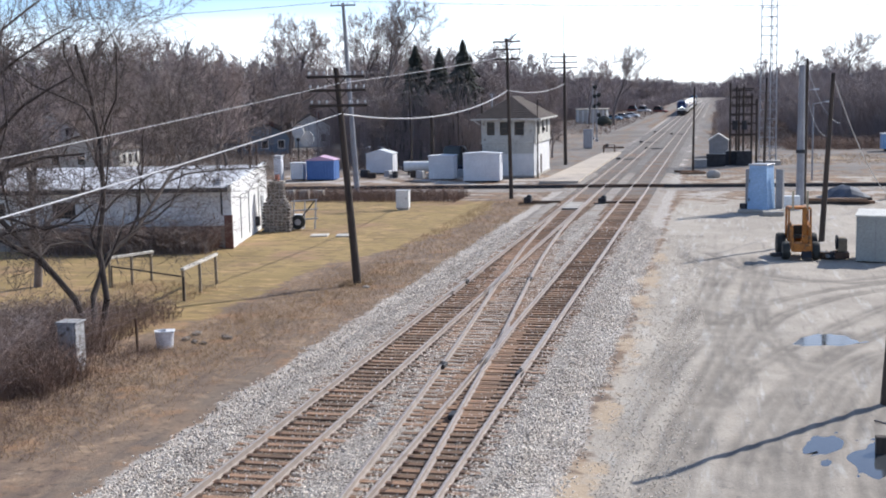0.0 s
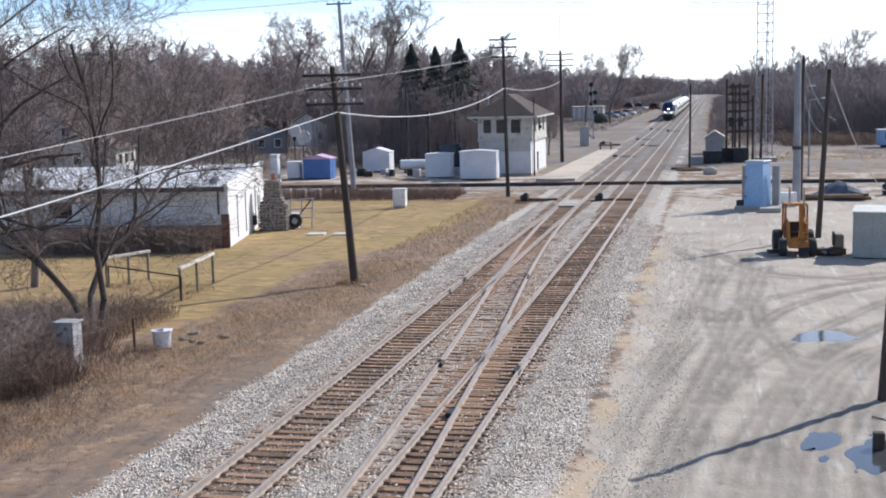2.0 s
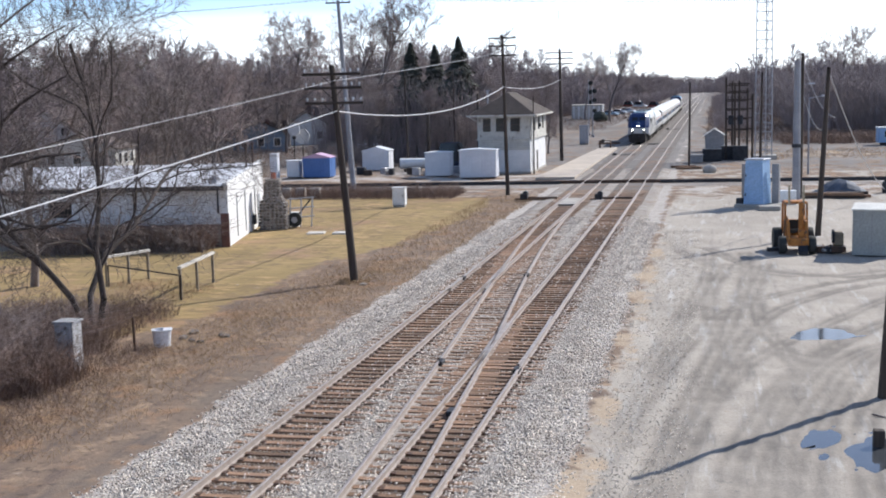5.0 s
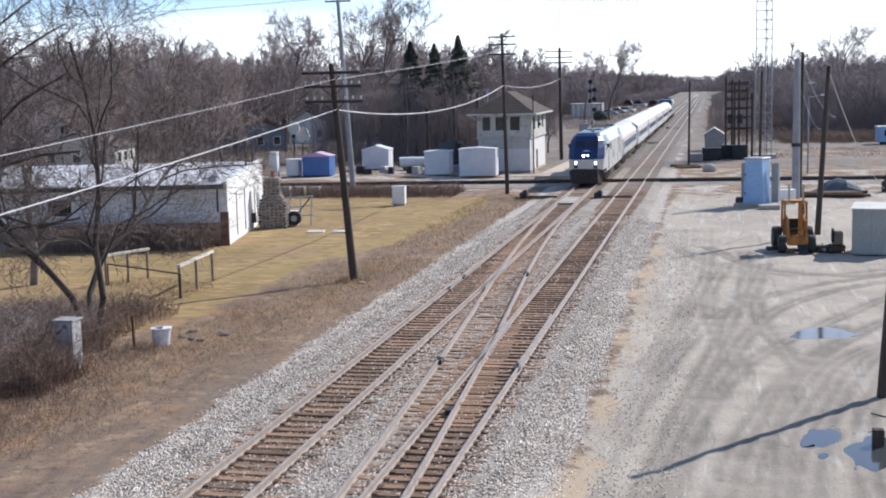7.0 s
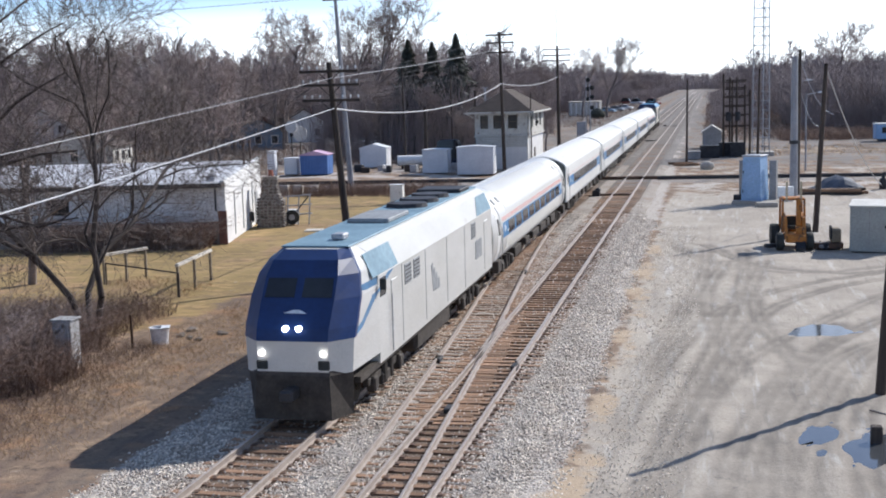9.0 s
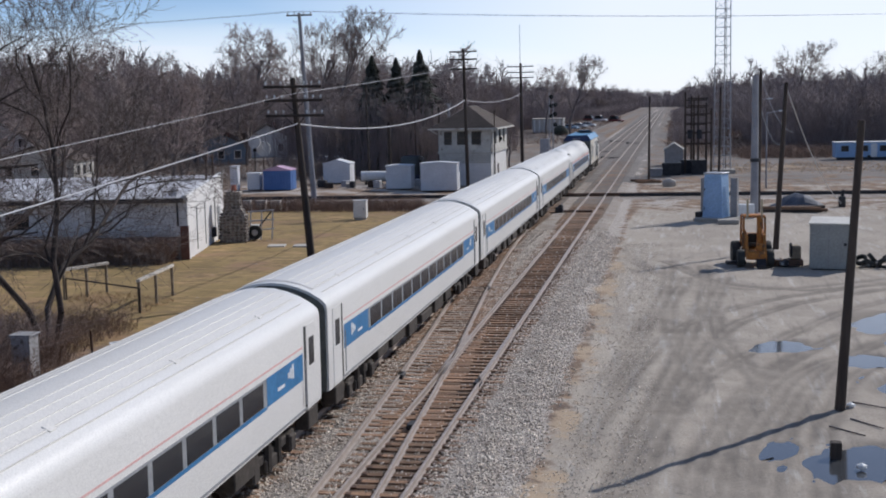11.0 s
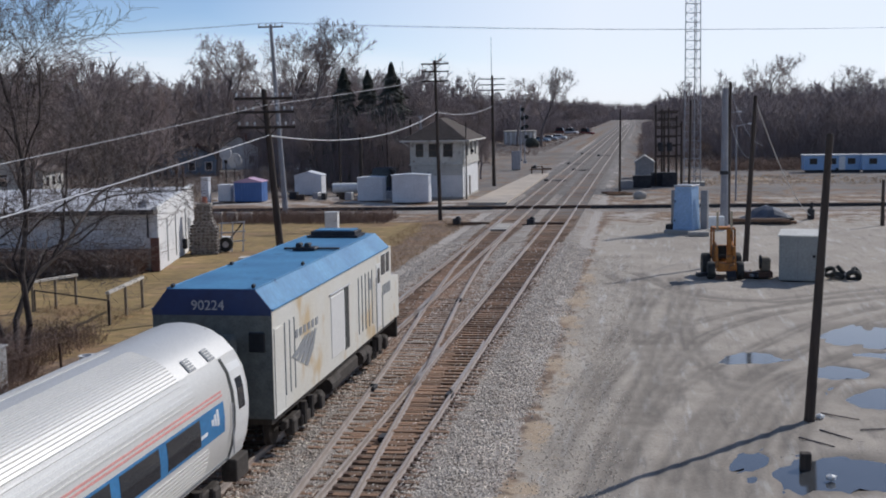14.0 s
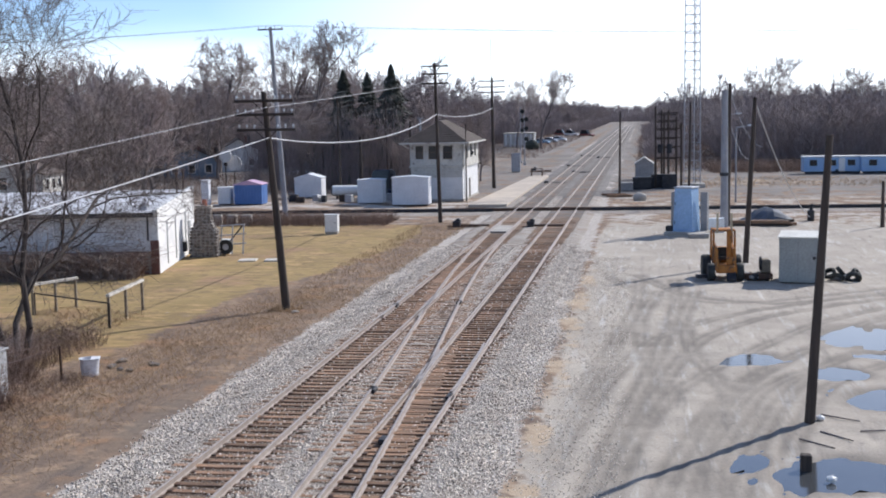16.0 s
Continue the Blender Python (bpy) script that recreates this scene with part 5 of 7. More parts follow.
def cabin(name, label, x, y, w, d, h, rz, wall, roof, gable=0.25):
    """A small prefab cabin: ribbed walls, shallow roof, door, skid."""
    c = thing(name, label, "cabin", pose(x, y, GZ, 0, 0, rz), group="cabins by the crossing track")
    part("body", Shape().box((0, d / 2, h / 2 + 0.06), (w, d, h - 0.08), bevel=0.03), wall, c)
    part("roof", Shape().loft([[(-w / 2 - 0.08, yy, h), (-w / 2 - 0.08, yy, h + 0.06), (0, yy, h + gable), (w / 2 + 0.08, yy, h + 0.06), (w / 2 + 0.08, yy, h)] for yy in (-0.08, d + 0.08)]), roof, c)
    rb = Shape()
    for k in range(int(w / 0.3)):
        rb.box((-w / 2 + 0.15 + 0.3 * k, -0.012, h / 2), (0.05, 0.03, h - 0.2))
    part("wall_ribs", rb, wall, c)
    part("door", Shape().box((w / 2 + 0.012, d * 0.5, h * 0.46), (0.04, min(0.9, d * 0.6), h * 0.84), bevel=0.01), wall, c)
    part("skid", Shape().box((0, d / 2, 0.06), (w * 0.9, d * 0.9, 0.12)), M["pole"], c)
    return c


cabin("cabin", "long white prefab cabin with rounded roof", -10.9, 115.9, 3.5, 2.4, 2.65, 3, M["cabin_white"], M["cabin_white"], 0.18)
cabin("cabin", "white prefab cabin with pale blue walls", -15.4, 118.6, 2.5, 2.2, 2.3, 3, M["cabin_white"], M["cabin_white"], 0.14)
cabin("cabin", "white gabled garden cabin", -24.1, 127.6, 2.9, 2.4, 2.1, 3, M["cabin_white"], M["cabin_white"], 0.5)
cabin("blue_cabin", "blue cabin with a faded pink roof", -27.6, 118.0, 2.8, 2.3, 2.0, 3, M["cabin_blue"], M["pink"], 0.45)
cabin("cabin", "small grey white box cabin", -30.2, 118.5, 1.3, 1.3, 1.7, 3, M["cabin_white"], M["cabin_white"], 0.06)
cabin("toilet_cabin", "narrow pale toilet cabin", -31.7, 117.0, 0.75, 0.9, 2.5, 3, M["cabin_white"], M["cabin_white"], 0.06)
tank = thing("storage_tank", "white cylindrical tank lying on its side", "tank", pose(-19.8, 126.5, GZ, 0, 0, 8))
part("shell", Shape().tube((-1.3, 0, 0.85), (1.3, 0, 0.85), 0.55, n=18), M["white"], tank, smooth=True)
part("end_cap", Shape().tube((-1.42, 0, 0.85), (-1.3, 0, 0.85), 0.42, 0.5, n=18), M["dark_steel"], tank)
for x_ in (-0.8, 0.8):
    part("cradle", Shape().box((x_, 0, 0.2), (0.2, 0.9, 0.4)), M["pole"], tank)
for k_ in range(16):                  # stacked junk between the cabins
    jx, jy, jw, jh = -24.0 + 0.95 * k_ + float(rng.normal(0, 0.3)), 122.3 + float(rng.normal(0, 0.8)), float(rng.uniform(0.4, 1.1)), float(rng.uniform(0.25, 0.8))
    solid("crate", Shape().box((0, 0, jh / 2), (jw, 0.7, jh), bevel=0.03).box((0, -0.36, jh * 0.5), (jw * 0.9, 0.03, 0.08)), (M["dark_steel"], M["pole"], M["galv"], M["concrete"])[k_ % 4], "low crate of yard material standing by the cabins", "crate", pose(jx, jy, GZ, 0, 0, float(rng.uniform(-20, 20))), group="crates by the cabins")


def car(label, paint, x, y, rz, h=1.45, L=4.4):
    """A parked car: body, cabin, glass, wheels."""
    c = thing("car", label, "car", pose(x, y, GZ, 0, 0, rz), group="parked cars")
    w = 0.88
    part("body", Shape().loft([[(-w, yy, 0.3), (-w, yy, zz), (-w * 0.9, yy, zz + 0.08), (w * 0.9, yy, zz + 0.08), (w, yy, zz), (w, yy, 0.3)] for yy, zz in ((-L / 2, 0.62), (-L / 2 + 0.3, 0.78), (-0.6, 0.86), (L / 2 - 0.7, 0.86), (L / 2, 0.7))]), paint, c, smooth=True)
    part("greenhouse", Shape().loft([[(-w * 0.9, -1.0, 0.9), (w * 0.9, -1.0, 0.9), (w * 0.9, L / 2 - 0.4, 0.9), (-w * 0.9, L / 2 - 0.4, 0.9)], [(-w * 0.72, -0.25, h - 0.06), (w * 0.72, -0.25, h - 0.06), (w * 0.72, L / 2 - 0.95, h - 0.06), (-w * 0.72, L / 2 - 0.95, h - 0.06)]]), M["glass"], c)
    part("roof", Shape().box((0, L / 4 - 0.6, h - 0.03), (1.26, 1.55, 0.07), bevel=0.03), paint, c)
    for s in (-1, 1):
        for yy in (-L / 2 + 0.8, L / 2 - 0.85):
            wl = part("wheel", Shape().tube((s * 0.72, yy, 0.31), (s * 0.92, yy, 0.31), 0.31, n=14), M["rubber"], c)
            part("rim", Shape().tube((s * 0.915, yy, 0.31), (s * 0.93, yy, 0.31), 0.19, n=10), M["galv"], wl)
        part("headlight", Shape().box((s * 0.62, -L / 2 + 0.02, 0.62), (0.3, 0.08, 0.12), bevel=0.02), M["insulator"], c)
    return c


M["car_navy"] = mat("navy car paint", (0.02, 0.03, 0.07), (0.015, 0.022, 0.05), 2, 9, 0.25, 0.2, 0)
M["car_silver"] = mat("silver car paint", (0.5, 0.53, 0.56), (0.42, 0.45, 0.48), 2, 9, 0.3, 0.4, 0)
M["car_blue"] = mat("light blue car paint", (0.25, 0.38, 0.5), (0.2, 0.32, 0.44), 2, 9, 0.3, 0.3, 0)
M["car_white"] = mat("white car paint", (0.78, 0.79, 0.8), (0.7, 0.71, 0.72), 2, 9, 0.3, 0, 0)
M["car_red"] = mat("dark red paint", (0.22, 0.04, 0.035), (0.16, 0.03, 0.03), 2, 9, 0.5, 0, 0)
car("dark navy van parked behind white cabins", M["car_navy"], -15.3, 128.0, 78, 2.9, 5.2)
car("light blue car parked by the line", M["car_blue"], -16.0, 338, 70)
car("silver car parked by the line", M["car_silver"], -14.6, 352, 65)
car("white car parked by the line", M["car_white"], -13.2, 366, 75)
car("dark red truck parked by the line", M["car_red"], -8.0, 430, 60, 2.3, 5.4)
car("white truck parked far along the line", M["car_white"], -14.0, 445, 60, 2.2, 5.4)
car("dark red truck parked far along the line", M["car_red"], -18.0, 452, 80, 2.3, 5.4)

# low white depot building along the line
dep = thing("depot_building", "long low pale block building beside the line", "building", pose(-19.6, 310, GZ, 0, 0, 2))
part("wall", Shape().box((0, 5, 1.7), (7.5, 10, 3.4)), M["cream"], dep)
part("roof", Shape().box((0, 5, 3.48), (7.9, 10.4, 0.14)), M["concrete"], dep)
for k_ in range(6):
    part("pilaster", Shape().box((3.78, 0.8 + 1.75 * k_, 1.7), (0.1, 0.5, 3.2)), M["white"], dep)
    part("pilaster", Shape().box((-3.2 + 1.25 * k_, -0.05, 1.7), (0.4, 0.12, 3.2)), M["white"], dep)
bx = solid("trackside_bush", Shape().ball((0, 0, 0.7), (1.1, 1.0, 0.9)).ball((0.6, 0.2, 0.5), (0.7, 0.7, 0.6)), M["spruce"], "dark round evergreen bush beside the low building", "bush", pose(-14.6, 289, GZ) @ Matrix.Scale(1.5, 4))

# signals, relay cases and switch stands beside the line
M["signal_black"] = M["rubber"]


def signal(x, y, h):
    s = thing("railway_signal", "tall railway signal mast with black target heads", "signal", pose(x, y, GZ), group="signals along the line")
    part("mast", Shape().tube((0, 0, 0), (0, 0, h), 0.09, 0.07, n=8).box((0, 0, 0.2), (0.5, 0.5, 0.4)), M["galv"], s)
    for z in (h - 0.7, h - 2.2, h - 3.9):
        part("head", Shape().tube((0.3, -0.12, z), (0.3, 0.05, z), 0.36, n=16).tube((0.3, -0.4, z), (0.3, -0.1, z), 0.12, n=10), M["signal_black"], s)
    part("ladder", Shape().tube((-0.2, 0.1, 0), (-0.1, 0.1, h), 0.025, n=5), M["galv"], s)
    return s


signal(-8.3, 205, 8.2)
signal(-9.6, 212, 9.5)


def relay_case(x, y, w, h, label, material):
    c = thing("relay_case", label, "relay case", pose(x, y, GZ), group="relay cases along the line")
    part("body", Shape().box((0, 0.3, h / 2 + 0.15), (w, 0.6, h), bevel=0.02), material, c)
    part("cap", Shape().box((0, 0.3, h + 0.18), (w + 0.1, 0.7, 0.06), bevel=0.01), material, c)
    part("door", Shape().box((0, -0.015, h / 2 + 0.15), (w - 0.12, 0.03, h - 0.15), bevel=0.008), material, c)
    part("handle", Shape().box((w / 2 - 0.16, -0.045, h / 2 + 0.2), (0.03, 0.04, 0.16)), M["dark_steel"], c)
    part("foot", Shape().box((0, 0.3, 0.08), (w * 0.9, 0.5, 0.2)), M["concrete"], c)
    return c


relay_case(-11.67, 88.3, 0.95, 1.25, "white metal relay case standing on the lawn", M["white"])
relay_case(-9.0, 34.9, 0.62, 1.45, "grey relay case with peeling paint among brambles", mat("peeling grey paint", (0.40, 0.40, 0.41), (0.28, 0.28, 0.285), 5, 14, 0.8, 0, 0.1, spots=((0.13, 0.11, 0.10), 6, 0.54)))
relay_case(-7.27, 180.0, 1.3, 2.6, "pale relay case beside the platform", M["galv"])


def switch_stand(x, y, label="dark switch machine with throw rod beside the rails"):
    s = thing("switch_machine", label, "switch machine", pose(x, y, -0.2), group="switch machines along the track")
    part("housing", Shape().box((0, 0, 0.25), (0.55, 0.8, 0.45), bevel=0.05), M["dark_steel"], s)
    part("motor", Shape().tube((0.1, -0.3, 0.45), (0.1, 0.3, 0.45), 0.2, n=10), M["dark_steel"], s)
    part("rod", Shape().box((1.3, 0.0, 0.12), (2.3, 0.09, 0.09)).box((1.3, 0.35, 0.12), (2.3, 0.09, 0.09)), M["plate"], s)
    part("headblock", Shape().box((0.9, 0.1, 0.02), (3.2, 0.3, 0.14)), M["tie"], s)
    return s


switch_stand(-3.05, 93.0)
switch_stand(-4.6, 180.0)
switch_stand(2.6, 92.6, "small dark switch fitting between the tracks")
for k_ in range(3):
    solid("crossing_panel", Shape().box((0.72, 88.3 + 1.6 * k_, -0.09), (1.15, 1.5, 0.12), bevel=0.02), M["concrete"], "pale timber panel laid between the rails", "crossing panel", group="panels between the rails")
brg = thing("track_buggy", "small rusty track trolley beside the platform", "trolley", pose(-2.9, 164.3, GZ))
part("deck", Shape().box((0, 0, 0.9), (1.6, 1.0, 0.12)), M["plate"], brg)
for x_ in (-0.7, 0.7):
    for y_ in (-0.4, 0.4):
        part("leg", Shape().box((x_, y_, 0.6), (0.1, 0.1, 1.2)), M["plate"], brg)
part("top_rail", Shape().box((0, -0.4, 1.25), (1.5, 0.08, 0.08)), M["plate"], brg)
for k_, (x_, y_) in enumerate(((0.9, 150), (0.9, 196), (4.4, 230), (0.9, 240), (2.8, 176))):
    solid("track_fitting", Shape().box((0, 0, -0.06), (1.9, 0.5, 0.16), bevel=0.03).box((-1.5, 0.1, 0.0), (0.5, 0.5, 0.35), bevel=0.04), M["dark_steel"], "dark turnout fitting across the rails", "track fitting", pose(x_, y_, -0.1), group="fittings along the tracks")

# ---- white shop building at the lawn ----
SHOP = pose(-15.84, 65.7, GZ, 0, 0, 11.5)
sh = thing("shop_building", "low white block workshop with a pale flat roof", "building", SHOP)
SL, SD = 30.0, 12.6                   # length towards -x, depth
part("front_wall", Shape().box((-SL / 2, 0.12, 2.35), (SL - 0.02, 0.24, 2.1)), M["white_block"], sh, "pale painted block front wall")
part("front_base", Shape().box((-SL / 2, 0.14, 0.65), (SL - 0.02, 0.2, 1.3)), M["mortar"], sh)
part("side_wall", Shape().loft([[(-0.24, y, 0), (-0.24, y, h), (0, y, h), (0, y, 0)] for y, h in ((0.242, 3.42), (SD, 3.95))]), M["white_block"], sh, "sunlit white side wall")
part("rear_wall", Shape().box((-SL / 2, SD + 0.11, 1.95), (SL, 0.22, 3.9)), M["white_block"], sh)
part("west_wall", Shape().loft([[(-SL, y, 0), (-SL, y, h), (-SL + 0.24, y, h), (-SL + 0.24, y, 0)] for y, h in ((0.242, 3.4), (SD - 0.01, 3.9))]), M["white_block"], sh)
part("roof", Shape().loft([[(-SL - 0.2, y, h), (-SL - 0.2, y, h + 0.14), (-0.25, y, h + 0.14), (-0.25, y, h)] for y, h in ((-0.35, 3.32), (SD + 0.2, 3.86))]), M["roof_white"], sh, "pale stained membrane roof")
part("fascia", Shape().box((-SL / 2 - 0.1, -0.37, 3.36), (SL - 0.1, 0.04, 0.26)), M["dark_steel"], sh, "dark roof edge strip")
part("parapet", Shape().loft([[(-0.26, y, h), (-0.26, y, h + 0.2), (0.02, y, h + 0.2), (0.02, y, h)] for y, h in ((-0.3, 3.43), (SD + 0.2, 3.97))]), M["white"], sh)
part("pilaster", Shape().box((-0.2, -0.02, 0.95), (0.46, 0.12, 1.9)), M["brick"], sh, "brick corner pier")
part("wall_step", Shape().box((-6.0, -0.06, 2.35), (0.5, 0.12, 2.08)), M["white_block"], sh)
part("downpipe", Shape().tube((-0.55, -0.08, 1.9), (-0.55, -0.08, 3.25), 0.05, n=8), M["dark_steel"], sh)
part("downpipe", Shape().tube((-5.3, -0.08, 1.3), (-5.3, -0.08, 3.25), 0.05, n=8), M["dark_steel"], sh)
for x_, y_, h_ in ((-0.5, 9.6, 5.1), (-0.3, 10.9, 5.3)):
    part("flue", Shape().tube((x_, y_, 3.6), (x_, y_, h_), 0.07, n=8).tube((x_, y_, h_), (x_, y_, h_ + 0.12), 0.12, n=8), M["plate"], sh)
part("roof_vent", Shape().box((-1.0, 1.2, 3.62), (0.5, 0.4, 0.3), bevel=0.05).ball((-0.9, 1.2, 3.85), (0.25, 0.22, 0.14)), M["galv"], sh)
for y_ in (2.6, 5.4, 9.0):
    part("wall_pipe", Shape().tube((0.05, y_, 0.3), (0.05, y_, 2.8), 0.03, n=8), M["mark_grey"], sh)
part("side_door", Shape().box((0.02, 10.6, 1.05), (0.06, 0.95, 2.1), bevel=0.02), M["mark_grey"], sh)
part("meter_box", Shape().box((0.12, 8.1, 0.7), (0.24, 0.5, 0.6), bevel=0.03), M["dark_steel"], sh)
for x_ in (-9.5, -13.5, -18.5):
    part("window", Shape().box((x_, -0.02, 2.3), (1.3, 0.06, 0.9), bevel=0.02), M["glass"], sh)
BRICK = Shape().box((0, 0, 0), (0.29, 0.06, 0.085)).mesh("brick", M["brick"])
for r_ in range(13):
    for k_ in range(22):
        part("brick", BRICK, None, sh, at=pose(-0.75 - 0.31 * k_ - 0.155 * (r_ % 2), 0.03 + float(rng.normal(0, 0.003)), 0.06 + 0.098 * r_))
for k_ in range(6):                   # pale blocks lined up on the wall behind the roof
    solid("concrete_block", Shape().box((0, 0, 0.4), (0.8, 0.5, 0.8), bevel=0.03), M["concrete"], "pale concrete block in a row behind the workshop", "concrete block", pose(-27.0 + 1.25 * k_, 96.6, GZ), group="blocks behind the workshop")

# stone fireplace with chimney
fp = thing("stone_fireplace", "outdoor fireplace of rough grey brown fieldstone", "fireplace", pose(-16.25, 74.3, GZ, 0, 0, 10))
part("core", Shape().loft([[(-w, -d, z), (w, -d, z), (w, d, z), (-w, d, z)] for z, w, d in ((0, 0.82, 0.55), (1.6, 0.78, 0.5), (2.15, 0.46, 0.36), (3.1, 0.40, 0.33))]), M["mortar"], fp)
M["fieldstone"] = mat("fieldstone", (0.26, 0.225, 0.20), (0.16, 0.14, 0.125), 4, 14, 0.9, 0, 0.4, vary=0.35)
FS = [Shape().ball((0, 0, 0), (0.13 + 0.02 * k, 0.09, 0.095), 1).mesh("fieldstone", M["fieldstone"]) for k in range(3)]
for z_ in np.arange(0.1, 3.05, 0.19):
    w_ = float(np.interp(z_, (0, 1.6, 2.15, 3.1), (0.82, 0.78, 0.46, 0.40)))
    d_ = float(np.interp(z_, (0, 1.6, 2.15, 3.1), (0.55, 0.5, 0.36, 0.33)))
    for x_ in np.arange(-w_, w_ + 0.01, 0.26):
        part("fieldstone", FS[int(rng.integers(3))], None, fp, at=pose(x_ + float(rng.normal(0, 0.02)), -d_, z_ + float(rng.normal(0, 0.02)), 0, float(rng.uniform(-30, 30)), 0))
    for y_ in np.arange(-d_ + 0.2, d_ + 0.01, 0.26):
        part("fieldstone", FS[int(rng.integers(3))], None, fp, at=pose(w_, y_, z_ + float(rng.normal(0, 0.02)), 0, 0, 90))
part("chimney_cap", Shape().box((0, 0, 3.15), (1.0, 0.85, 0.1), bevel=0.02), M["concrete"], fp)
part("clay_pot", Shape().tube((0.05, 0, 3.2), (0.05, 0, 3.6), 0.17, 0.15, n=10), mat("terracotta", (0.42, 0.14, 0.09), (0.34, 0.12, 0.08), 3, 12, 0.85), fp, "red clay chimney pot")

# rack of old wheels and iron beside the fireplace
rk = thing("iron_rack", "tangle of pale pipe frames and a wheel by the fireplace", "rack", pose(-14.9, 75.4, GZ, 0, 0, 12))
for x_ in (-0.7, 0.0, 0.7):
    part("post", Shape().tube((x_, 0, 0), (x_ + 0.1, 0.1, 1.9), 0.05, n=6), M["galv"], rk)
for z_ in (0.6, 1.2, 1.8):
    part("bar", Shape().tube((-0.8, 0.02, z_), (0.9, 0.1, z_ + 0.1), 0.04, n=6), M["galv"], rk)
part("brace", Shape().tube((-0.7, -0.02, 0.1), (0.7, 0.1, 1.8), 0.04, n=6), M["dark_steel"], rk)
part("wheel", Shape().tube((-0.35, -0.3, 0.5), (-0.35, -0.05, 0.5), 0.46, n=18), M["rubber"], rk)
part("hub", Shape().tube((-0.35, -0.33, 0.5), (-0.35, -0.02, 0.5), 0.2, n=12), M["galv"], rk)
part("drum", Shape().tube((-0.4, 0.35, 0), (-0.4, 0.35, 0.95), 0.32, n=14), M["white"], rk)

# two rail fences on the lawn and the thin rail joining them
M["gate_white"] = mat("weathered white timber", (0.66, 0.62, 0.55), (0.52, 0.48, 0.42), 2, 12, 0.8, 0, 0.2)
M["gate_wood"] = mat("tan timber post", (0.30, 0.24, 0.17), (0.22, 0.18, 0.13), 2, 12, 0.85, 0, 0.2)
for pts_ in (((-11.15, 48.5), (-11.35, 50.7), (-11.6, 53.1)), ((-16.1, 51.5), (-15.45, 52.4), (-15.15, 53.8))):
    g = thing("hitching_rail", "low post and rail frame with a white top board", "fence", pose(0, 0, GZ), group="rail frames on the lawn")
    for x_, y_ in pts_:
        part("post", Shape().box((x_, y_, 0.66), (0.11, 0.11, 1.36), bevel=0.01), M["gate_wood"], g)
    a_, b_ = Vector((*pts_[0], 1.34)), Vector((*pts_[2], 1.38))
    d_ = b_ - a_
    part("top_board", Shape().box((a_ + b_) / 2, (0.16, d_.length + 0.25, 0.12), rz=-math.degrees(math.atan2(d_.x, d_.y)), bevel=0.01), M["gate_white"], g, "white painted top board")
lr = thing("cross_rail", "thin brown rail joining two timber frames", "fence", pose(0, 0, GZ), group="rail frames on the lawn")
part("bar", Shape().tube((-16.0, 51.5, 0.98), (-11.15, 48.55, 1.02), 0.035, n=6), M["pole"], lr)
part("end_post", Shape().tube((-16.05, 51.55, 0), (-16.05, 51.55, 1.0), 0.05, n=6), M["pole"], lr)
part("end_post", Shape().tube((-11.1, 48.4, 0), (-11.1, 48.4, 1.05), 0.05, n=6), M["pole"], lr)

bk = thing("white_bucket", "white plastic tub standing in dry weeds", "tub", pose(-7.72, 39.2, GZ, 0, 0, 20))
part("tub", Shape().loft([[(r * math.cos(a), r * math.sin(a) * 0.9, z) for a in np.arange(0, 6.28, 6.2832 / 16)] for z, r in ((0, 0.28), (0.55, 0.33), (0.6, 0.37), (0.6, 0.32), (0.1, 0.27))]), M["cabin_white"], bk, smooth=True)
part("rim", Shape().box((0.2, 0.02, 0.58), (0.3, 0.5, 0.05), bevel=0.01), M["cabin_white"], bk)
solid("red_post", Shape().tube((0, 0, 0), (-0.03, 0.02, 1.15), 0.05, 0.045, n=8), M["plate"], "short rusty red iron post", "post", pose(-8.35, 38.4, GZ))
for k_, (x_, y_) in enumerate(((-12.75, 72.0), (-11.15, 72.1))):
    solid("concrete_pad", Shape().box((0, 0, 0.03), (1.05, 1.1, 0.1), bevel=0.015), mat("pale concrete pad", (0.62, 0.57, 0.5), (0.5, 0.46, 0.41), 2, 14, 0.9), "pale concrete pad set in the lawn", "concrete pad", pose(x_, y_, GZ, 0, 0, 10), group="pads on the lawn")
for k_ in range(9):
    solid("rock", Shape().ball((0, 0, 0.05), (float(rng.uniform(0.10, 0.25)), float(rng.uniform(0.08, 0.2)), float(rng.uniform(0.06, 0.14))), 1), M["fieldstone"], "brown fieldstone lying in the weeds", "rock", pose(-7.0 + float(rng.uniform(-0.6, 1.2)), 40.4 + float(rng.uniform(-0.8, 1.0)), GZ, 0, 0, float(rng.uniform(0, 90))), group="rocks in the weeds")
solid("rock", Shape().ball((0, 0, 0.05), (0.22, 0.14, 0.1), 1), M["concrete"], "pale stone at the foot of the pole", "rock", pose(-4.3, 52.6, GZ), group="rocks in the weeds")

# ---- houses among the trees ----
M["siding_grey"] = mat("grey siding", (0.30, 0.29, 0.29), (0.24, 0.235, 0.235), 0.6, 8, 0.8, 0, 0.05)
M["siding_white"] = mat("white siding", (0.72, 0.71, 0.69), (0.62, 0.61, 0.6), 0.6, 8, 0.8, 0, 0.05)
M["siding_blue"] = mat("slate blue siding", (0.16, 0.22, 0.30), (0.12, 0.17, 0.24), 0.6, 8, 0.8, 0, 0.05)


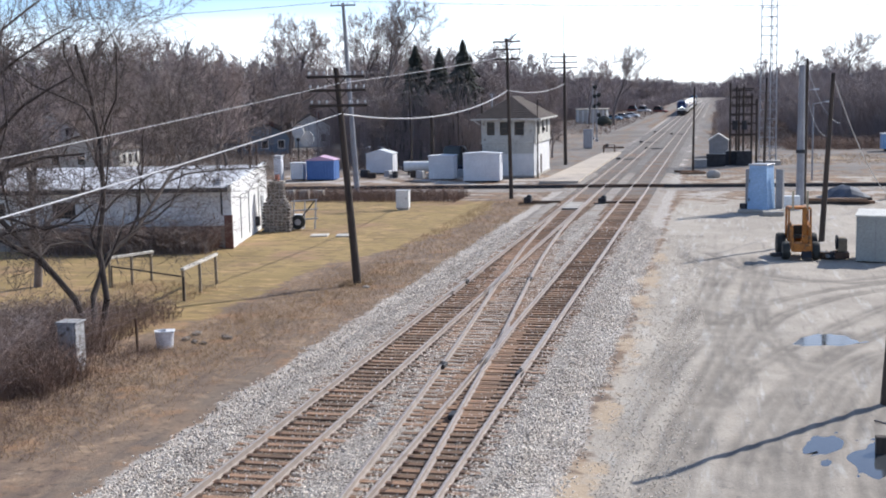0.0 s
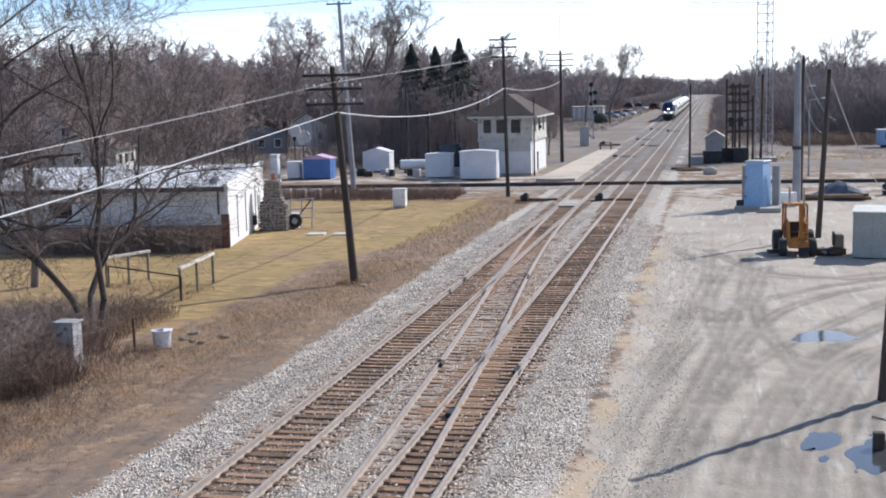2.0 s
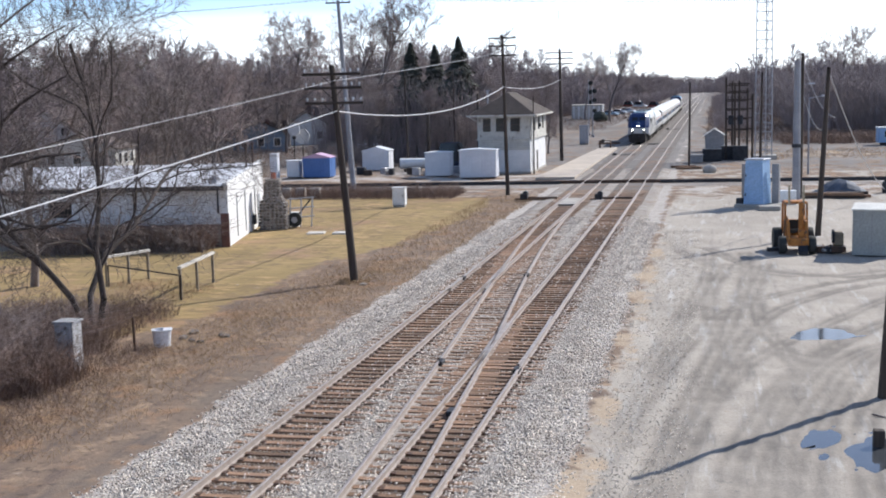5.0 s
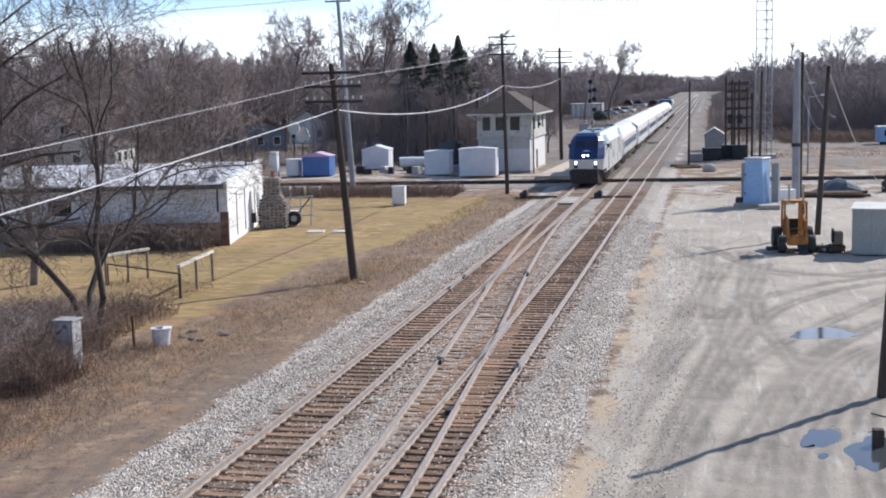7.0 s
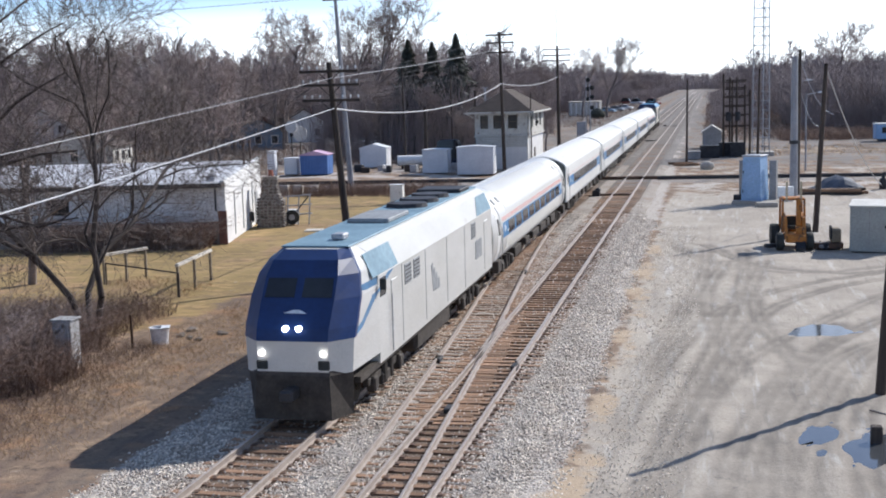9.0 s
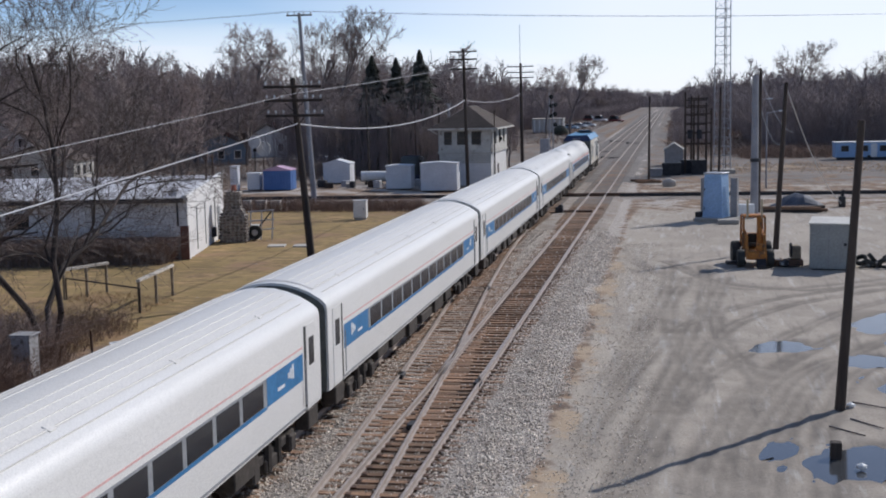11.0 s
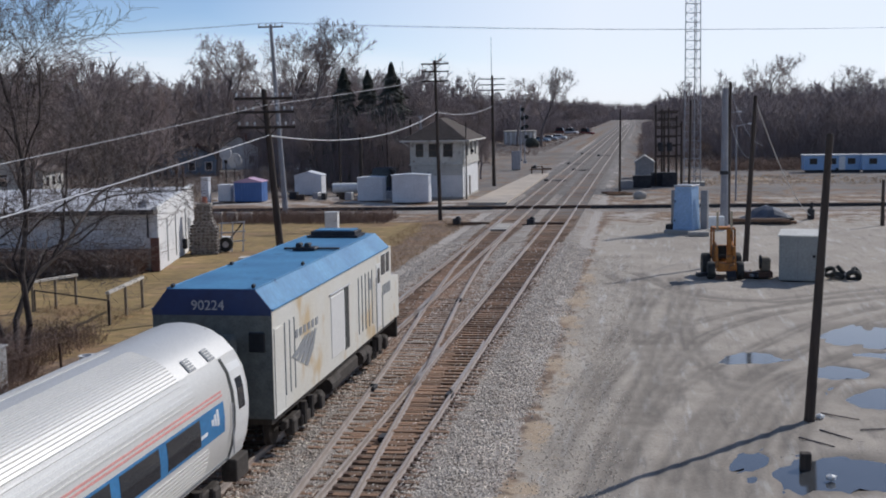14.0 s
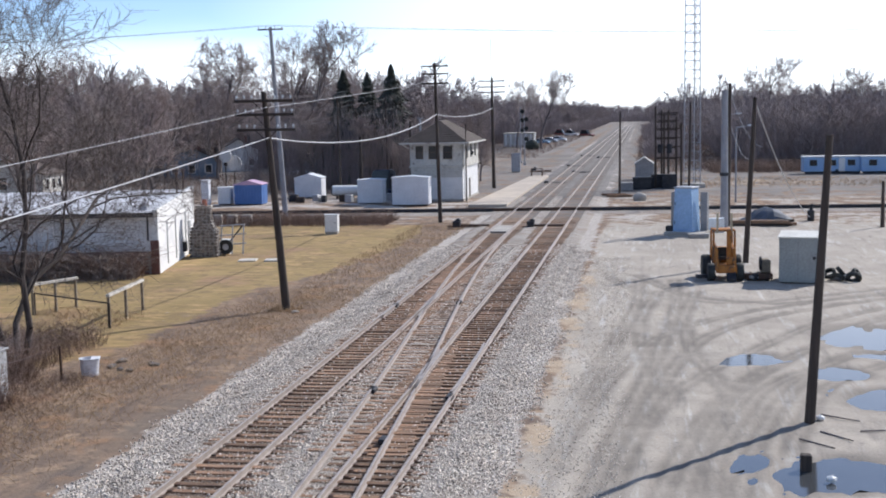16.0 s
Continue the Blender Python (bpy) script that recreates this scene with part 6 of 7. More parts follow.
def house(label, x, y, w, d, h, gable, rz, wall, storeys=1):
    c = thing("house", label, "house", pose(x, y, GZ, 0, 0, rz), group="houses among the trees")
    part("wall", Shape().loft([[(-w / 2, yy, 0), (-w / 2, yy, h), (0, yy, h + gable - 0.1), (w / 2, yy, h), (w / 2, yy, 0)] for yy in (0, d)]), wall, c)
    rf_ = Shape()
    for s in (-1, 1):
        rf_.loft([[(s * (w / 2 + 0.4), yy, h - 0.25), (0, yy, h + gable), (0, yy, h + gable + 0.14), (s * (w / 2 + 0.4), yy, h - 0.11)] for yy in (-0.4, d + 0.4)])
    part("roof", rf_, M["shingle"], c)
    for f in range(storeys):
        for k in range(3):
            wn_ = part("window", Shape().box((-w / 3 + k * w / 3, -0.03, 1.5 + 2.6 * f), (1.05, 0.08, 1.25)), M["white"], c)
            part("pane", Shape().box((-w / 3 + k * w / 3, -0.07, 1.5 + 2.6 * f), (0.85, 0.04, 1.05)), M["glass"], wn_)
            wn_ = part("window", Shape().box((w / 2 + 0.03, d * (0.2 + 0.3 * k), 1.5 + 2.6 * f), (0.08, 1.0, 1.25)), M["white"], c)
            part("pane", Shape().box((w / 2 + 0.07, d * (0.2 + 0.3 * k), 1.5 + 2.6 * f), (0.04, 0.8, 1.05)), M["glass"], wn_)
    part("chimney", Shape().box((w * 0.2, d * 0.6, h + gable * 0.8), (0.6, 0.6, 1.6)), M["brick"], c)
    return c


house("grey bungalow with a low roof among bare trees", -36, 186, 10, 8, 2.7, 1.3, 4, M["siding_grey"])
house("white gabled house among bare trees", -53, 192, 6, 8, 3.4, 1.8, 20, M["siding_white"], 1)
house("slate blue house with dark roof", -52, 168, 7, 7, 2.9, 1.6, 25, M["siding_blue"])
house("white house glimpsed through branches", -75, 150, 7, 8, 4.8, 2.0, 10, M["siding_white"], 2)
house("pale house behind the workshop", -60, 130, 9, 7, 2.8, 1.4, 8, M["cream"])
house("cream house glimpsed through branches", -66, 112, 8, 7, 4.2, 1.8, 14, M["siding_white"], 2)
for k_, (x_, y_) in enumerate(((-40, 178), (-37.5, 178.5), (-34, 179))):
    solid("garden_box", Shape().box((0, 0, 0.3), (1.6, 0.8, 0.55), bevel=0.04).box((0, 0, 0.62), (1.7, 0.9, 0.08), bevel=0.02), M["cabin_white"], "white bench-like box on a lawn before a house", "garden box", pose(x_, y_, GZ), group="boxes before the house")
dish = thing("sign_panel", "pale leaning round panels before the trees", "panel", pose(-39.6, 148, GZ, 0, 0, 15))
part("panel", Shape().tube((-0.5, 0, 3.9), (-0.45, 0.15, 3.9), 0.8, n=14), M["siding_white"], dish)
part("panel", Shape().tube((0.55, 0.3, 3.0), (0.6, 0.45, 3.0), 0.95, n=14), M["siding_white"], dish)
part("post", Shape().tube((-0.5, 0.2, 0), (-0.5, 0.2, 3.9), 0.07, n=6), M["pole"], dish)
part("post", Shape().tube((0.55, 0.5, 0), (0.55, 0.5, 3.0), 0.07, n=6), M["pole"], dish)
# ---- yard on the right ----
M["pale_blue"] = mat("pale blue metal", (0.33, 0.49, 0.72), (0.28, 0.43, 0.64), 0.8, 8, 0.55, 0, 0.04, spots=((0.36, 0.40, 0.45), 1.4, 0.66))
M["panel_grey"] = mat("grey board", (0.34, 0.33, 0.33), (0.27, 0.265, 0.26), 1.5, 10, 0.85, 0, 0.1)
M["shed_grey"] = mat("faded grey sheet steel", (0.38, 0.39, 0.37), (0.32, 0.33, 0.31), 0.8, 10, 0.6, 0.05, 0.05, spots=((0.28, 0.25, 0.21), 1.6, 0.66))
M["shed_roof"] = mat("pale steel shed roof", (0.66, 0.64, 0.58), (0.56, 0.54, 0.49), 0.8, 10, 0.6, 0, 0.05)
M["yellow"] = mat("worn yellow machine paint", (0.50, 0.20, 0.035), (0.34, 0.125, 0.025), 2, 12, 0.6, 0, 0.08, spots=((0.13, 0.08, 0.05), 2.5, 0.54))

hut = thing("signal_hut", "tall narrow pale blue signal hut on a concrete base", "hut", pose(13.6, 87.0, GZ, 0, 0, -24))
part("base", Shape().box((0.1, 0.7, 0.12), (2.6, 2.4, 0.28), bevel=0.03), M["concrete"], hut)
part("body", Shape().loft([[(-0.72, 0, 0.26), (0.72, 0, 0.26), (0.72, 1.4, 0.26), (-0.72, 1.4, 0.26)], [(-0.60, 0.05, 3.25), (0.60, 0.05, 3.25), (0.60, 1.35, 3.25), (-0.60, 1.35, 3.25)]]), M["pale_blue"], hut)
part("door", Shape().box((0.1, -0.0, 1.5), (0.8, 0.06, 2.2), bevel=0.01, rx=-1), M["pale_blue"], hut)
part("cap", Shape().box((0, 0.7, 3.3), (1.35, 1.45, 0.1), bevel=0.02), M["galv"], hut)
part("side_panel", Shape().box((-0.98, 0.9, 1.6), (0.34, 0.4, 2.7), bevel=0.01), M["panel_grey"], hut)
part("side_panel", Shape().box((1.08, 1.3, 1.6), (0.5, 0.3, 2.7), bevel=0.01), M["panel_grey"], hut)
part("hinge", Shape().box((-0.55, -0.03, 2.2), (0.05, 0.06, 0.2)).box((-0.58, -0.03, 0.9), (0.05, 0.06, 0.2)), M["dark_steel"], hut)
part("meter", Shape().box((-1.05, 0.3, 0.35), (0.5, 0.5, 0.55), bevel=0.04), M["dark_steel"], hut)
solid("concrete_block", Shape().box((0, 0, 0.15), (1.4, 0.8, 0.3), bevel=0.04), M["concrete"], "pale concrete block beside the blue hut", "concrete block", pose(14.6, 85.4, GZ))

sd = thing("tool_shed", "grey sheet steel shed with a pale flat roof", "shed", pose(18.6, 62.9, GZ, 0, 0, -10) @ Matrix.Diagonal((1.1, 1.0, 0.88, 1.0)))
part("body", Shape().box((0, 1.1, 1.3), (1.95, 2.2, 2.5), bevel=0.02), M["shed_grey"], sd)
part("roof", Shape().loft([[(-1.03, y, z), (1.03, y, z), (1.03, y, z + 0.07), (-1.03, y, z + 0.07)] for y, z in ((-0.06, 2.55), (2.28, 2.68))]), M["shed_roof"], sd)
for k_ in range(8):
    part("wall_rib", Shape().box((-0.86 + 0.245 * k_, -0.008, 1.3), (0.03, 0.02, 2.4)), M["shed_grey"], sd)
part("latch", Shape().box((0.55, -0.04, 1.45), (0.12, 0.06, 0.16), bevel=0.01), M["dark_steel"], sd)
part("door_edge", Shape().box((-0.15, -0.02, 1.25), (0.03, 0.03, 2.2)).box((0.88, -0.02, 1.25), (0.03, 0.03, 2.2)), M["panel_grey"], sd)
part("skid", Shape().box((0, 1.1, 0.03), (1.8, 2.0, 0.1)), M["pole"], sd)

# small yellow loader with a raised boom
ld = thing("yellow_loader", "small worn yellow loader with black tyres and upright boom", "loader", pose(14.95, 64.6, GZ, 0, 0, 4))


def tyre(x, y, r, w):
    t = part("wheel", Shape().loft([[(xx, y + rr * math.cos(a), r + rr * math.sin(a)) for a in np.arange(0, 6.28, 6.2832 / 18)] for xx, rr in ((x - w / 2, r * 0.72), (x - w / 2, r * 0.94), (x - w * 0.3, r), (x + w * 0.3, r), (x + w / 2, r * 0.94), (x + w / 2, r * 0.72))]), M["rubber"], ld, "black lugged tyre", smooth=True)
    part("rim", Shape().tube((x - w * 0.3, y, r), (x + w * 0.3, y, r), r * 0.5, n=12), M["yellow"], t)


for x_ in (-0.78, 0.78):
    tyre(x_, 0.9, 0.58, 0.42)
    tyre(x_ * 0.92, -0.75, 0.45, 0.34)
part("chassis", Shape().box((0, 0.1, 0.62), (0.85, 2.6, 0.4), bevel=0.05), M["yellow"], ld)
part("engine_cover", Shape().box((0, 0.85, 1.15), (0.9, 1.1, 0.75), bevel=0.08), M["yellow"], ld)
part("seat", Shape().box((0, 0.1, 1.05), (0.5, 0.5, 0.2), bevel=0.05).box((0, 0.35, 1.35), (0.5, 0.12, 0.5), bevel=0.04), M["rubber"], ld)
for x_ in (-0.55, 0.55):
    for y_ in (-0.25, 0.75):
        part("canopy_post", Shape().tube((x_, y_, 0.85), (x_ * 0.95, y_, 2.5), 0.055, n=8), M["yellow"], ld)
    part("lift_arm", Shape().loft([[(x_ * 0.8 - 0.07, y, z - 0.11), (x_ * 0.8 + 0.07, y, z - 0.11), (x_ * 0.8 + 0.07, y, z + 0.11), (x_ * 0.8 - 0.07, y, z + 0.11)] for y, z in ((0.3, 1.7), (-0.6, 1.5), (-1.15, 0.55))]), M["yellow"], ld)
part("canopy", Shape().box((0, 0.35, 2.5), (1.15, 1.0, 0.12), bevel=0.05), M["yellow"], ld)
part("mast", Shape().box((0.2, -0.55, 1.45), (0.22, 0.26, 2.3), bevel=0.03).box((0.2, -0.8, 0.75), (0.3, 0.3, 0.9), bevel=0.03), M["yellow"], ld)
part("upright_bar", Shape().box((-0.35, -0.3, 2.9), (0.10, 0.10, 1.0)).box((0.35, -0.3, 2.9), (0.10, 0.10, 1.0)), mat("cream bar", (0.6, 0.5, 0.34), None, 2, 12, 0.7), ld)
part("bucket", Shape().loft([[(0.0, -1.1, 0.05), (0.0, -1.05, 0.6), (0.0, -1.5, 0.2), (0.0, -1.5, 0.05)], [(0.45, -1.1, 0.05), (0.45, -1.05, 0.6), (0.45, -1.5, 0.2), (0.45, -1.5, 0.05)]]), M["dark_steel"], ld)
part("tool_beam", Shape().box((-0.95, -0.6, 0.22), (1.0, 0.3, 0.2), rz=15, bevel=0.03), M["dark_steel"], ld)
part("hydraulic_hose", Shape().tube((0.3, -0.5, 1.0), (0.35, -0.3, 2.4), 0.03, n=6), M["rubber"], ld)

# machine parts, tyres and timber beside the shed
M["tarp"] = mat("faded blue grey tarpaulin", (0.12, 0.135, 0.17), (0.07, 0.08, 0.10), 1.5, 8, 0.7, 0, 0.3)
mc = thing("compressor", "small tan engine on a frame beside the shed", "machine", pose(17.0, 64.4, GZ))
part("engine", Shape().box((0, 0, 0.7), (0.5, 0.7, 0.7), bevel=0.08), M["gate_wood"], mc)
part("wheel", Shape().tube((-0.3, -0.2, 0.85), (-0.2, -0.2, 0.85), 0.35, n=16), M["dark_steel"], mc)
part("frame", Shape().box((0, 0, 0.2), (0.7, 1.0, 0.3), bevel=0.03), M["plate"], mc)
for k_ in range(7):
    solid("scrap_piece", Shape().box((0, 0, 0.16), (float(rng.uniform(0.25, 0.6)), float(rng.uniform(0.25, 0.7)), float(rng.uniform(0.15, 0.4))), bevel=0.04, rz=float(rng.uniform(0, 60))).tube((-0.2, 0, 0.1), (0.25, 0.1, 0.35), 0.05, n=6), (M["dark_steel"], M["tarp"], M["plate"], M["panel_grey"])[k_ % 4], "piece of scrap iron lying beside the shed", "scrap", pose(15.95 + 0.17 * k_, 64.4 + float(rng.uniform(-0.6, 0.8)), GZ, 0, 0, float(rng.uniform(0, 90))), group="scrap beside the shed")
for k_ in range(9):
    r_ = float(rng.uniform(0.28, 0.4))
    ty = Shape().loft([[((rr) * math.cos(a), (rr) * math.sin(a), z) for a in np.arange(0, 6.28, 6.2832 / 14)] for z, rr in ((0.0, r_ * 0.6), (0.0, r_ * 0.95), (0.1, r_), (0.2, r_ * 0.95), (0.2, r_ * 0.6))], cap=False)
    solid("old_tyre", ty, M["rubber"] if k_ % 3 else M["panel_grey"], "worn old tyre in a heap behind the shed", "tyre", pose(20.15 + float(rng.uniform(0, 1.3)), 64.2 + float(rng.uniform(-0.7, 0.7)), GZ + 0.14 * (k_ % 3), float(rng.uniform(-50, 50)), float(rng.uniform(-50, 50)), 0), group="heap of tyres behind the shed")
tp = Shape()
NT = 9
rings_ = []
for k_ in range(NT):
    f_ = k_ / (NT - 1)
    rings_.append([(-1.9 + 3.8 * f_ + float(rng.normal(0, 0.05)), -1.3 + 2.6 * j / 7, max(0.0, 1.05 * math.sin(math.pi * min(1, max(0, f_ * 0.9 + 0.05))) ** 1.1 * math.sin(math.pi * j / 7) + float(rng.normal(0, 0.05)) * (0 < j < 7)) - (0.05 if j in (0, 7) else 0)) for j in range(8)])
tp.loft(rings_, cap=False, closed=False)
solid("tarpaulin", tp, M["tarp"], "heap of material under a faded blue tarpaulin", "heap", pose(20.3, 98.4, GZ))
for k_ in range(9):
    solid("timber_beam", Shape().box((0, 0, 0.12), (4.2, 0.24, 0.2), bevel=0.015), M["tie"] if k_ % 2 else M["pole"], "dark old railway timber stacked on the ground", "timber", pose(19.6 + float(rng.normal(0, 0.3)), 93.6 + 0.3 * (k_ % 5), GZ + 0.21 * (k_ // 5), 0, 0, float(rng.normal(0, 4))), group="stack of old timbers")
solid("white_barrel", Shape().tube((0, 0, 0), (0, 0, 0.85), 0.3, n=14), M["white"], "small white barrel beside the grey pole", "barrel", pose(15.9, 91.0, GZ))
solid("white_crate", Shape().box((0, 0, 0.5), (1.1, 0.8, 1.0), bevel=0.03), M["white"], "white crate beside the grey pole", "crate", pose(16.0, 89.4, GZ))
solid("white_pail", Shape().tube((0, 0, 0), (0, 0, 0.4), 0.16, 0.2, n=12), M["cabin_white"], "small white pail standing on gravel", "pail", pose(23.5, 91.5, GZ))
for x_, y_ in ((15.75, 35.1), (15.2, 29.2)):
    solid("foot_stone", Shape().ball((0, 0, 0.05), (0.14, 0.12, 0.09), 1), M["white"], "pale stone on the muddy yard", "rock", pose(x_, y_, GZ), group="stones on the mud")
solid("mud_stub", Shape().box((0, 0, 0.2), (0.26, 0.26, 0.5), bevel=0.02), M["pole"], "dark wooden stub standing in a puddle", "stub", pose(14.75, 30.2, GZ - 0.1))
for k_, (x_, y_, r__) in enumerate(((16.3, 35.2, -40), (17.2, 33.9, 10), (15.9, 33.2, -55), (15.3, 32.4, -50))):
    solid("branch_stick", Shape().tube((-0.6, 0, 0.03), (0.6, 0, 0.05), 0.025, 0.015, n=5), M["bark"], "dead stick lying in mud", "stick", pose(x_, y_, GZ, 0, 0, r__), group="sticks on the mud")

# relay hut, boxes and the lattice mast beyond the crossing track
rh = thing("relay_house", "small pale gabled relay house", "hut", pose(11.1, 157.2, GZ))
part("body", Shape().loft([[(-1.15, y, 0.0), (-1.15, y, 2.0), (0, y, 2.75), (1.15, y, 2.0), (1.15, y, 0.0)] for y in (0, 2.4)]), M["panel_grey"], rh)
for s_ in (-1, 1):
    part("roof_slope", Shape().loft([[(s_ * 1.3, y, 1.93), (0, y, 2.78), (0, y, 2.88), (s_ * 1.3, y, 2.03)] for y in (-0.15, 2.55)]), M["shed_roof"], rh)
part("door", Shape().box((0.2, -0.03, 0.95), (0.85, 0.06, 1.8), bevel=0.02), M["panel_grey"], rh)
for k_, (x_, y_, w_, h_) in enumerate(((10.8, 138, 2.0, 1.3), (12.6, 140, 1.6, 1.5), (9.2, 136, 1.3, 0.8))):
    solid("dark_container", Shape().box((0, 0.6, h_ / 2), (w_, 1.2, h_), bevel=0.04).box((0, 0.6, h_), (w_ + 0.1, 1.3, 0.08)), M["dark_steel"] if k_ != 2 else M["panel_grey"], "low dark steel box by the relay house", "container", pose(x_, y_, GZ), group="boxes by the relay house")
for k_ in range(5):
    solid("scrap_tie", Shape().box((0, 0, 0.1), (2.5, 0.23, 0.18)), M["tie"], "discarded tie lying beside the track", "tie", pose(8.2 + float(rng.normal(0, 0.4)), 126 + 0.5 * k_, GZ + 0.1 * (k_ % 2), 0, 0, float(rng.normal(0, 14))), group="discarded ties")
solid("boulder", Shape().ball((0, 0, 0.3), (0.7, 0.5, 0.5), 2), M["concrete"], "pale boulder beside the track", "rock", pose(10.6, 121, GZ))

ms = thing("radio_mast", "tall galvanised lattice radio mast", "mast", pose(16.4, 141.5, GZ))
MW, MH = 1.05, 34.0
legs_ = [(MW * math.cos(a), MW * math.sin(a)) for a in (radians(200), radians(320), radians(80))]
for x_, y_ in legs_:
    part("leg", Shape().tube((x_, y_, 0), (x_ * 0.8, y_ * 0.8, MH), 0.07, 0.05, n=6), M["galv"], ms)
for k_ in range(34):
    br = Shape()
    z0_, z1_ = MH * k_ / 34, MH * (k_ + 1) / 34
    f0, f1 = 1 - 0.2 * k_ / 34, 1 - 0.2 * (k_ + 1) / 34
    for i in range(3):
        a_, b_ = legs_[i], legs_[(i + 1) % 3]
        br.tube((a_[0] * f0, a_[1] * f0, z0_), (b_[0] * f0, b_[1] * f0, z0_), 0.03, n=4)
        br.tube((a_[0] * f0, a_[1] * f0, z0_), (b_[0] * f1, b_[1] * f1, z1_), 0.022, n=4)
    part("bracing", br, M["galv"], ms)
part("ladder", Shape().tube((0.3, -0.5, 0), (0.25, -0.45, MH), 0.03, n=4), M["dark_steel"], ms)
part("mast_foot", Shape().box((0, 0, 0.2), (2.6, 2.6, 0.5)), M["concrete"], ms)

# substation frame of dark poles and arms
ss = thing("substation_frame", "dark substation frame of poles and crossarms", "substation", pose(13.2, 140, GZ))
for x_, y_, h_ in ((-0.9, 0, 9.0), (-0.2, 2.5, 8.6), (0.5, 0, 8.6), (1.4, 1.5, 7.8), (1.9, 0, 7.2), (0.1, 4.0, 8.2)):
    part("pole", Shape().tube((x_, y_, 0), (x_, y_, h_), 0.13, 0.1, n=8), M["pole"], ss)
for z_ in (8.3, 7.5, 6.6, 5.6, 4.6, 3.4):
    part("crossarm", Shape().box((0.45, -0.12, z_), (2.9 if z_ < 7 else 2.2, 0.1, 0.13)), M["pole"], ss)
    part("crossarm", Shape().box((0.3, 2.5, z_ - 0.2), (2.4, 0.1, 0.13)), M["pole"], ss)
for k_ in range(8):
    part("insulator", Shape().tube((-0.7 + 0.35 * k_, -0.12, 6.7), (-0.7 + 0.35 * k_, -0.12, 6.95), 0.05, n=6), M["pole"], ss)
part("transformer", Shape().tube((0.6, -0.3, 3.9), (0.6, -0.3, 4.9), 0.3, n=12).tube((-0.4, -0.3, 3.9), (-0.4, -0.3, 4.9), 0.3, n=12), M["dark_steel"], ss)
part("cabinet", Shape().box((0.6, -0.6, 0.8), (1.6, 0.8, 1.6), bevel=0.03), M["dark_steel"], ss)
for x_, y_, h_ in ((20.6, 150, 8.0), (19.4, 118, 7.0)):
    lp = thing("street_lamp", "thin lamp post with a pale lamp head", "street lamp", pose(x_, y_, GZ), group="lamp posts in the yard")
    part("post", Shape().tube((0, 0, 0), (0, 0, h_), 0.09, 0.06, n=8), M["grey_pole"], lp)
    part("arm", Shape().tube((0, 0, h_ - 0.1), (1.2, 0, h_ + 0.1), 0.04, n=6), M["galv"], lp)
    part("lamp_head", Shape().box((1.4, 0, h_ + 0.1), (0.7, 0.3, 0.16), bevel=0.04), M["insulator"], lp)

# trailer homes at the wood's edge
for k_, (x_, y_, L_) in enumerate(((35.2, 167.5, 7.2), (43.0, 167.0, 8.5))):
    tr = thing("trailer_home", "long low white and blue trailer home", "trailer", pose(x_, y_, GZ, 0, 0, 2), group="trailers at the wood edge")
    part("body", Shape().box((0, 1.2, 1.25), (L_, 2.4, 1.9), bevel=0.04), M["pale_blue"], tr)
    part("roof", Shape().box((0, 1.2, 2.25), (L_ + 0.2, 2.6, 0.12), bevel=0.03), M["white"], tr)
    part("skirting", Shape().box((0, 0.03, 0.18), (L_ - 0.3, 0.1, 0.3)), M["dark_steel"], tr)
    for j_ in range(3):
        part("window", Shape().box((-L_ / 3 + j_ * L_ / 3, -0.02, 1.45), (0.95, 0.06, 0.75), bevel=0.02), M["glass"], tr)
    part("door", Shape().box((L_ / 6, -0.02, 1.2), (0.8, 0.06, 1.75), bevel=0.02), M["white"], tr)
    for j_ in (-1, 1):
        part("wheel", Shape().tube((j_ * 0.6, 0.0, 0.3), (j_ * 0.6, 0.25, 0.3), 0.3, n=12), M["rubber"], tr)
solid("cable_anchor", Shape().box((0, 0, 0.4), (0.5, 0.5, 0.9), bevel=0.1).tube((0, 0, 0.8), (0.1, 0, 1.3), 0.12, n=8), M["dark_steel"], "dark anchor stump holding a cable", "anchor", pose(23.6, 98.2, GZ))
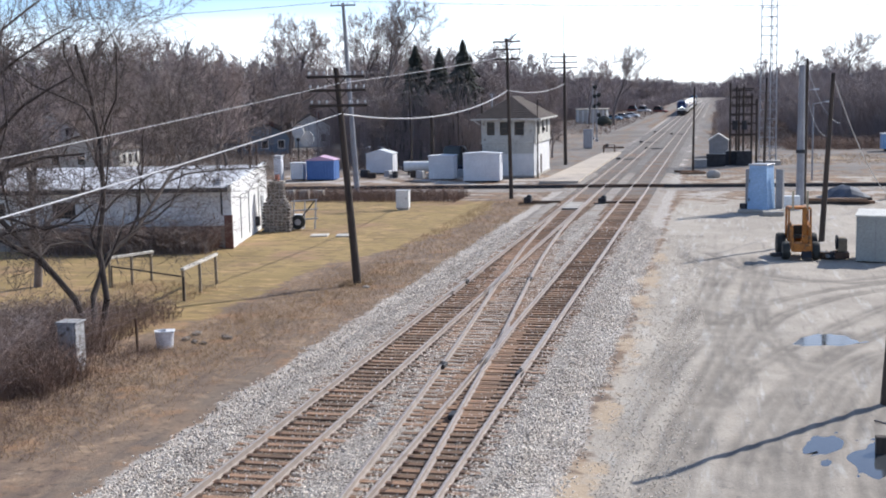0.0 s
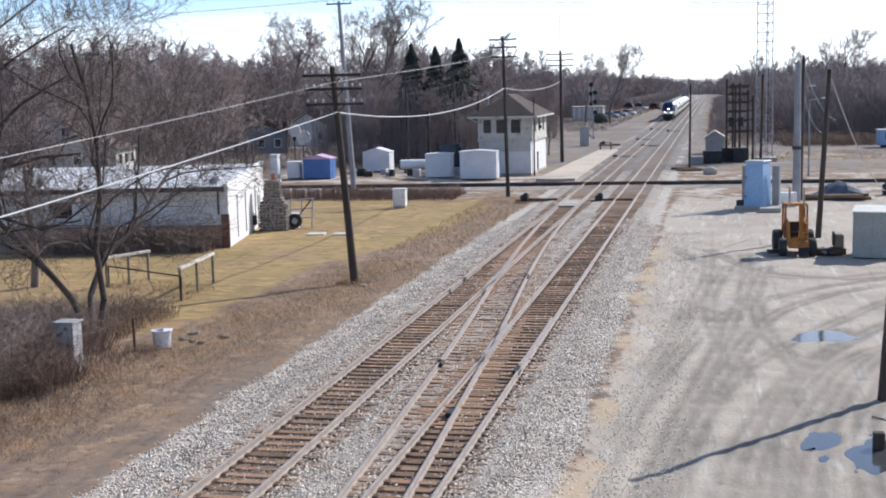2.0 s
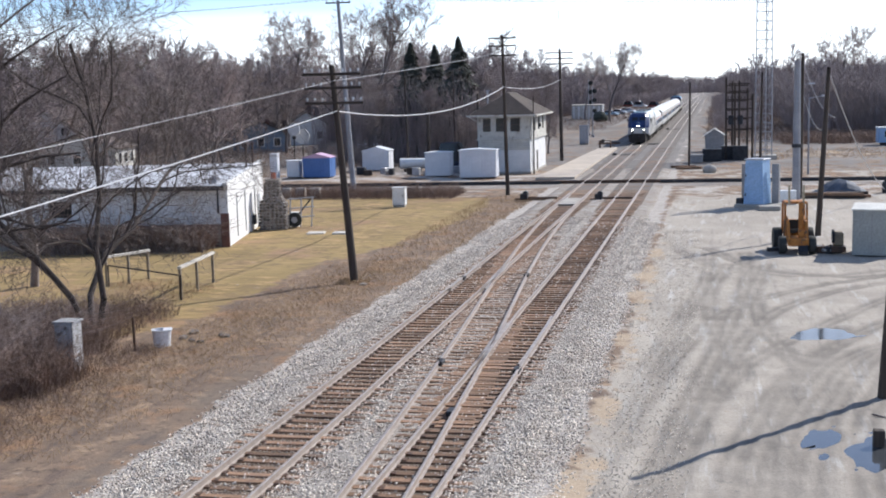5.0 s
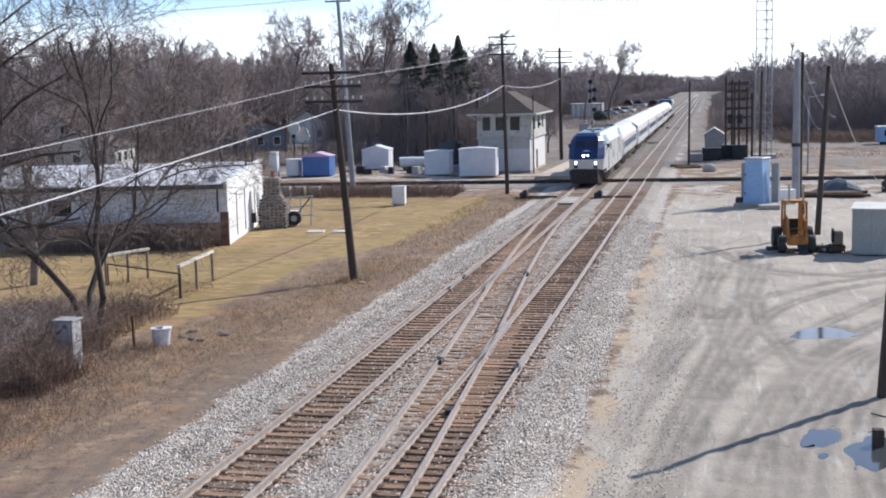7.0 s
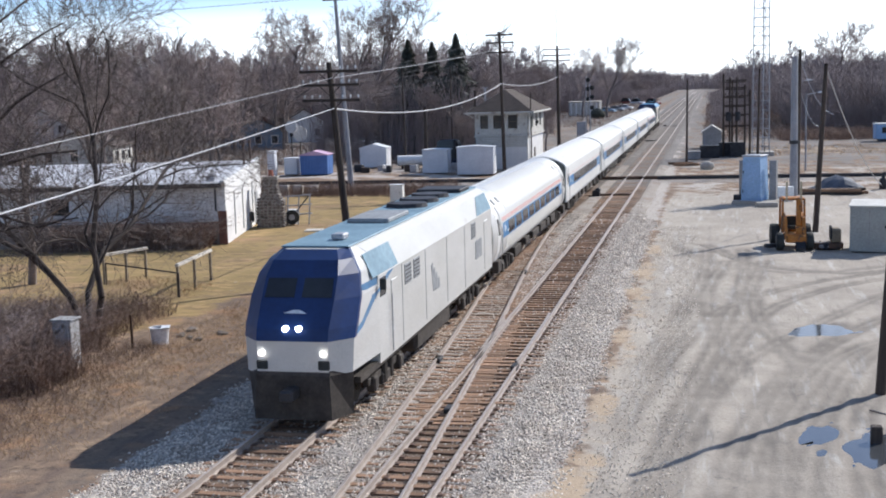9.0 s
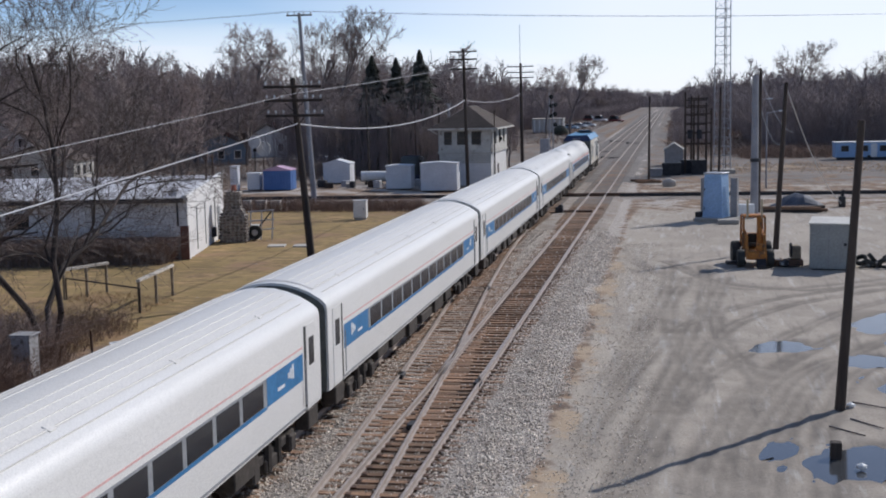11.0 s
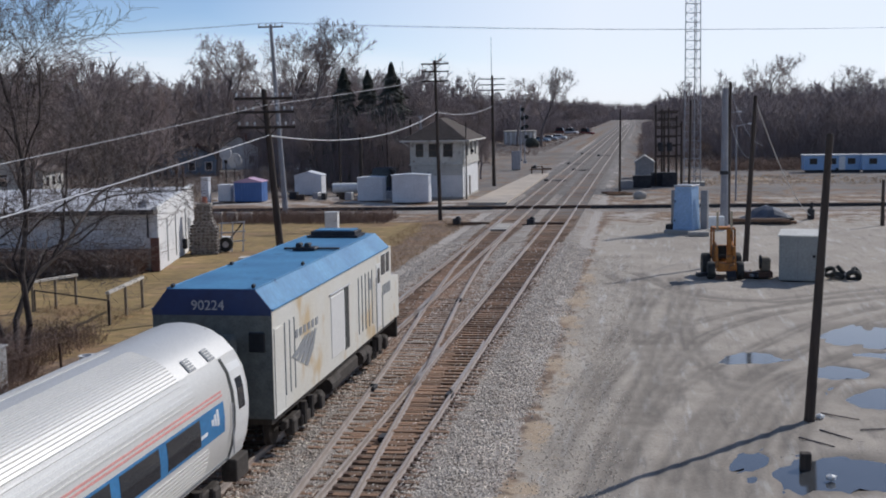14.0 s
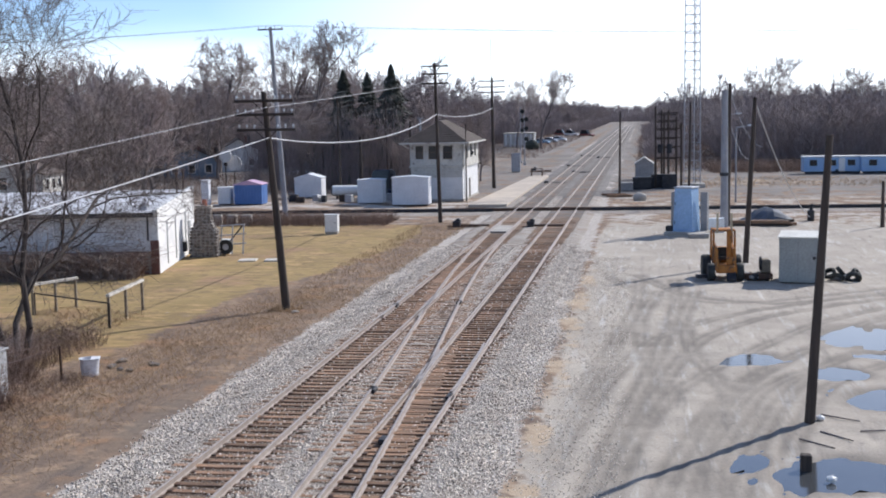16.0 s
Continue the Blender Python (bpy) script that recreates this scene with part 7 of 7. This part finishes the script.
# ---- trees ----
def limbs(seed, height, r0, levels=5, lean=(0.0, 0.0), spread=0.75, stems=1, kids=(4, 7), clear=0.25, up=0.25, droop=0.0, rough=0.0):
    """Segments of a bare tree: rows of start, end, two radii and level."""
    r = np.random.default_rng(seed)
    out = []

    def branch(p, d, length, rad, level):
        n = max(2, 6 - level)
        pts, dirs = [p], []
        for i in range(n):
            d = d + r.normal(0, 0.13 + rough + 0.04 * level, 3) + np.array([0, 0, up * 0.18 - droop * 0.1 * level])
            d /= np.linalg.norm(d)
            q = pts[-1] + d * length / n
            a, b = rad * (1 - 0.62 * i / n), rad * (1 - 0.62 * (i + 1) / n)
            out.append((*pts[-1], *q, a, b, level))
            pts.append(q)
            dirs.append(d)
        if level >= levels:
            return
        k = int(r.integers(kids[0], kids[1] + 1)) + (2 if level == 0 else 0)
        lo = clear if level == 0 else 0.18
        for j in range(k):
            f = lo + (1 - lo) * (j + r.random() * 0.8) / k
            i = min(int(f * n), n - 1)
            base = pts[i] + (pts[i + 1] - pts[i]) * (f * n - i if i < n - 1 else 0.9 * r.random())
            az = r.uniform(0, 2 * math.pi) if level else 2.4 * j + r.uniform(-0.5, 0.5)
            t = dirs[i]
            u = np.cross(t, (0.3, 0.5, 0.81) if abs(t[2]) > 0.9 else (0, 0, 1.0))
            u /= np.linalg.norm(u)
            v = np.cross(t, u)
            ang = spread * r.uniform(0.7, 1.25)
            dd = t * math.cos(ang) + (u * math.cos(az) + v * math.sin(az)) * math.sin(ang)
            dd[2] += up * 0.5
            dd /= np.linalg.norm(dd)
            branch(base, dd, length * r.uniform(0.42, 0.68) * (1 - 0.35 * f if level == 0 else 1.0), max(rad * (1 - 0.62 * f) * r.uniform(0.42, 0.62), 0.008), level + 1)

    for s in range(stems):
        a = 2 * math.pi * s / max(stems, 1) + r.uniform(0, 1)
        t = 0.28 if stems > 1 else 0.04
        d = np.array([math.cos(a) * t + lean[0], math.sin(a) * t + lean[1], 1.0])
        branch(np.array([0.12 * math.cos(a) * (stems > 1), 0.12 * math.sin(a) * (stems > 1), -0.15]), d / np.linalg.norm(d), height * (0.72 if stems == 1 else r.uniform(0.6, 0.8)), r0, 0)
    return np.array(out)


def tubes(S, n, least=0.0):
    """Prisms of n sides along segments."""
    a, b, ra, rb = S[:, 0:3], S[:, 3:6], np.maximum(S[:, 6], least), np.maximum(S[:, 7], least)
    d = b - a
    d /= np.linalg.norm(d, axis=1, keepdims=True)
    ref = np.where(np.abs(d[:, 2:3]) > 0.9, np.array([[1.0, 0, 0]]), np.array([[0, 0, 1.0]]))
    u = np.cross(d, ref)
    u /= np.linalg.norm(u, axis=1, keepdims=True)
    v = np.cross(d, u)
    rows = []
    for c, r in ((a, ra), (b, rb)):
        for k in range(n):
            t = 2 * math.pi * k / n
            rows.append(c + (u * math.cos(t) + v * math.sin(t)) * r[:, None])
    V = np.stack(rows, 1)
    q = np.array([(k, (k + 1) % n, n + (k + 1) % n, n + k) for k in range(n)])
    F = (np.arange(len(S))[:, None, None] * 2 * n + q[None]).reshape(-1, 4)
    return V.reshape(-1, 3), F


TREE_KINDS = {}


def tree_kind(key, split=2, least=0.012, dark=False, **kw):
    S = limbs(**kw)
    big, small = S[S[:, 8] < split], S[S[:, 8] >= split]
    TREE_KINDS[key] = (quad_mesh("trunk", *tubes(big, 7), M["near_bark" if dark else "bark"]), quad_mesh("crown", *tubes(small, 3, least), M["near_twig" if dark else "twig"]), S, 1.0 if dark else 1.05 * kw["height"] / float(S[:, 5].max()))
    TREE_KINDS[key][0].shade_smooth()


def tree(key, label, x, y, scale=1.0, rz=0.0, group="bare trees beyond the lawn", z=GZ):
    scale *= TREE_KINDS[key][3]
    t = thing("bare_tree", label, "tree", pose(x, y, z, 0, 0, rz) @ Matrix.Diagonal((scale, scale, scale, 1)), group=group)
    part("trunk", TREE_KINDS[key][0], None, t)
    part("crown", TREE_KINDS[key][1], None, t, "fine bare twigs")
    return t


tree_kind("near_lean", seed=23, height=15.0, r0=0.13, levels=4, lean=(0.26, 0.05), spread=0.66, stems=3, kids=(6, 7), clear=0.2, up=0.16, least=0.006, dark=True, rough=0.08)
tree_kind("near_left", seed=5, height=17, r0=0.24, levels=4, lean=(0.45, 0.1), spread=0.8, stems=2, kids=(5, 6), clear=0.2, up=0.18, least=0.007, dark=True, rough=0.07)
tree_kind("yard", seed=21, height=13, r0=0.26, levels=4, spread=0.75, kids=(5, 7), clear=0.25, least=0.010)
tree_kind("elm", seed=2, height=19, r0=0.36, levels=5, spread=0.62, kids=(4, 6), clear=0.34, up=0.30, least=0.016)
tree_kind("oak", seed=7, height=17, r0=0.38, levels=5, spread=0.74, kids=(4, 6), clear=0.30, up=0.20, least=0.016)
tree_kind("maple", seed=9, height=16, r0=0.32, levels=5, spread=0.58, kids=(4, 6), clear=0.28, up=0.32, least=0.016)

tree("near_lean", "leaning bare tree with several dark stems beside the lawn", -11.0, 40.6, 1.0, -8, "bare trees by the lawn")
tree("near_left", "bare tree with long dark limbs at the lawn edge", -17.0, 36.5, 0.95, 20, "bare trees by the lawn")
tree("yard", "bare tree on the lawn before the workshop", -19.7, 51.4, 0.85, 0, "bare trees by the lawn")
tree("yard", "bare tree behind the workshop", -31, 88, 1.0, 80, "bare trees by the lawn")
for k_, (x_, y_, s_) in enumerate(((-38, 92, 1.2), (-44, 104, 1.1), (-36, 112, 0.9), (-50, 118, 1.2), (-43, 132, 1.0), (-57, 98, 1.1))):
    tree(("yard", "maple", "oak")[k_ % 3], "bare grey brown tree behind the workshop", x_, y_, s_ * (1.0 if k_ % 3 == 0 else 0.8), 60 * k_)
for k_, (key_, x_, y_, s_, l_) in enumerate((
        ("elm", -42.5, 192, 1.22, "tall spreading elm-like bare tree"), ("elm", -49, 205, 1.15, "tall spreading bare tree"), ("oak", -55, 188, 1.2, "broad bare tree with heavy limbs"), ("oak", -61, 200, 1.08, "broad bare tree with heavy limbs"),
        ("maple", -35.5, 200, 0.95, "upright bare tree behind the spruces"), ("maple", -68, 182, 1.0, "upright bare tree"), ("oak", -72, 196, 1.0, "broad bare tree"), ("elm", -80, 180, 0.9, "tall bare tree"), ("maple", -86, 170, 1.0, "upright bare tree"),
        ("oak", -94, 182, 1.0, "broad bare tree"), ("elm", -101, 168, 1.0, "tall bare tree"), ("maple", -78, 140, 0.95, "upright bare tree"), ("oak", -92, 150, 1.05, "broad bare tree"), ("maple", -30, 215, 0.8, "upright bare tree"),
        ("maple", -16.5, 212, 0.72, "pale upright bare tree near the line"), ("elm", -12.5, 292, 0.95, "tall bare tree standing over the line"), ("elm", -19, 300, 0.85, "tall bare tree standing over the line"), ("maple", -12.0, 172, 0.42, "small bare tree by the platform"),
        ("oak", -9.6, 158, 0.35, "small rounded bare tree by the platform"), ("maple", -22, 196, 0.7, "bare tree behind the signal tower"), ("oak", -27, 186, 0.7, "bare tree behind the cabins"), ("elm", 33, 236, 0.92, "tall bare tree above the wood"), ("maple", 60, 238, 0.95, "tall bare tree above the wood"), ("elm", 47, 240, 0.82, "tall bare tree above the wood"))):
    tree(key_, l_ + " in winter", x_, y_, s_, 47 * k_)


for k_, (x_, y_, s_) in enumerate(((-47.5, 166, 0.8), (-52.5, 160, 0.75), (-41, 172, 0.7), (-58, 156, 0.8), (-26.5, 142, 0.55), (-22, 144, 0.5), (-17.5, 141, 0.5), (-30.5, 148, 0.6), (-15.0, 150, 0.5))):
    tree(("maple", "oak")[k_ % 2], "bare tree standing in the field before the woods", x_, y_, s_, 71 * k_)


def spruce(label, x, y, h, w, seed):
    """A conifer: trunk and drooping boughs of many needle sprays."""
    r = np.random.default_rng(seed)
    t = thing("spruce_tree", label, "tree", pose(x, y, GZ), group="spruces behind the cabins")
    part("trunk", Shape().tube((0, 0, 0), (0, 0, h), 0.2, 0.03, n=8), M["bark"], t)
    V, F = [], []
    for k in range(6500):
        f = r.random() ** 1.1
        z = h * (0.08 + 0.92 * f)
        rad = w * (1 - f) ** 0.92 * r.uniform(0.2, 1.0) ** 0.6 * (0.75 + 0.35 * math.sin(k * 2.4 + 9 * f) ** 2) * (0.9 + 0.2 * math.sin(z * 4.0 + 2 * math.sin(3 * f))) + 0.04
        a = r.uniform(0, 6.283)
        c = np.array([rad * math.cos(a), rad * math.sin(a), z - 0.25 * rad])
        o = np.array([math.cos(a), math.sin(a), -0.45 + r.normal(0, 0.25)]) * r.uniform(0.5, 1.0) * (1.1 - 0.75 * f)
        s = np.array([-math.sin(a), math.cos(a), r.normal(0, 0.3)]) * r.uniform(0.18, 0.42) * (1.1 - 0.75 * f)
        i = len(V)
        V += [c - o * 0.5, c + s - o * 0.1, c + o * 0.6, c - s - o * 0.1 + np.array([0, 0, 0.05])]
        F.append((i, i + 1, i + 2, i + 3))
    part("crown", quad_mesh("crown", V, F, M["spruce"]), None, t)


spruce("dark green pointed spruce behind the cabins", -25.4, 150, 14.2, 4.8, 1)
spruce("slim dark green spruce behind the cabins", -22.8, 152, 13.9, 4.4, 2)
spruce("dark green pointed spruce with a dense top", -19.4, 150, 14.7, 5.4, 3)


def wood(name, label, spots, keys, seed, scale, thick):
    """A mass of far bare trees as one object."""
    r = np.random.default_rng(seed)
    VV, FF, o = [], [], 0
    for x, y, z in spots:
        V, F = keys[int(r.integers(len(keys)))]
        s = scale * r.uniform(0.75, 1.15)
        a = r.uniform(0, 6.283)
        c, n = math.cos(a), math.sin(a)
        W = np.stack([V[:, 0] * c - V[:, 1] * n, V[:, 0] * n + V[:, 1] * c, V[:, 2] * r.uniform(0.9, 1.15)], -1) * s + (x, y, z)
        VV.append(W)
        FF.append(F + o)
        o += len(V)
    return tagged(new(name, quad_mesh(name, np.concatenate(VV), np.concatenate(FF), M["hazed_twig"])), label, "woods", kind="stuff")


FAR = [tubes(limbs(seed=40 + k, height=14, r0=0.26, levels=3, spread=0.7, kids=(6, 8), clear=0.08, up=0.4), 3, 0.045) for k in range(3)]
VFAR = [tubes(limbs(seed=60 + k, height=14, r0=0.35, levels=2, spread=0.8, kids=(6, 8), clear=0.05, up=0.5), 3, 0.08) for k in range(3)]
r_ = np.random.default_rng(77)


def strip(n, x0, x1, y0, y1):
    x, y = r_.uniform(x0, x1, n), r_.uniform(y0, y1, n)
    return [(a, b, GZ + float(hills(a, b))) for a, b in zip(x, y)]


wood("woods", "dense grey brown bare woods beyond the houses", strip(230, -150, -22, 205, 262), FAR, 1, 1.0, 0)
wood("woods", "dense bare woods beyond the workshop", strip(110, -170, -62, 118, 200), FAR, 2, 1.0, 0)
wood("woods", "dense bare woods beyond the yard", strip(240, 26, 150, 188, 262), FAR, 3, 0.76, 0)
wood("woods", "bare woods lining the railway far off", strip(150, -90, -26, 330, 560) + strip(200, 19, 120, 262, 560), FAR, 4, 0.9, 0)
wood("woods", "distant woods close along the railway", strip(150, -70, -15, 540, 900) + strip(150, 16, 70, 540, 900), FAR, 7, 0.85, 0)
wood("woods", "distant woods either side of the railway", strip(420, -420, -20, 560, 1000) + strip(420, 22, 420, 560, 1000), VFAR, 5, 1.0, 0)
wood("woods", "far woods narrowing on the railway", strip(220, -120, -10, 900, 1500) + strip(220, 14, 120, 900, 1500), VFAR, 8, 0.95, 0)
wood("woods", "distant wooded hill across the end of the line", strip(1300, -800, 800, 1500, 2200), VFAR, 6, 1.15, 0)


# ---- brush, weeds and tufts ----
def brush(name, label, n, x0, x1, y0, y1, h, material, seed, thick=0.008, lean=0.5, keep=None):
    """A tangle of thin bent stems as one mass."""
    r = np.random.default_rng(seed)
    x, y = r.uniform(x0, x1, n), r.uniform(y0, y1, n)
    if keep is not None:
        k = keep(x, y, r)
        x, y = x[k], y[k]
    n = len(x)
    hh = h * r.uniform(0.35, 1.15, n)
    d = r.normal(0, lean, (n, 2)) * hh[:, None]
    p0 = np.stack([x, y, np.full(n, GZ - 0.03)], -1)
    p1 = p0 + np.stack([d[:, 0] * 0.4, d[:, 1] * 0.4, hh * 0.62], -1)
    p2 = p0 + np.stack([d[:, 0], d[:, 1], hh * r.uniform(0.75, 1.0, n)], -1)
    e = np.full((n, 1), thick)
    S = np.concatenate([np.concatenate([p0, p1, e, e * 0.8, e], 1), np.concatenate([p1, p2, e * 0.8, e * 0.3, e], 1)])
    return tagged(new(name, quad_mesh(name, *tubes(S, 3), material)), label, "brush", kind="stuff")


brush("bramble_thicket", "tangled dark leafless brambles at the embankment foot", 15000, -16.0, -7.8, 24, 38.5, 1.6, M["bramble"], 1, 0.009, 0.6, lambda x, y, r: (x < -8.3 - 0.08 * (y - 24) + 0.5 * np.sin(y)) & (r.random(len(x)) < 0.9))
brush("bramble_thicket", "tangled bare shrubs under the leaning trees", 3200, -17.5, -9.6, 38, 46.5, 1.0, M["bramble"], 2, 0.008, 0.6, lambda x, y, r: np.hypot((x + 13) / 4.5, (y - 42) / 4.5) < 1)
brush("foundation_shrubs", "dense bare reddish shrubs along the workshop wall", 4200, -26.5, -16.3, 61.0, 65.4, 1.9, M["bramble"], 3, 0.013, 0.6, lambda x, y, r: (y < 65.2 + (x + 15.84) * 0.20 - 0.15) & (y > 63.4 + (x + 15.84) * 0.20))
brush("dry_weeds", "dry tan and russet weeds along the track edge", 26000, -9.5, -2.4, 26, 60, 0.26, M["dry_grass"], 4, 0.005, 0.9, lambda x, y, r: (x > np.interp(y, (36, 40, 46, 60), (-12, -8.8, -8.2, -8.0))) & (r.random(len(x)) < 0.75 * np.clip(1.1 - np.abs(x + 6.6 - (y - 36) * 0.08) / 3.4, 0, 1)))
brush("dead_weeds", "dark russet dead weeds by the brambles", 6500, -10.5, -5.0, 26, 39, 0.4, M["bramble"], 5, 0.005, 0.8, lambda x, y, r: (x < -6.2 - 0.10 * (y - 26) + r.normal(0, 0.7, len(x))))
brush("frame_weeds", "dry grass inside the timber frames", 1100, -16.2, -10.8, 47.5, 53.5, 0.25, M["dry_grass"], 6, 0.008, 0.9, lambda x, y, r: np.abs((y - 51.3) + 0.55 * (x + 13.3)) < 1.8)
brush("lawn_edge_weeds", "brown dead grass between lawn and ballast", 6000, -6.5, -2.4, 60, 97, 0.2, M["dry_grass"], 7, 0.009, 0.6, lambda x, y, r: r.random(len(x)) < 0.7)
brush("field_brush", "brown brush in the field before the houses", 7000, -70, -18, 132, 178, 0.8, M["bramble"], 8, 0.02, 0.9)
brush("field_brush", "brown brush at the wood edge beyond the yard", 6000, 20, 60, 172, 192, 1.6, M["bramble"], 9, 0.025, 0.9)
brush("crossing_weeds", "bare weeds along the crossing railway", 4600, -27, -9, 94.5, 100.5, 1.0, M["bramble"], 10, 0.014, 0.35)
brush("pole_weeds", "dry grass at the foot of the leaning pole", 260, -5.6, -4.2, 52.6, 54.0, 0.3, M["dry_grass"], 11, 0.009, 0.6)
brush("sand_weeds", "tan dry grass beyond the yard", 1300, 15, 40, 140, 160, 0.4, M["dry_grass"], 12, 0.02, 0.9)
brush("wood_understorey", "dense grey brown saplings filling the woods", 34000, 24, 150, 190, 250, 11.0, M["hazed_twig"], 13, 0.03, 0.36)
brush("wood_understorey", "dense grey brown saplings filling the woods beyond the houses", 32000, -150, -20, 206, 250, 11.5, M["hazed_twig"], 14, 0.03, 0.36)
brush("wood_understorey", "dense saplings filling the woods beyond the workshop", 9000, -150, -66, 125, 200, 8.5, M["hazed_twig"], 15, 0.03, 0.36)
brush("wood_understorey", "saplings filling the woods along the railway far off", 14000, 25, 80, 255, 620, 10.0, M["hazed_twig"], 16, 0.08, 0.3)
brush("wood_understorey", "saplings filling the far woods beside the line", 16000, -80, -23, 330, 760, 10.5, M["hazed_twig"], 17, 0.09, 0.3)
brush("wood_understorey", "saplings filling the distant woods", 9000, 30, 420, 520, 800, 11.0, M["hazed_twig"], 18, 0.14, 0.4)
brush("wood_understorey", "saplings filling the distant woods left of the line", 9000, -420, -22, 520, 800, 11.0, M["hazed_twig"], 19, 0.14, 0.4)
brush("bramble_thicket", "leafless brambles before the relay case", 1500, -10.2, -8.0, 31.5, 34.6, 1.3, M["bramble"], 20, 0.008, 0.5)
brush("spruce_thicket", "tall bare saplings round the spruces", 1300, -36, -14, 140, 147, 10.5, M["hazed_twig"], 26, 0.02, 0.22)
brush("line_scrub", "grey brown scrub crowding the line far off", 7000, 11, 20, 215, 620, 3.4, M["hazed_twig"], 27, 0.035, 0.4, lambda x, y, r: x > 11.5 + 3 * np.sin(y / 23.0))
brush("line_scrub", "grey brown scrub left of the line far off", 7000, -26, -12, 470, 900, 4.5, M["hazed_twig"], 28, 0.06, 0.4)
brush("far_edge_brush", "low brown brush along the line far off", 9000, 10, 30, 175, 420, 1.0, M["bramble"], 21, 0.03, 0.8)
brush("far_edge_brush", "low brown brush left of the line far off", 7000, -40, -9, 235, 520, 0.9, M["bramble"], 22, 0.03, 0.8)
brush("far_ridge_woods", "distant wooded ridge at the end of the line", 22000, -500, 500, 950, 1250, 9.0, M["hazed_twig"], 23, 0.25, 0.4)
brush("foundation_shrubs", "pale tangled branches over the shrubs by the workshop", 1300, -26.0, -16.5, 60.8, 65.2, 1.9, M["twig"], 24, 0.012, 0.8, lambda x, y, r: (y < 65.1 + (x + 15.84) * 0.20 - 0.15) & (y > 63.0 + (x + 15.84) * 0.20))
brush("bramble_thicket", "tangled bare shrubs in the corner by the trees", 5000, -15.5, -9.0, 28, 40, 1.9, M["twig"], 25, 0.006, 0.7, lambda x, y, r: (x < -9.0 - 0.16 * (y - 28) + 0.5 * np.sin(y * 1.3)))


def motions():
    """The train runs towards and past the camera along the first track."""
    for vehicle, behind in TRAIN:
        walk(vehicle, [(t, pose(TX, y + behind, 0)) for t, y in enumerate(NOSE)])


motions()
